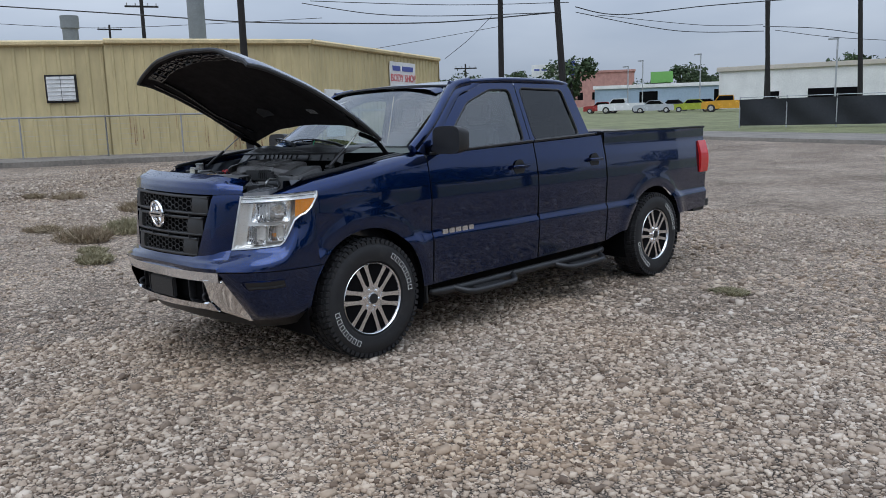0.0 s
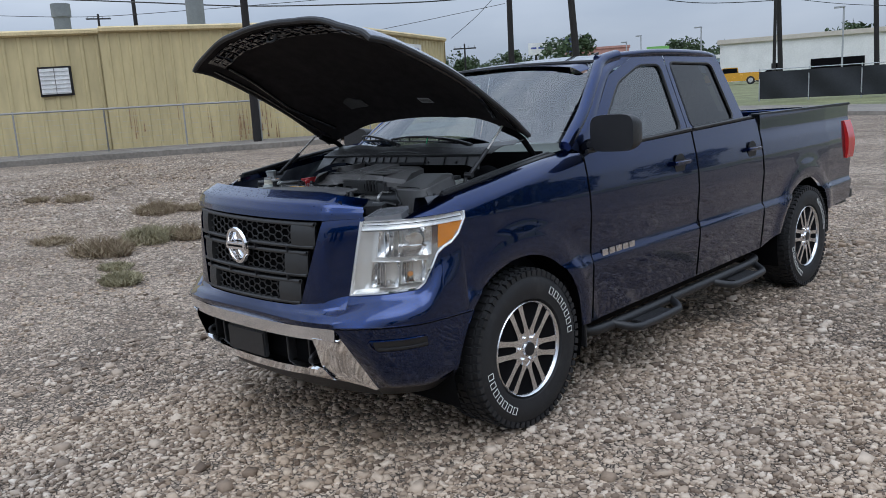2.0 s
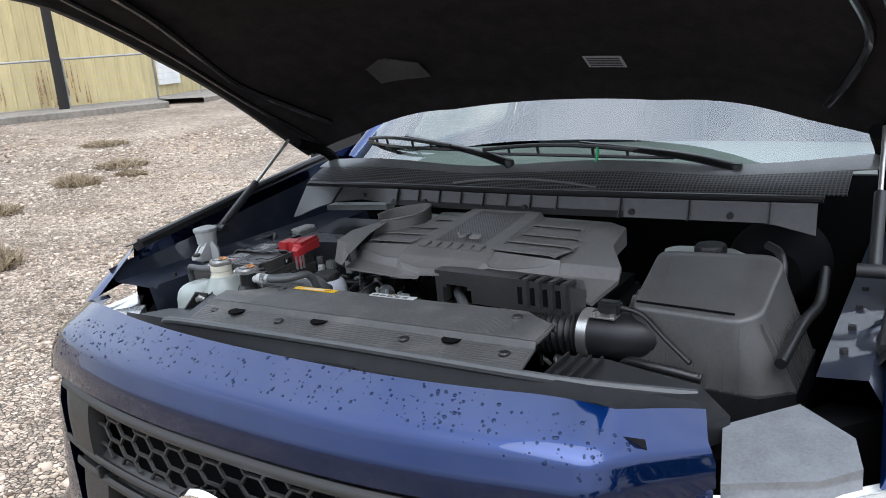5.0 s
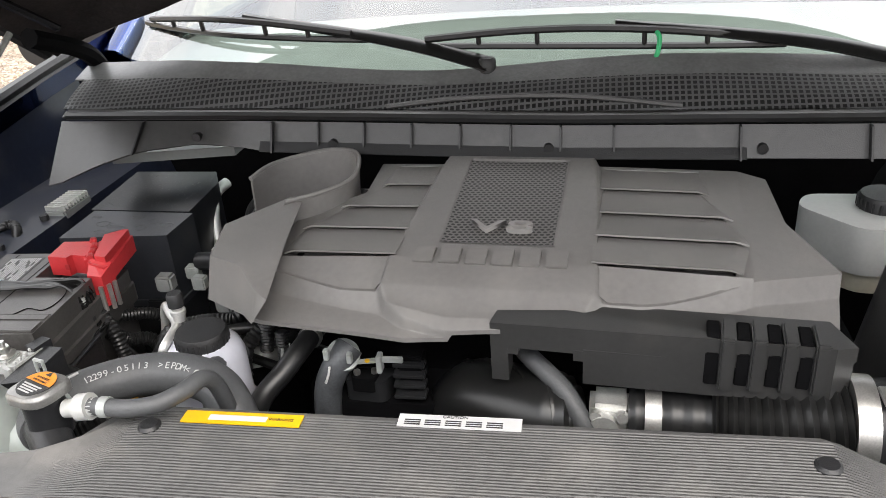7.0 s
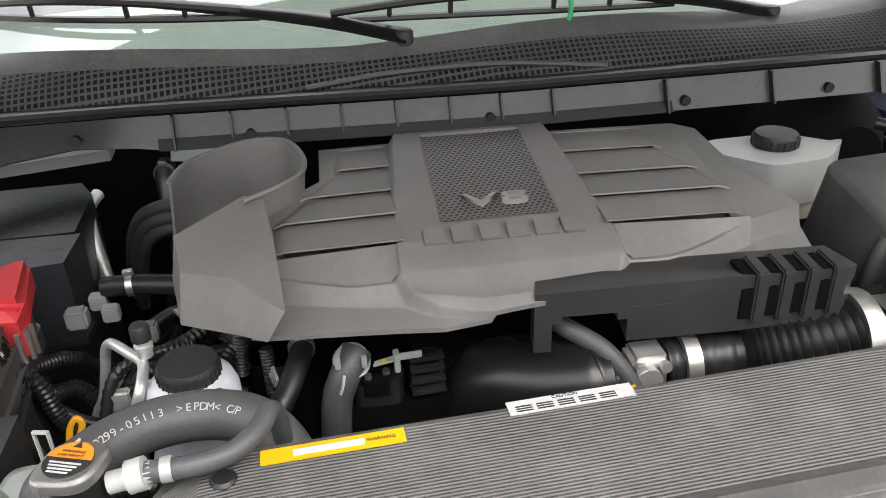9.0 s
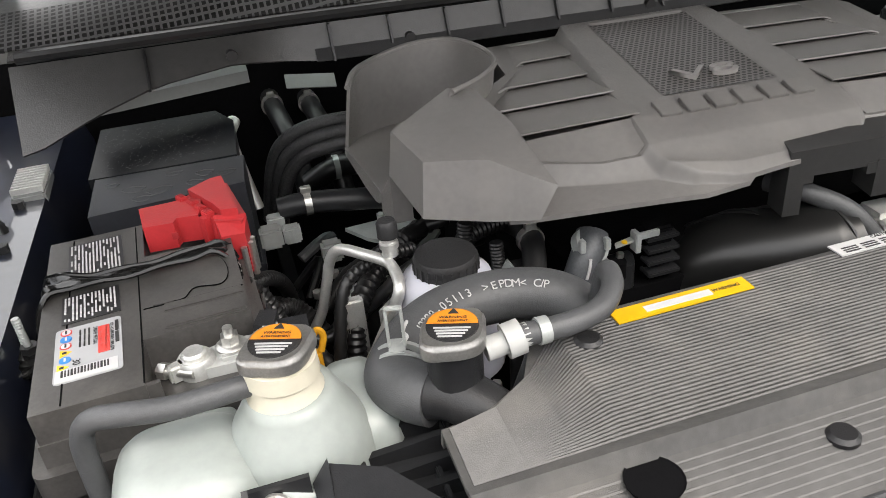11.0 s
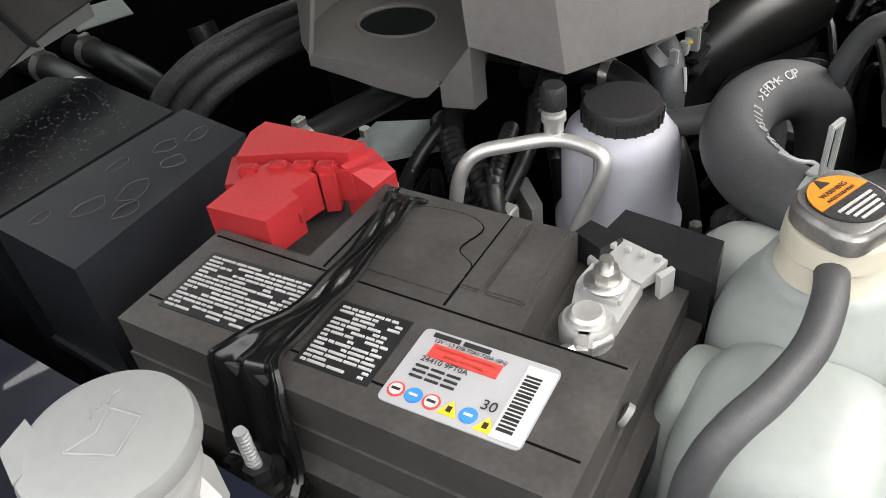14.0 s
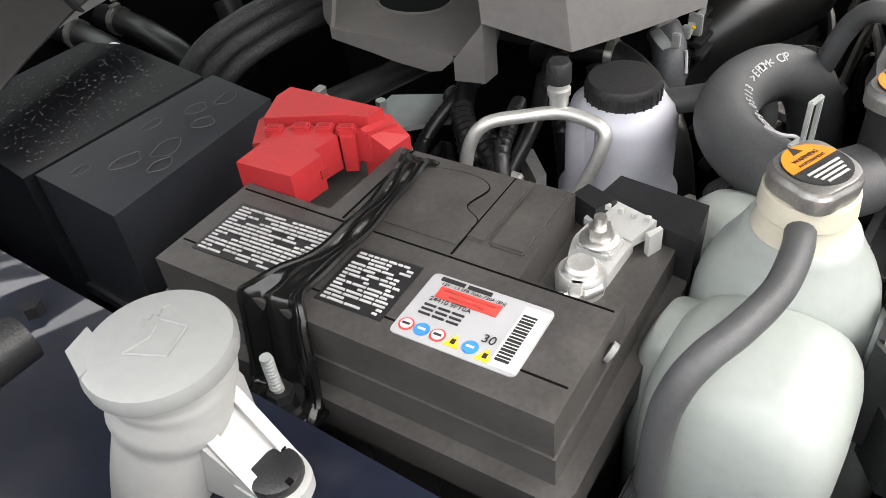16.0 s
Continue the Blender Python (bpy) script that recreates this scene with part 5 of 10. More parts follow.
# emblem: a plain ring with a bar
em = part("emblem", move(lathe([(0.062, -0.012), (0.079, -0.010), (0.083, 0.002), (0.079, 0.012), (0.066, 0.014), (0.060, 0.004), (0.062, -0.012)], (0, 0, 0), 40, "y"), pose(-0.012, -0.992, 1.032, -4, 0, 180) @ Matrix.Scale(1.12, 4)), CHROME, truck, "chrome ring emblem with a plain bar")
part("emblem_bar", box(-0.104, 0.080, -1.012, -0.986, 1.014, 1.050, 0.005), CHROME, em)
part("emblem_strip", box(-0.082, 0.058, -1.0135, -1.010, 1.027, 1.037, 0.001), VOID, em)
# chrome bumper: upper bar, swept ends and lower bar
chrome_y = lambda u: -1.030 + 0.073 * abs(u) ** 2.6
chrome = bmesh.new()
add(chrome, sheet(lambda u, t: Vector((u * 0.665, chrome_y(u) + lerp(t, [0, 0.12, 0.85, 1], [0.035, 0.004, 0.0, 0.025]), 0.698 - 0.078 * t)), span(-1, 1, 51), [0, 0.06, 0.12, 0.3, 0.5, 0.7, 0.85, 1], 0.006))
add(chrome, sheet(lambda u, t: Vector((u * lerp(t, [0, 1], [0.556, 0.585]), -1.010 + lerp(t, [0, 1], [0.052, 0.092]) * abs(u) ** 2.2 + (1 - u ** 6) * lerp(t, [0, 0.2, 0.8, 1], [0.035, 0.0, 0.004, 0.030]), 0.492 - 0.064 * t)), span(-1, 1, 41), [0, 0.1, 0.2, 0.4, 0.6, 0.8, 1], 0.006))
for s in (1, -1):
    def end_plate(q, t):
        """Swept end: broad at the top, running down and back to a point."""
        z = lerp(q, [0, 1], [0.640, 0.352])
        outer = Vector((0.667, -0.957, 0.695)).lerp(Vector((0.680, -0.742, 0.352)), (0.695 - z) / 0.343)
        inner = Vector((lerp(z, [0.352, 0.43, 0.50, 0.60, 0.64], [0.672, 0.575, 0.545, 0.555, 0.540]), lerp(z, [0.352, 0.43, 0.50, 0.60, 0.64], [-0.752, -0.905, -0.955, -0.985, -0.992]), z))
        return Vector((s * (inner.x + (outer.x - inner.x) * t), inner.y + (outer.y - inner.y) * t - 0.014 * math.sin(t * math.pi), z))
    add(chrome, sheet(end_plate, span(0, 1, 14), span(0, 1, 8), 0.006 * s))
bump_o = part("front_bumper", chrome, CHROME, truck, "chrome front bumper with splashes of mud")
# near-black sheet, the intake's inner shade in its colour
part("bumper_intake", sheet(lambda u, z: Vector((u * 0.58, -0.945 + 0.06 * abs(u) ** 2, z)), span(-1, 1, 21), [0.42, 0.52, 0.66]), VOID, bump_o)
part("plate_bracket", box(-0.17, 0.17, -1.020, -0.99, 0.490, 0.618, 0.008), CLAD, bump_o)
for x in (-0.30, 0.30, -0.44, 0.44):
    part("intake_bar", move(box(-0.008, 0.008, -0.01, 0.05, -0.065, 0.065, 0.003), pose(x, -0.985 + 0.10 * (x / 0.62) ** 2, 0.555)), CLAD, bump_o)
for s in (1, -1):
    part("tow_hook", tube([(s * 0.47, -0.92, 0.50), (s * 0.47, -0.955, 0.505), (s * 0.475, -0.96, 0.53), (s * 0.47, -0.92, 0.545)], 0.011, 8, 5), CLAD, bump_o)
    part("bumper_lip", sheet(lambda u, t: Vector((s * u * 0.66, -0.965 + 0.21 * u ** 2.6 + 0.05 * t, 0.432 - 0.06 * u * u - 0.065 * t)), span(0, 1, 16), span(0, 1, 4)), CLAD, bump_o)

# headlamps
for s in (1, -1):
    flip = (lambda b: b) if s == 1 else mirror
    top, bot = lamp_top, lamp_bot
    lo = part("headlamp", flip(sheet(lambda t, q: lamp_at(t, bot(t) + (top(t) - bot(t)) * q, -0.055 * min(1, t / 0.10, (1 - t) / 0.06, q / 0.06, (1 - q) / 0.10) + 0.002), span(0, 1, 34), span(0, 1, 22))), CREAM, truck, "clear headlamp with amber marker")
    part("lens", flip(sheet(lambda t, q: lamp_at(t, bot(t) + (top(t) - bot(t)) * q, 0.006 + 0.008 * math.sin(q * math.pi)), span(0, 1, 18), span(0, 1, 10), 0.003)), LENS, lo)
    part("lamp_brow", flip(sheet(lambda t, q: lamp_at(t, top(t) - 0.040 + 0.038 * q, 0.004 - 0.02 * q), span(0, 1, 18), span(0, 1, 4), 0.006)), BRIGHTTRIM, lo)
    part("brow_groove", flip(tube([lamp_at(t, top(t) - 0.020, 0.001) for t in span(0.02, 0.98, 18)], 0.0018, 6, 1)), CLAD, lo)
    part("lamp_rim", flip(tube([lamp_at(t, bot(t), 0.004) for t in span(0, 1, 20)] + [lamp_at(1, top(1), 0.0)], 0.007, 6, 1)), CHROME, lo)
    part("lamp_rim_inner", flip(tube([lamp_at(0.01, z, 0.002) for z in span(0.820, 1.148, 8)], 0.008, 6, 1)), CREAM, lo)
    for t0, t1, z0, z1 in ((0.19, 0.75, 0.985, 1.112), (0.16, 0.44, 0.850, 0.965), (0.46, 0.70, 0.868, 0.965)):
        bowl = sheet(lambda t, q: lamp_at(t0 + (t1 - t0) * t, z0 + (z1 - z0) * q, -0.012 - 0.075 * (1 - (2 * t - 1) ** 2) * (1 - (2 * q - 1) ** 2) - 0.012 * math.sin(t * 19) * math.sin(t * math.pi)), span(0, 1, 26), span(0, 1, 12))
        part("reflector", flip(bowl), LAMPSILVER, lo)
        loop = [lamp_at(t0, z0, -0.010), lamp_at(t1, z0, -0.010), lamp_at(t1, z1, -0.010), lamp_at(t0, z1, -0.010), lamp_at(t0, z0, -0.010)]
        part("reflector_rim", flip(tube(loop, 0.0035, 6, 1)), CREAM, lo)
        for k in range(5):
            t = t0 + (t1 - t0) * (0.10 + 0.09 * k)
            part("reflector_blade", flip(sheet(lambda d, q: lamp_at(t + 0.02 * (1 - q), z0 + (z1 - z0) * (0.12 + 0.76 * q), -0.012 - 0.05 * d), [0, 0.5, 1], [0, 0.35, 0.7, 1], 0.003)), CHROME, lo)
    part("bulb", flip(cyl(lamp_at(0.5, 1.065, -0.07), lamp_at(0.5, 1.065, -0.03), 0.014)), CHROME, lo)
    part("projector_bowl", flip(tube([lamp_at(0.59, 1.055, -0.060), lamp_at(0.59, 1.055, -0.035)], [0.022, 0.034], 20, 1)), LAMPSILVER, lo)
    part("shade_rib", flip(sheet(lambda t, q: lamp_at(0.40 + 0.30 * t, 1.030 + 0.006 * q, -0.02 - 0.03 * q), span(0, 1, 8), [0, 1], 0.003)), CHROME, lo)
    part("amber_marker", flip(sheet(lambda t, q: lamp_at(0.80 + 0.185 * t, lerp(t, [0, 0.55, 1], [1.012, 1.040, 1.105]) + (1.122 - lerp(t, [0, 0.55, 1], [1.012, 1.040, 1.105])) * q, 0.000), span(0, 1, 6), span(0, 1, 6), 0.004)), AMBER, lo)
    part("amber_bulb", flip(cyl(lamp_at(0.55, 0.905, -0.06), lamp_at(0.55, 0.905, -0.02), 0.012)), AMBER, lo)
    def wing_tip(a, b):
        """The wing's nose, running forward over the lamp."""
        t = 1.0 - 0.55 * a
        lo_p = lamp_at(t, top(t) + 0.003 + 0.6 * LIFT[s] * (1 - a), 0.004)
        in_p = Vector((LIP[s], -0.405, shoulder(-0.405) + LIFT[s])).lerp(lamp_at(0.45, top(0.45) + 0.004, 0.0), a)
        return lo_p.lerp(in_p, b) + Vector((0.02, -0.01, 0.018)) * math.sin(b * math.pi) * (1 - a)
    part("wing_tip", flip(sheet(wing_tip, span(0, 1, 12), span(0, 1, 8))), PAINT, truck)
    part("lamp_housing_top", flip(prism([(0.690, -0.745), (0.800, -0.700), (0.845, -0.660), (0.830, -0.600), (0.750, -0.530), (0.665, -0.630)], 1.10, 1.19, 0.020, 5, [1.166, 1.172, 1.178, 1.188, 1.192, 1.190])), CLEARBOX, lo)
    part("lamp_back", flip(prism([(0.630, -0.70), (0.87, -0.42), (0.78, -0.42), (0.62, -0.62)], 0.82, 1.150, 0.01)), VOID, lo)


# ---- wheels ----
def wheel(x, y, s):
    w = part("wheel", cyl((0, 0, 0), (s * 0.09, 0, 0), 0.055, 20), VOID, truck)
    prof = [(0.235, -0.13), (0.30, -0.138), (0.355, -0.135), (0.385, -0.118), (0.398, -0.085), (0.402, -0.03), (0.402, 0.03), (0.398, 0.085), (0.385, 0.118), (0.355, 0.135), (0.31, 0.138), (0.258, 0.128), (0.247, 0.10), (0.235, -0.13)]
    ty = part("tyre", lathe(prof, (0, 0, 0), 72, "x"), RUBBER, w)
    tread = bmesh.new()
    for k in range(60):
        a = 2 * math.pi * k / 60
        for j, xx in enumerate((-0.105, -0.045, 0.015, 0.075)):
            b = box(xx - 0.018, xx + 0.024, -0.014, 0.014, 0.396, 0.410, 0)
            add(tread, move(b, Matrix.Rotation(a + 0.05 * (j % 2), 4, "X")))
        for xx in (-0.118, 0.118):
            b = box(xx - 0.014, xx + 0.014, -0.013, 0.013, 0.372, 0.399, 0)
            add(tread, move(b, Matrix.Rotation(a + 0.03, 4, "X")))
    part("tread", tread, RUBBER, ty)
    # raised lettering on the tyre as plain outlined bars
    for a0, n in ((radians(-105), 7), (radians(-280), 7)):
        for k in range(n):
            a = a0 + k * 0.148
            loop = [(0.1375, dy, 0.318 + dz) for dy, dz in ((-0.014, -0.017), (0.014, -0.017), (0.014, 0.017), (-0.014, 0.017), (-0.014, -0.017))]
            lett = move(tube(loop, 0.0026, 5, 1), Matrix.Rotation(a, 4, "X"))
            part("letter_outline", lett if s == 1 else mirror(lett), WHITE_LET, ty)
    rim = lathe([(0.236, -0.10), (0.249, 0.116), (0.242, 0.124), (0.236, 0.119), (0.232, 0.104)], (0, 0, 0), 56, "x")
    rm = part("rim", rim if s == 1 else mirror(rim), ALLOY, w, "machined alloy rim with six pairs of spokes")
    part("rim_barrel", (lambda b: b if s == 1 else mirror(b))(lathe([(0.06, -0.05), (0.215, -0.06), (0.224, 0.02), (0.2322, 0.1045)], (0, 0, 0), 56, "x")), VOID, rm)
    for k in range(6):
        a = 2 * math.pi * k / 6
        for e in (-1, 1):
            poly = [(e * 0.004, 0.070), (e * 0.046, 0.078), (e * 0.044, 0.110), (e * 0.047, 0.170), (e * 0.056, 0.2355), (e * 0.022, 0.2395), (e * 0.020, 0.150), (e * 0.016, 0.112)]
            sp = prism(poly if e == 1 else poly[::-1], 0.078, 0.112, 0.004)
            move(sp, Matrix(((0, 0, 1, 0), (1, 0, 0, 0), (0, 1, 0, 0), (0, 0, 0, 1))))
            move(sp, Matrix.Rotation(a, 4, "X"))
            part("spoke", sp if s == 1 else mirror(sp), ALLOY, rm)
        nut = cyl((0.095, 0.062 * math.sin(a), 0.062 * math.cos(a)), (0.122, 0.062 * math.sin(a), 0.062 * math.cos(a)), 0.010, 6)
        part("wheel_nut", nut if s == 1 else mirror(nut), CHROME, rm)
    hub = lathe([(0.092, 0.080), (0.088, 0.108), (0.040, 0.112), (0.036, 0.122), (0.0, 0.124)], (0, 0, 0), 32, "x")
    part("hub", hub if s == 1 else mirror(hub), ALLOY, rm)
    cap = lathe([(0.037, 0.118), (0.034, 0.128), (0.0, 0.129)], (0, 0, 0), 24, "x")
    part("centre_cap", cap if s == 1 else mirror(cap), CLAD, rm)
    w.matrix_world = Matrix.Translation((x, y, 0.40)) @ Matrix.Rotation(0.35, 4, "X")
for s in (1, -1):
    for y in (0.0, 3.55):
        wheel(s * 0.862, y, s)

# ---- open bonnet ----
HOOD = pose(0, 0.275, 1.468, -28.5)     # local -y runs from the hinge to the front edge
def hood_fn(u, v, drop=0.0, inset=0.0):
    au = abs(u)
    w = lerp(v, [0, 0.15, 0.6, 1], [0.850, 0.862, 0.842, 0.785]) - inset
    d = v * (1.085 + 0.10 * (1 - au ** 2)) + 0.05 * (1 - au ** 2) * (1 - v)
    crown = lerp(v, [0, 0.3, 1], [0.125, 0.115, 0.10]) * (1 - au ** 2.2) + 0.012 * (1 if 0.35 < au < 0.75 else 0) * math.sin((au - 0.35) / 0.4 * math.pi)
    tip = -0.022 * max(0, (v - 0.86) / 0.14) ** 2
    lip = -0.016 * max(0, (au - 0.93) / 0.07) ** 1.5
    arch = 0.045 * math.sin(v * math.pi)
    return Vector((u * w, -d, crown + tip + lip + arch - drop))
hood = part("bonnet", sheet(lambda u, v: hood_fn(u, v), span(-1, 1, 41), span(0, 1, 31), 0.003), PAINT, truck, "raised bonnet with a black underside")
hood.matrix_world = HOOD
def under(u, v):
    frame_in = 1.0 if (abs(u) > 0.86 or v > 0.88 or v < 0.05) else 0.0
    d = 0.030 if frame_in else 0.014
    return hood_fn(u * 0.985, 0.01 + v * 0.98, d, 0.0)
part("bonnet_liner", sheet(under, span(-1, 1, 57), span(0, 1, 41), -0.002), LINER, hood)
def rim_edge():
    pts = [hood_fn(-1, v, 0.016) for v in span(0.02, 1, 20)] + [hood_fn(u, 1, 0.016) for u in span(-0.95, 0.95, 30)] + [hood_fn(1, v, 0.016) for v in span(1, 0.02, 20)]
    return tube(pts, 0.014, 8, 1)
part("bonnet_frame", rim_edge(), BLACK, hood)
part("frame_band", sheet(lambda u, v: hood_fn(u, v, 0.034 + 0.006 * math.sin(u * 40)), span(-0.86, 0.86, 60), span(0.865, 0.965, 6), 0.004), WETBLACK, hood)
for k in range(15):
    u = -0.80 + k * 0.107
    for v0, v1 in ((0.875, 0.905), (0.922, 0.955)):
        p = [hood_fn(u, v0, 0.044), hood_fn(u + 0.070, v0, 0.044), hood_fn(u + 0.078, v1, 0.044), hood_fn(u + 0.008, v1, 0.044)]
        part("frame_slot", tube(p + [p[0]], 0.0055, 6, 1), WETBLACK, hood)
for s in (1, -1):
    part("frame_rib", tube([hood_fn(s * u, v, 0.034) for u, v in ((0.80, 0.10), (0.86, 0.22), (0.92, 0.38), (0.90, 0.53), (0.86, 0.70), (0.84, 0.85))], 0.010, 8, 6), WETBLACK, hood)
    part("frame_rib", tube([hood_fn(s * u, v, 0.030) for u, v in ((0.93, 0.06), (0.965, 0.3), (0.96, 0.6), (0.95, 0.9))], 0.008, 8, 6), WETBLACK, hood)
part("latch", tube([hood_fn(-0.04, 0.93, 0.04), hood_fn(-0.04, 0.93, 0.085), hood_fn(0.04, 0.93, 0.085), hood_fn(0.04, 0.93, 0.04)], 0.006, 8, 3), BLACK, hood)
part("latch_plate", move(box(-0.07, 0.07, -0.04, 0.04, -0.012, 0.0, 0.004), Matrix.Translation(hood_fn(0, 0.93, 0.03))), BLACK, hood)

# rain on the nose
from mathutils.bvhtree import BVHTree
WATER = mat("rain_water_on_paint", (0.006, 0.014, 0.050), 0.22, 0.4, 0.05, 20, spec=0.35)
rgn = random.Random(21)
drops = bmesh.new()
skin = nose_part.data
tree = BVHTree.FromPolygons([v.co for v in skin.vertices], [tuple(f.vertices) for f in skin.polygons])
for k in range(520):
    p, n_, _, _ = tree.ray_cast(Vector((rgn.uniform(-0.60, 0.60), -1.4, 1.80 + 0.12 * rgn.random())), Vector((0, 0.62, -0.70)).normalized())
    if p is None or p.z < 1.19:
        continue
    if n_.z < 0:
        n_ = -n_
    r = 0.0010 + 0.0026 * rgn.random() ** 2
    q = n_.to_track_quat("Z", "Y").to_matrix().to_4x4()
    add(drops, move(lathe([(r, -0.0004), (r * 0.8, r * 0.20), (r * 0.4, r * 0.30), (0.0, r * 0.32)], (0, 0, 0), 8), Matrix.Translation(p) @ q))
tagged(part("rain_drop", drops, WATER, truck), kind="stuff")


# ---- engine bay ----
COVERMAT = mat("dark_grey_moulded_plastic", (0.143, 0.137, 0.132), 0.46, 0, 0.10, 14, 0.22, 1600, dust=0.06)
MARKMAT = mat("light_grey_mark", (0.22, 0.21, 0.205), 0.4, 0, 0.06, 20)
PANELMAT = mat("ribbed_black_plastic", (0.062, 0.061, 0.060), 0.44, 0, 0.2, 16, 0.15, 1200, dust=0.14)
BATTMAT = mat("battery_case_plastic", (0.056, 0.053, 0.051), 0.34, 0, 0.25, 30, 0.08, 1200, dust=0.09)
BOXMAT = mat("black_box_plastic", (0.015, 0.0155, 0.017), 0.34, 0, 0.2, 25, 0.10, 900, spec=0.32, dust=0.03)
HOSEMAT = mat("grey_black_rubber_hose", (0.064, 0.066, 0.069), 0.48, 0, 0.15, 30, 0.15, 900)
DARKHOSE = mat("black_rubber_hose", (0.011, 0.011, 0.0115), 0.36, 0, 0.2, 40)
TANKMAT = mat("translucent_white_plastic", (0.305, 0.335, 0.318), 0.33, 0, 0.06, 14, 0.05, 60, sub=0.6)
WHITEPL = mat("white_plastic", (0.40, 0.405, 0.395), 0.4, 0, 0.05, 20, sub=0.2)
LILAC = mat("lilac_white_plastic", (0.50, 0.505, 0.56), 0.35, 0, 0.05, 10, sub=0.5)
CREAMPL = mat("cream_plastic_neck", (0.52, 0.49, 0.40), 0.4, 0, 0.05, 20, sub=0.2)
GREYCAP = mat("light_grey_cap", (0.215, 0.222, 0.218), 0.5, 0, 0.05, 20)
REDCOVER = mat("red_terminal_cover", (0.42, 0.026, 0.030), 0.42, 0, 0.08, 30, 0.1, 500)
# cover red darkened: slot shade painted as surface patches
SLOTSHADE = mat("dark_red_recess", (0.30, 0.016, 0.019), 0.6)
ALU = mat("bare_aluminium", (0.64, 0.64, 0.62), 0.45, 0.75, 0.1, 60)
ZINC = mat("dull_zinc_clamp", (0.36, 0.38, 0.37), 0.4, 0.25, 0.1, 60)
STEEL = mat("zinc_plated_steel", (0.55, 0.54, 0.52), 0.35, 0.9, 0.15, 60)
LABELW = mat("white_label", (0.50, 0.50, 0.50), 0.4, 0, 0.03, 10)
LABELG = mat("silver_grey_label", (0.36, 0.365, 0.375), 0.4, 0, 0.03, 10)
LABELK = mat("black_label", (0.015, 0.015, 0.016), 0.35)
INKW = mat("white_print", (0.42, 0.42, 0.42), 0.5)
INKK = mat("black_print", (0.02, 0.02, 0.02), 0.5)
INKR = mat("red_print", (0.62, 0.06, 0.05), 0.5)
INKB = mat("blue_print", (0.03, 0.22, 0.55), 0.5)
INKY = mat("yellow_print", (0.80, 0.50, 0.03), 0.5)
ORANGE = mat("orange_sticker", (0.66, 0.22, 0.02), 0.45)
YELLAB = mat("yellow_label", (0.66, 0.38, 0.01), 0.45)
GREENTAG = mat("green_paint_mark", (0.02, 0.40, 0.16), 0.5)
YELLOWPL = mat("yellow_plastic", (0.75, 0.36, 0.02), 0.4)
NAVY = mat("navy_painted_metal", (0.009, 0.012, 0.023), 0.30, 0.0, 0.3, 12, coat=0.9, dust=0.07)
AIRMAT = mat("shiny_black_box_plastic", (0.070, 0.068, 0.067), 0.32, 0, 0.15, 20, 0.06, 500, dust=0.03)
COWLMAT = mat("damp_cowl_plastic", (0.036, 0.0355, 0.035), 0.34, 0, 0.15, 12, 0.12, 600, dust=0.08)
FUSEMAT = mat("glossy_black_lid_plastic", (0.010, 0.011, 0.013), 0.33, 0, 0.2, 25, 0.03, 800, spec=0.28, dust=0.01)
RAINDOT = mat("dried_rain_speck", (0.085, 0.086, 0.085), 0.6)
# grey raised so that the wet shelf's sky sheen is in the colour
SHELFGREY = mat("wet_black_glass_edge", (0.12, 0.122, 0.120), 0.34, 0, 0.2, 20, 0.1, 300, coat=0.15)
DUCTMAT = mat("satin_black_duct_plastic", (0.030, 0.030, 0.030), 0.36, 0, 0.12, 18, 0.05, 700, dust=0.04)
GLOSSRUBBER = mat("shiny_black_rubber", (0.010, 0.010, 0.010), 0.30, 0, 0.15, 30)
FUSEFRONT = mat("satin_black_lid_plastic", (0.024, 0.026, 0.031), 0.36, 0, 0.15, 25, 0.05, 800, dust=0.05)
CAPMETAL = mat("dull_stamped_metal", (0.30, 0.295, 0.285), 0.38, 0.8, 0.15, 60, 0.05, 300)
SCUFFED = mat("scuffed_rubber", (0.060, 0.064, 0.070), 0.45, 0, 0.3, 40)
STRAPMAT = mat("glossy_black_strap", (0.006, 0.006, 0.006), 0.20, 0, 0.1, 40)
BRAID = mat("braided_black_sleeve", (0.030, 0.030, 0.031), 0.45, 0, 0.6, 250, 0.4, 500)


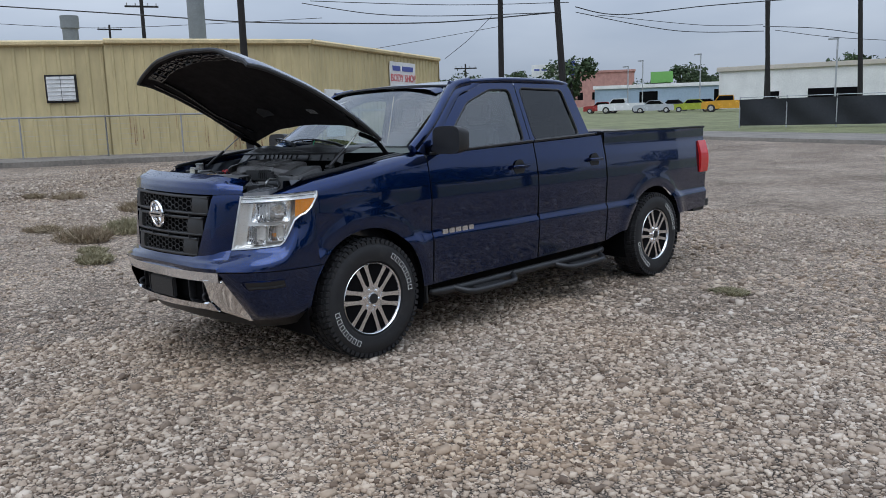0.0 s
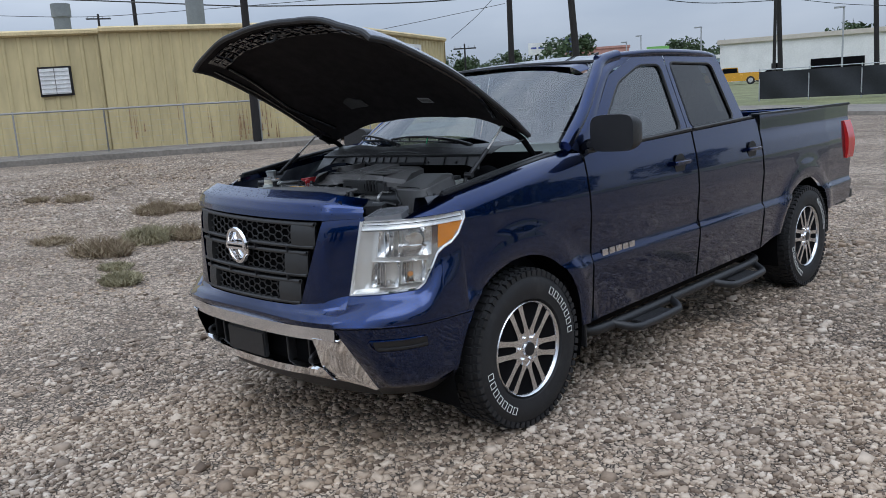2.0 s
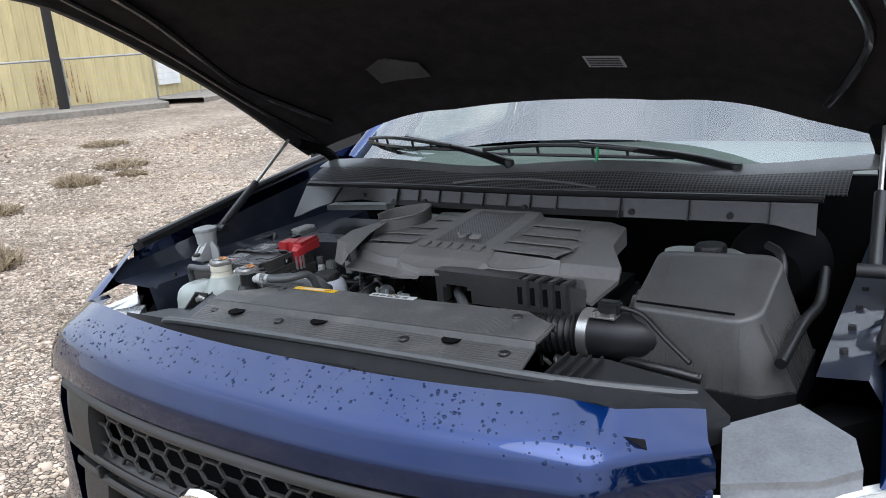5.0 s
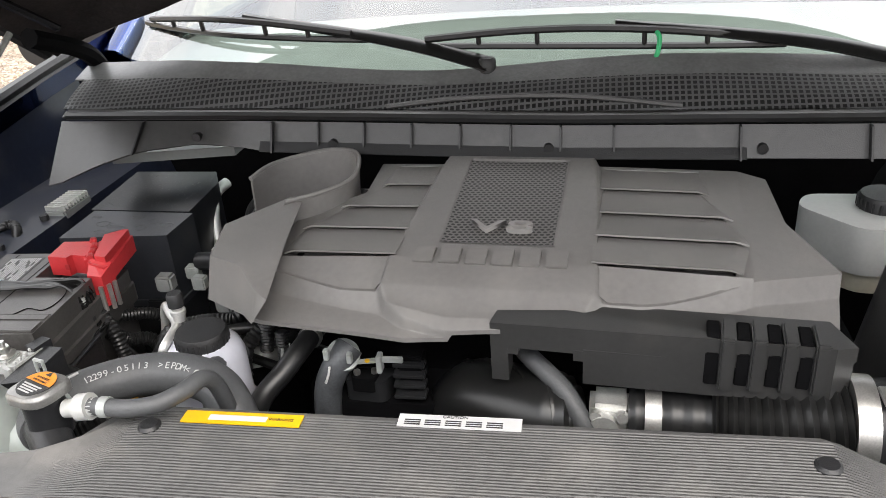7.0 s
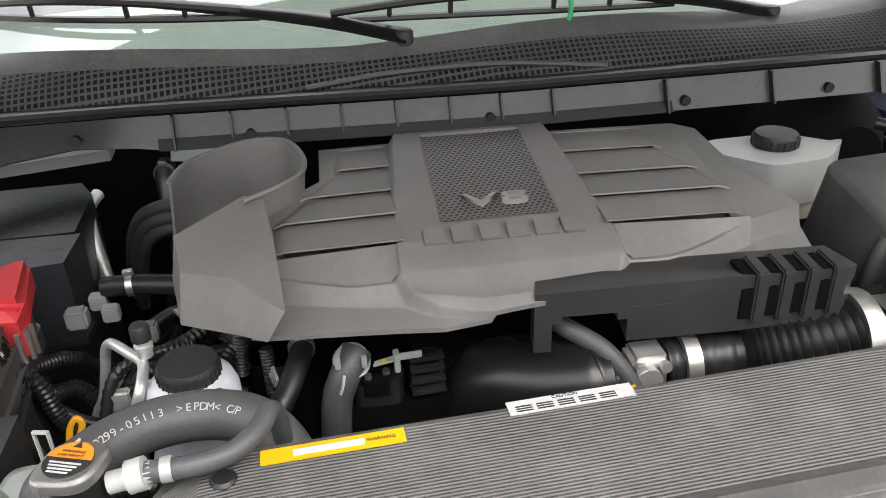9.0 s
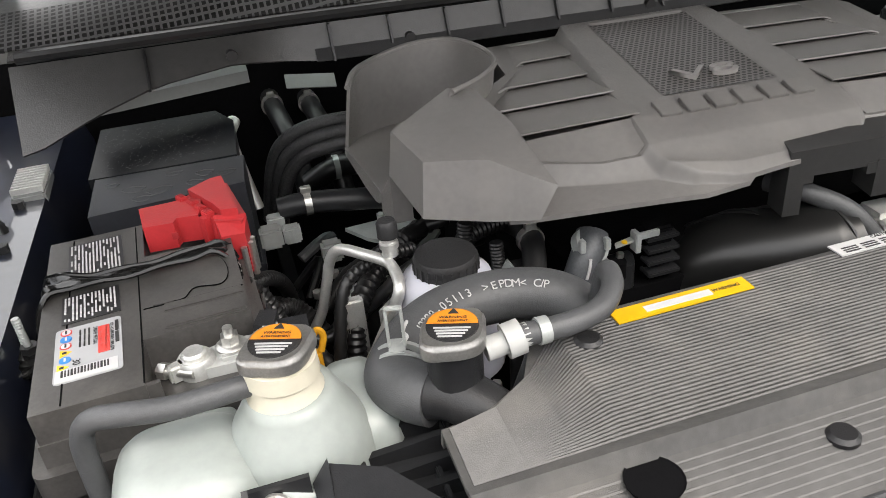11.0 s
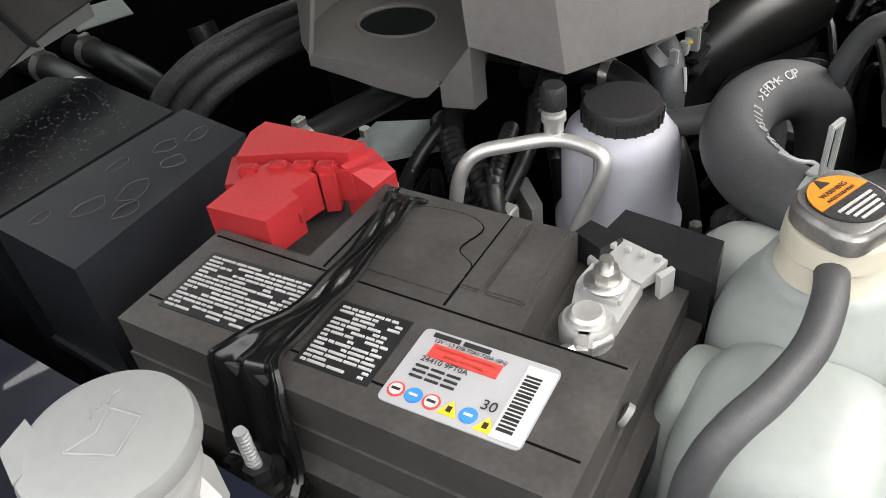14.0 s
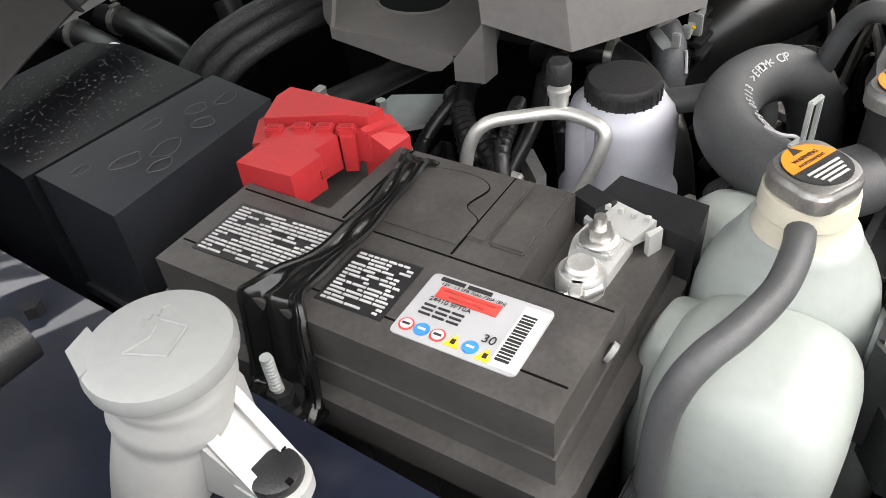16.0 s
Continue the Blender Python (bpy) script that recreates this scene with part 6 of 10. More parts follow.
def grille_mat():
    """Black plastic pierced by a square lattice of small dark holes."""
    m = mat("cowl_lattice", (0.085, 0.085, 0.086), 0.42, 0, 0.1, 12)
    n, l = m.node_tree.nodes, m.node_tree.links
    c = n.new("ShaderNodeTexCoord")
    s = n.new("ShaderNodeSeparateXYZ")
    l.new(c.outputs["Object"], s.inputs[0])
    waves = []
    for ax, per in ((0, 0.0085), (1, 0.0075)):
        k = n.new("ShaderNodeMath")
        k.operation = "MULTIPLY"
        k.inputs[1].default_value = 1.0 / per
        l.new(s.outputs[ax], k.inputs[0])
        f = n.new("ShaderNodeMath")
        f.operation = "FRACT"
        l.new(k.outputs[0], f.inputs[0])
        g = n.new("ShaderNodeMath")
        g.operation = "GREATER_THAN"
        g.inputs[1].default_value = 0.36
        l.new(f.outputs[0], g.inputs[0])
        waves.append(g)
    h = n.new("ShaderNodeMath")
    h.operation = "MULTIPLY"
    l.new(waves[0].outputs[0], h.inputs[0])
    l.new(waves[1].outputs[0], h.inputs[1])
    b = n["Principled BSDF"]
    old = b.inputs["Base Color"].links[0].from_socket
    mx = n.new("ShaderNodeMixRGB")
    mx.inputs["Color2"].default_value = (0.002, 0.002, 0.002, 1)
    l.new(h.outputs[0], mx.inputs["Fac"])
    l.new(old, mx.inputs["Color1"])
    l.new(mx.outputs[0], b.inputs["Base Color"])
    bp = n.new("ShaderNodeBump")
    bp.invert = True
    bp.inputs["Strength"].default_value, bp.inputs["Distance"].default_value = 0.8, 0.003
    l.new(h.outputs[0], bp.inputs["Height"])
    l.new(bp.outputs[0], b.inputs["Normal"])
    return m


COWLGRID = grille_mat()


def pierced_mat(name, col, px, py, hole):
    """Plastic pierced by staggered rows of round dark holes."""
    m = mat(name, col, 0.45, 0, 0.08, 12)
    n, l = m.node_tree.nodes, m.node_tree.links

    def op(kind, a, b=None):
        k = n.new("ShaderNodeMath")
        k.operation = kind
        for i, v in enumerate((a, b)):
            if v is None:
                continue
            if isinstance(v, float):
                k.inputs[i].default_value = v
            else:
                l.new(v, k.inputs[i])
        return k.outputs[0]
    c = n.new("ShaderNodeTexCoord")
    s = n.new("ShaderNodeSeparateXYZ")
    l.new(c.outputs["Object"], s.inputs[0])
    yy = op("MULTIPLY", s.outputs[1], 1.0 / py)
    shift = op("MULTIPLY", op("FLOORED_MODULO", op("FLOOR", yy), 2.0), 0.5)
    fx = op("SUBTRACT", op("FRACT", op("ADD", op("MULTIPLY", s.outputs[0], 1.0 / px), shift)), 0.5)
    fy = op("SUBTRACT", op("FRACT", yy), 0.5)
    d = op("ADD", op("MULTIPLY", fx, fx), op("MULTIPLY", fy, fy))
    h = op("LESS_THAN", d, hole)
    b = n["Principled BSDF"]
    old = b.inputs["Base Color"].links[0].from_socket
    mx = n.new("ShaderNodeMixRGB")
    mx.inputs["Color2"].default_value = (0.004, 0.004, 0.004, 1)
    l.new(h, mx.inputs["Fac"])
    l.new(old, mx.inputs["Color1"])
    l.new(mx.outputs[0], b.inputs["Base Color"])
    return m


PIERCED = pierced_mat("pierced_grey_plastic", (0.115, 0.110, 0.107), 0.0072, 0.0055, 0.125)

# shell of the bay
bay = thing("engine_bay", "dark painted engine bay shell under the raised bonnet", "engine bay")
# floor and walls: the bay's deep shade is in their near-black colour
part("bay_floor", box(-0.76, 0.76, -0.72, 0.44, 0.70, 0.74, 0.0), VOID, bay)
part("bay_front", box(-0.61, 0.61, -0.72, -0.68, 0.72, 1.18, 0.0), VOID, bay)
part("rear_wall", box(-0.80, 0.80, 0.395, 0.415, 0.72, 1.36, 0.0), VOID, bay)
for s in (1, -1):
    flip = (lambda b: b) if s == 1 else mirror
    part("inner_wing", flip(sheet(lambda y, t: Vector((lerp(t, [0, 1, 2, 3, 4], [0.742, 0.750, 0.766, LIP[s] - 0.015, LIP[s] + 0.006]), y, lerp(t, [0, 1, 2, 3, 4], [0.74, 1.17, 1.225, 1.229, shoulder(y) + LIFT[s] - 0.03]))), span(-0.50, 0.40, 22), [0, 0.5, 1, 1.5, 2, 2.5, 3, 3.5, 4])), NAVY, bay, "navy painted inner wing")
    for k, y in enumerate(span(-0.40, 0.15, 6)):
        part("wing_bolt", flip(cyl((0.792, y, 1.224), (0.792, y, 1.234), 0.007, 6)), CLAD, bay)
    part("wing_seal", flip(tube([Vector((LIP[s] - 0.002, y, shoulder(y) + LIFT[s] + 0.002)) for y in span(-0.40, 0.40, 14)], 0.012, 8, 1)), CLAD, bay)
    part("wing_trim", flip(sheet(lambda y, t: Vector((LIP[s] + lerp(t, [0, 0.5, 1], [-0.012, 0.0, 0.034]), y, shoulder(y) + LIFT[s] + lerp(t, [0, 0.5, 1], [-0.012, 0.006, -0.002]))), span(-0.42, 0.42, 20), [0, 0.25, 0.5, 0.75, 1], 0.003)), CLAD, bay)
    st = thing("gas_strut", "black gas strut holding the raised bonnet", "strut", "bonnet struts")
    foot_x = 0.812 + 0.7 * (LIP[s] - 0.850)
    part("cylinder", flip(cyl((foot_x, -0.172, 1.295), ((foot_x + 0.800) / 2, -0.03, 1.405), 0.011, 12)), CLAD, st)
    part("rod", flip(cyl(((foot_x + 0.800) / 2, -0.03, 1.405), (0.800, 0.10, 1.512), 0.005, 10)), STEEL, st)
    part("end_fitting", flip(cyl((foot_x - 0.027, -0.172, 1.295), (foot_x + 0.018, -0.172, 1.295), 0.013, 12)), CLAD, st)
    part("bonnet_hinge", flip(tube([(0.79, 0.36, 1.33), (0.79, 0.31, 1.39), (0.785, 0.25, 1.45), (0.785, 0.12, 1.50)], 0.016, 8, 5)), VOID, truck)

# how the loose groups sit in the bay
BAY = Matrix.Translation((-0.3122, -0.3263, 1.2652)) @ Matrix.Rotation(radians(0.45), 4, "Z") @ Matrix.Scale(1.0327, 4) @ Matrix.Translation((0.2931, 0.3624, -1.2753))
ENGINE = Matrix.Translation((-0.028, -0.222, 0)) @ Matrix.Rotation(radians(-3.6), 4, "Z") @ Matrix.Translation((0.028, 0.222, 0)) @ Matrix(((1.0327, 0, 0, -0.0095), (0, 1.0327, 0, 0.046), (0, 0.0650, 0.66, 0.4407), (0, 0, 0, 1)))
INTAKE = Matrix.Translation((0.0, 0.024, -0.012)) @ Matrix.Translation((0.1, -0.33, 0)) @ Matrix.Rotation(radians(-3.0), 4, "Z") @ Matrix.Translation((-0.1, 0.33, 0)) @ BAY
AT_HOME = Matrix.Identity(4)

# engine cover
cover_o = thing("engine_cover", "dark grey moulded engine cover with a raised centre panel", "engine cover")
CX = -0.022
PLACE[0] = ENGINE


def cover_front(x):
    return lerp(x, [-0.31, -0.27, -0.10, -0.03, 0.05, 0.2, 0.33], [-0.320, -0.332, -0.351, -0.344, -0.338, -0.326, -0.300])


def cover_right(y):
    return lerp(y, [-0.34, -0.322, -0.19, -0.118, -0.02], [0.318, 0.326, 0.346, 0.297, 0.285])


def step_y(x):
    return lerp(x, [-0.30, -0.27, -0.18, -0.06, 0.06, 0.16, 0.24, 0.35], [-0.275, -0.290, -0.312, -0.334, -0.330, -0.306, -0.272, -0.20])


FINS = ((-0.085, -0.195, 0.212), (-0.142, -0.235, 0.236), (-0.204, -0.262, 0.247), (-0.262, -0.262, 0.235))


def face_top(x):
    """Where the front face begins, above the ledge."""
    return max(-0.300, step_y(x) + 0.011)


def slat_end(y, side):
    """Outer end of the slats on one side."""
    return lerp(y, [f[0] for f in FINS[::-1]], [f[1 if side < 0 else 2] for f in FINS[::-1]])


def ease(v):
    v = min(max(v, 0.0), 1.0)
    return v * v * (3 - 2 * v)


def facet_drop(x):
    """Depth of the tapering facets below the last slats."""
    return 0.011 * (ease((x + 0.285) / 0.11) if x < CX else ease((0.285 - x) / 0.11))


def cover_z(x, y):
    ax = abs(x - CX)
    z = 1.336 + (y + 0.03) * 0.105 - 0.03 * max(0, ax - 0.12)
    if x > 0.25:
        z -= (x - 0.25) * 0.42
    # concave front face falling to the ledge
    st, top_edge = step_y(x), face_top(x)
    low = min(max((top_edge - y) / (top_edge - st), 0), 1)
    wedge = facet_drop(x) if ax > 0.112 else 0.0
    if ax > 0.112:
        z -= wedge * ease((-0.258 - y) / 0.016)
    z -= (1 - (1 - low) ** 1.3) * (0.034 - wedge)
    if y < st:
        z -= (st - y) * 0.18
    # beds under the slats
    if ax > 0.112 and -0.258 < y < -0.03 and slat_end(y, -1) + 0.008 < x < slat_end(y, 1) - 0.008:
        z -= 0.0105
    # rounded centre panel
    wp = lerp(y, [-0.349, -0.345, -0.336, -0.320, -0.300, -0.274, -0.05, -0.02], [-0.01, 0.045, 0.082, 0.106, 0.116, 0.117, 0.102, 0.098])
    if y > -0.351 and ax < wp + 0.008:
        f = ease((wp + 0.006 - ax) / 0.009)
        lift = 0.019 + low * 0.034
        if ax > 0.112:
            lift += wedge * (1 - low) * ease((-0.258 - y) / 0.016)
        z += f * (lift - min(lift, 0.22 * max(0, -0.262 - y) + 3.2 * max(0, -0.262 - y) ** 2))
    if ax < 0.0655 and -0.230 < y < -0.030:
        z -= 0.0045 * ease((0.0655 - ax) / 0.004) * ease((y + 0.230) / 0.004)
    return z


def cover_piece(x0, x1, nx, back):
    def fn(u, v):
        x = x0 + u * (x1 - x0)
        yb, yf = back(x), cover_front(min(x, 0.33))
        lo_y, hi_y = step_y(x), face_top(x)
        y = yb + (hi_y - yb) * v if v <= 1 else hi_y + (lo_y - hi_y) * (v - 1) * 2 if v <= 1.5 else lo_y + (yf - lo_y) * (v - 1.5) * 2
        x = min(x, cover_right(y))
        return Vector((x, y, cover_z(x, y)))
    bm = sheet(fn, span(0, 1, nx), span(0, 1.0, 90)[:-1] + span(1.0, 1.5, 14)[:-1] + span(1.5, 2.0, 24))
    rim = [e for e in bm.edges if e.is_boundary]
    ex = bmesh.ops.extrude_edge_only(bm, edges=rim)
    for v in ex["geom"]:
        if isinstance(v, bmesh.types.BMVert):
            v.co.z = min(v.co.z - 0.014, 1.255) if v.co.y > -0.3 else v.co.z - 0.008
    return bm


def cover_top():
    bm = cover_piece(-0.2145, 0.350, 230, lambda x: -0.022)
    return add(bm, cover_piece(-0.285, -0.2145, 34, lambda x: lerp(x, [-0.285, -0.25, -0.2145], [-0.142, -0.130, -0.100])))


part("cover_top", cover_top(), COVERMAT, cover_o)
def slat(side, y0, y1):
    """One overlapping slat: its front edge stands clear of the bed."""
    def fn(u, t):
        y = y0 + (y1 - y0) * t
        xi, xo = CX + side * 0.107, slat_end(y, side)
        x = xi + (xo - xi) * u
        b = cover_z(CX + side * 0.1125, y) - 0.03 * (abs(x - CX) - 0.1125)
        drop = 0.0105 if -0.258 < y < -0.03 else 0.0
        return Vector((x, y, b + drop + 0.0045 * (1 - t) ** 0.7 - 0.0045 * t - 0.006 * max(0, u - 0.93) / 0.07))
    return sheet(fn, span(0, 1, 24), span(0, 1, 10), -0.0028)


for side in (-1, 1):
    for y0, y1 in ((-0.085, -0.026), (-0.142, -0.081), (-0.204, -0.138), (-0.262, -0.200)):
        part("slat", slat(side, y0, y1), COVERMAT, cover_o)
    def facet(u, t):
        """The sloping facet closing the front of the last slat."""
        xi, xo = CX + side * 0.109, slat_end(-0.262, side) + side * 0.012
        x = xi + (xo - xi) * u
        top = cover_z(CX + side * 0.1125, -0.255) - 0.03 * (abs(x - CX) - 0.1125) + 0.0080 - 0.006 * u
        y1 = min(-0.268, face_top(x) + 0.004)
        return Vector((x, -0.2595 + (y1 + 0.2595) * t, top + (cover_z(x, y1) + 0.0005 - top) * t))
    part("facet", sheet(facet, span(0, 1, 20), [0, 0.5, 1.0], 0.002), COVERMAT, cover_o)
# faceted flank towards the battery
PLACE[0] = AT_HOME
flank = bmesh.new()
V = lambda *p: flank.verts.new(p)
f0, f1, f2, f3 = V(-0.384, -0.142, 1.306), V(-0.372, -0.218, 1.300), V(-0.318, -0.252, 1.305), V(-0.286, -0.292, 1.296)
f4, f5, f6 = V(-0.276, -0.205, 1.318), V(-0.285, -0.120, 1.327), V(-0.308, -0.098, 1.325)
g0, g1, g2, g3, g4 = V(-0.393, -0.151, 1.262), V(-0.380, -0.230, 1.246), V(-0.322, -0.262, 1.245), V(-0.290, -0.308, 1.262), V(-0.270, -0.302, 1.290)
for q in ((f0, f1, f2, f4, f5, f6), (f2, f3, f4), (f4, f3, g4), (f0, g0, g1, f1), (f1, g1, g2, f2), (f2, g2, g3, f3), (f3, g3, g4)):
    flank.faces.new(q)
bev(flank, 0.005, 3, 10)
part("cover_flank", flank, COVERMAT, cover_o)
# rear tub of the cover, open towards the battery
tub_rim = spline([(-0.402, -0.008, 1.314), (-0.384, 0.030, 1.321), (-0.345, 0.056, 1.326), (-0.300, 0.066, 1.331), (-0.258, 0.044, 1.335), (-0.238, -0.010, 1.335), (-0.238, -0.060, 1.332), (-0.268, -0.098, 1.330), (-0.308, -0.118, 1.326)], 5)
foot = spline([(-0.412, 0.008, 0), (-0.386, 0.040, 0), (-0.345, 0.058, 0), (-0.300, 0.062, 0), (-0.262, 0.040, 0), (-0.246, -0.010, 0), (-0.250, -0.060, 0), (-0.285, -0.105, 0), (-0.372, -0.150, 0)], 5)
part("cover_tub_wall", sheet(lambda i, v: tub_rim[i].lerp(Vector((foot[i].x, foot[i].y, lerp(i, [0, 34, 40], [1.236, 1.236, 1.226]))), 1 - v), list(range(len(foot))), span(0, 1, 6), 0.004), COVERMAT, cover_o)
part("tub_edge", tube([p + Vector((0, 0, 0.001)) for p in tub_rim], 0.0032, 8, 1), COVERMAT, cover_o)
floor_line = [(p.x, p.y) for p in foot] + [(-0.398, -0.122)]
hole = [(-0.322 + 0.036 * math.cos(t), -0.026 + 0.040 * math.sin(t)) for t in span(0, 2 * math.pi * 23 / 24, 24)]
tub_z = lambda x, y: 1.236 - 0.060 * max(0, -0.04 - y) - 0.10 * max(0, -0.09 - y)
part("cover_tub_floor", holed(floor_line, [hole], lambda x, y: Vector((x, y, tub_z(x, y)))), COVERMAT, cover_o)
part("tub_hole_rim", tube([Vector((x, y, tub_z(x, y) - 0.001)) for x, y in hole + hole[:1]], 0.0026, 6, 1), COVERMAT, cover_o)
part("tub_skirt", sheet(lambda t, q: Vector((lerp(t, [0, 0.6, 1], [-0.413, -0.404, -0.398]), lerp(t, [0, 0.6, 1], [0.008, -0.075, -0.122]), tub_z(0, lerp(t, [0, 0.6, 1], [0.008, -0.075, -0.122])) - q * lerp(t, [0, 0.5, 0.85, 1], [0.010, 0.022, 0.024, 0.004]))), span(0, 1, 10), [0, 0.5, 1], 0.003), COVERMAT, cover_o)
part("skirt_end", prism([(-0.400, -0.124), (-0.393, -0.152), (-0.372, -0.152), (-0.380, -0.122)], 1.205, 1.262, 0.004, 3, [1.226, 1.262, 1.262, 1.226]), COVERMAT, cover_o)
PLACE[0] = ENGINE
part("mesh_panel", sheet(lambda x, y: Vector((x, y, cover_z(x, y) + 0.0012)), span(CX - 0.0635, CX + 0.0635, 14), span(-0.228, -0.032, 20)), PIERCED, cover_o, "finely pierced panel")
lettering("engine_mark", "V8", 0.036, pose(CX + 0.002, -0.196, cover_z(CX, -0.196) + 0.006, 6.0) @ Matrix.Diagonal((1.9, 0.85, 1, 1)), MARKMAT, cover_o, 0.004, "lighter raised engine mark")
for k in range(6):
    x = CX - 0.086 + k * 0.0292
    zb = cover_z(CX, -0.258) + 0.0015
    part("brand_bar", move(box(-0.0112, 0.0112, -0.013, 0.013, -0.004, 0.0045, 0.0008), pose(x + 0.0112, -0.257, zb, 16)), COVERMAT, cover_o)
# resonator duct across the front
PLACE[0] = Matrix.Translation((-0.024, -0.309, 0.021)) @ Matrix.Rotation(radians(-4.5), 4, "Z") @ Matrix.Translation((0.030, 0.299, 0)) @ INTAKE
duct = thing("intake_duct", "black plastic intake duct with slotted end before the engine cover", "duct")
dp = bmesh.new()
add(dp, prism([(-0.022, -0.366), (0.19, -0.362), (0.300, -0.352), (0.322, -0.330), (0.300, -0.300), (-0.015, -0.325)], 1.246, 1.276, 0.004, 3, [1.274, 1.277, 1.272, 1.262, 1.270, 1.280]))
add(dp, prism([(0.072, -0.3655), (0.19, -0.3615), (0.300, -0.3515), (0.320, -0.330), (0.30, -0.305), (0.075, -0.33)], 1.212, 1.252, 0.004, 3))
add(dp, prism([(-0.022, -0.3655), (-0.004, -0.3655), (-0.006, -0.335), (-0.020, -0.335)], 1.205, 1.252, 0.004, 3))
for x0, x1, z0 in ((-0.006, 0.006, 1.238), (0.062, 0.074, 1.238)):
    add(dp, prism([(x0, -0.365), (x1, -0.365), (x1, -0.345), (x0, -0.345)], z0, 1.250, 0.003))
part("duct_body", dp, DUCTMAT, duct)
for k in range(4):
    x = 0.192 + k * 0.0275
    dy = 0.0026 * k
    part("duct_slot", add(box(x - 0.006, x + 0.006, -0.3632 + dy, -0.355 + dy, 1.226, 1.262, 0.001), move(box(-0.006, 0.006, -0.016, 0.016, -0.004, 0.0015, 0.001), pose(x, -0.343 + dy, 1.2755 - 0.0010 * k, 0))), VOID, duct)
    part("slot_ridge", add(box(x + 0.007, x + 0.0205, -0.3665 + dy, -0.356 + dy, 1.222, 1.279 - 0.001 * k, 0.002), box(x + 0.007, x + 0.0205, -0.3655 + dy, -0.325 + dy, 1.266, 1.2805 - 0.001 * k, 0.002)), DUCTMAT, duct)
# air intake tube with bellows
PLACE[0] = INTAKE
tubeo = thing("air_intake_tube", "black ribbed air intake tube with metal clamps", "intake tube")
part("bellows", tube([(0.205, -0.372, 1.190), (0.26, -0.374, 1.192), (0.33, -0.372, 1.198)], 0.040, 24, 12, 0.16, 1), GLOSSRUBBER, tubeo)
part("ribbed_neck", tube([(0.125, -0.370, 1.188), (0.165, -0.371, 1.189), (0.21, -0.372, 1.190)], 0.030, 20, 10, 0.07, 2), DARKHOSE, tubeo)
part("inlet_elbow", tube([(0.075, -0.372, 1.178), (0.05, -0.368, 1.174), (0.01, -0.350, 1.166), (-0.03, -0.325, 1.155), (-0.055, -0.305, 1.130), (-0.065, -0.295, 1.08)], [0.036] * 3 + [0.046] * 4 + [0.050] * 40, 28, 8), GLOSSRUBBER, tubeo)
for x, y, z, a in ((0.040, -0.364, 1.172, -15), (0.010, -0.350, 1.166, -27), (-0.020, -0.332, 1.159, -32), (-0.042, -0.316, 1.146, -40)):
    part("elbow_rib", move(lathe([(0.048, -0.0022), (0.0535, -0.0016), (0.0535, 0.0016), (0.048, 0.0022)], (0, 0, 0), 36, "x"), pose(x, y, z, 0, 0, a * -1.0)), GLOSSRUBBER, tubeo)
part("elbow_seam", tube([(0.05, -0.417, 1.176), (0.0, -0.392, 1.166), (-0.05, -0.352, 1.150), (-0.085, -0.325, 1.12)], 0.003, 6, 6), GLOSSRUBBER, tubeo)
part("throttle_body", add(box(0.085, 0.128, -0.392, -0.352, 1.165, 1.212, 0.006), cyl((0.10, -0.392, 1.19), (0.10, -0.40, 1.19), 0.015)), ALU, tubeo)
for k in range(2):
    part("body_boss", cyl((0.092 + k * 0.026, -0.392, 1.204), (0.092 + k * 0.026, -0.399, 1.204), 0.006, 12), ALU, tubeo)
part("hose_clamp", lathe([(0.034, -0.008), (0.036, -0.008), (0.036, 0.008), (0.034, 0.008)], (0.148, -0.371, 1.189), 28, "x"), STEEL, tubeo)
part("hose_clamp", lathe([(0.046, -0.010), (0.049, -0.010), (0.049, 0.010), (0.046, 0.010)], (0.338, -0.372, 1.199), 32, "x"), STEEL, tubeo)
part("breather_hose", tube([(0.005, -0.318, 1.235), (0.02, -0.345, 1.236), (0.055, -0.375, 1.222), (0.075, -0.392, 1.200), (0.085, -0.40, 1.180)], 0.0105, 12, 8), HOSEMAT, tubeo)
part("yellow_mark", cyl((0.078, -0.396, 1.190), (0.082, -0.399, 1.182), 0.0115, 12), YELLAB, tubeo)
part("intake_elbow", tube([(0.345, -0.372, 1.198), (0.40, -0.365, 1.20), (0.46, -0.34, 1.20), (0.52, -0.30, 1.19)], 0.046, 22, 8), BOXMAT, tubeo)
sens = part("flow_sensor", box(0.350, 0.400, -0.402, -0.372, 1.242, 1.246, 0.001), STEEL, tubeo)
for bx in (0.356, 0.394):
    part("bolt", cyl((bx, -0.396, 1.245), (bx, -0.396, 1.251), 0.005, 6), STEEL, sens)
part("sensor_plug", box(0.362, 0.405, -0.392, -0.368, 1.248, 1.272, 0.004), CLAD, sens)
part("sensor_cable", tube([(0.40, -0.38, 1.262), (0.45, -0.39, 1.255), (0.50, -0.42, 1.23), (0.55, -0.44, 1.20)], 0.005, 8, 6), DARKHOSE, sens)
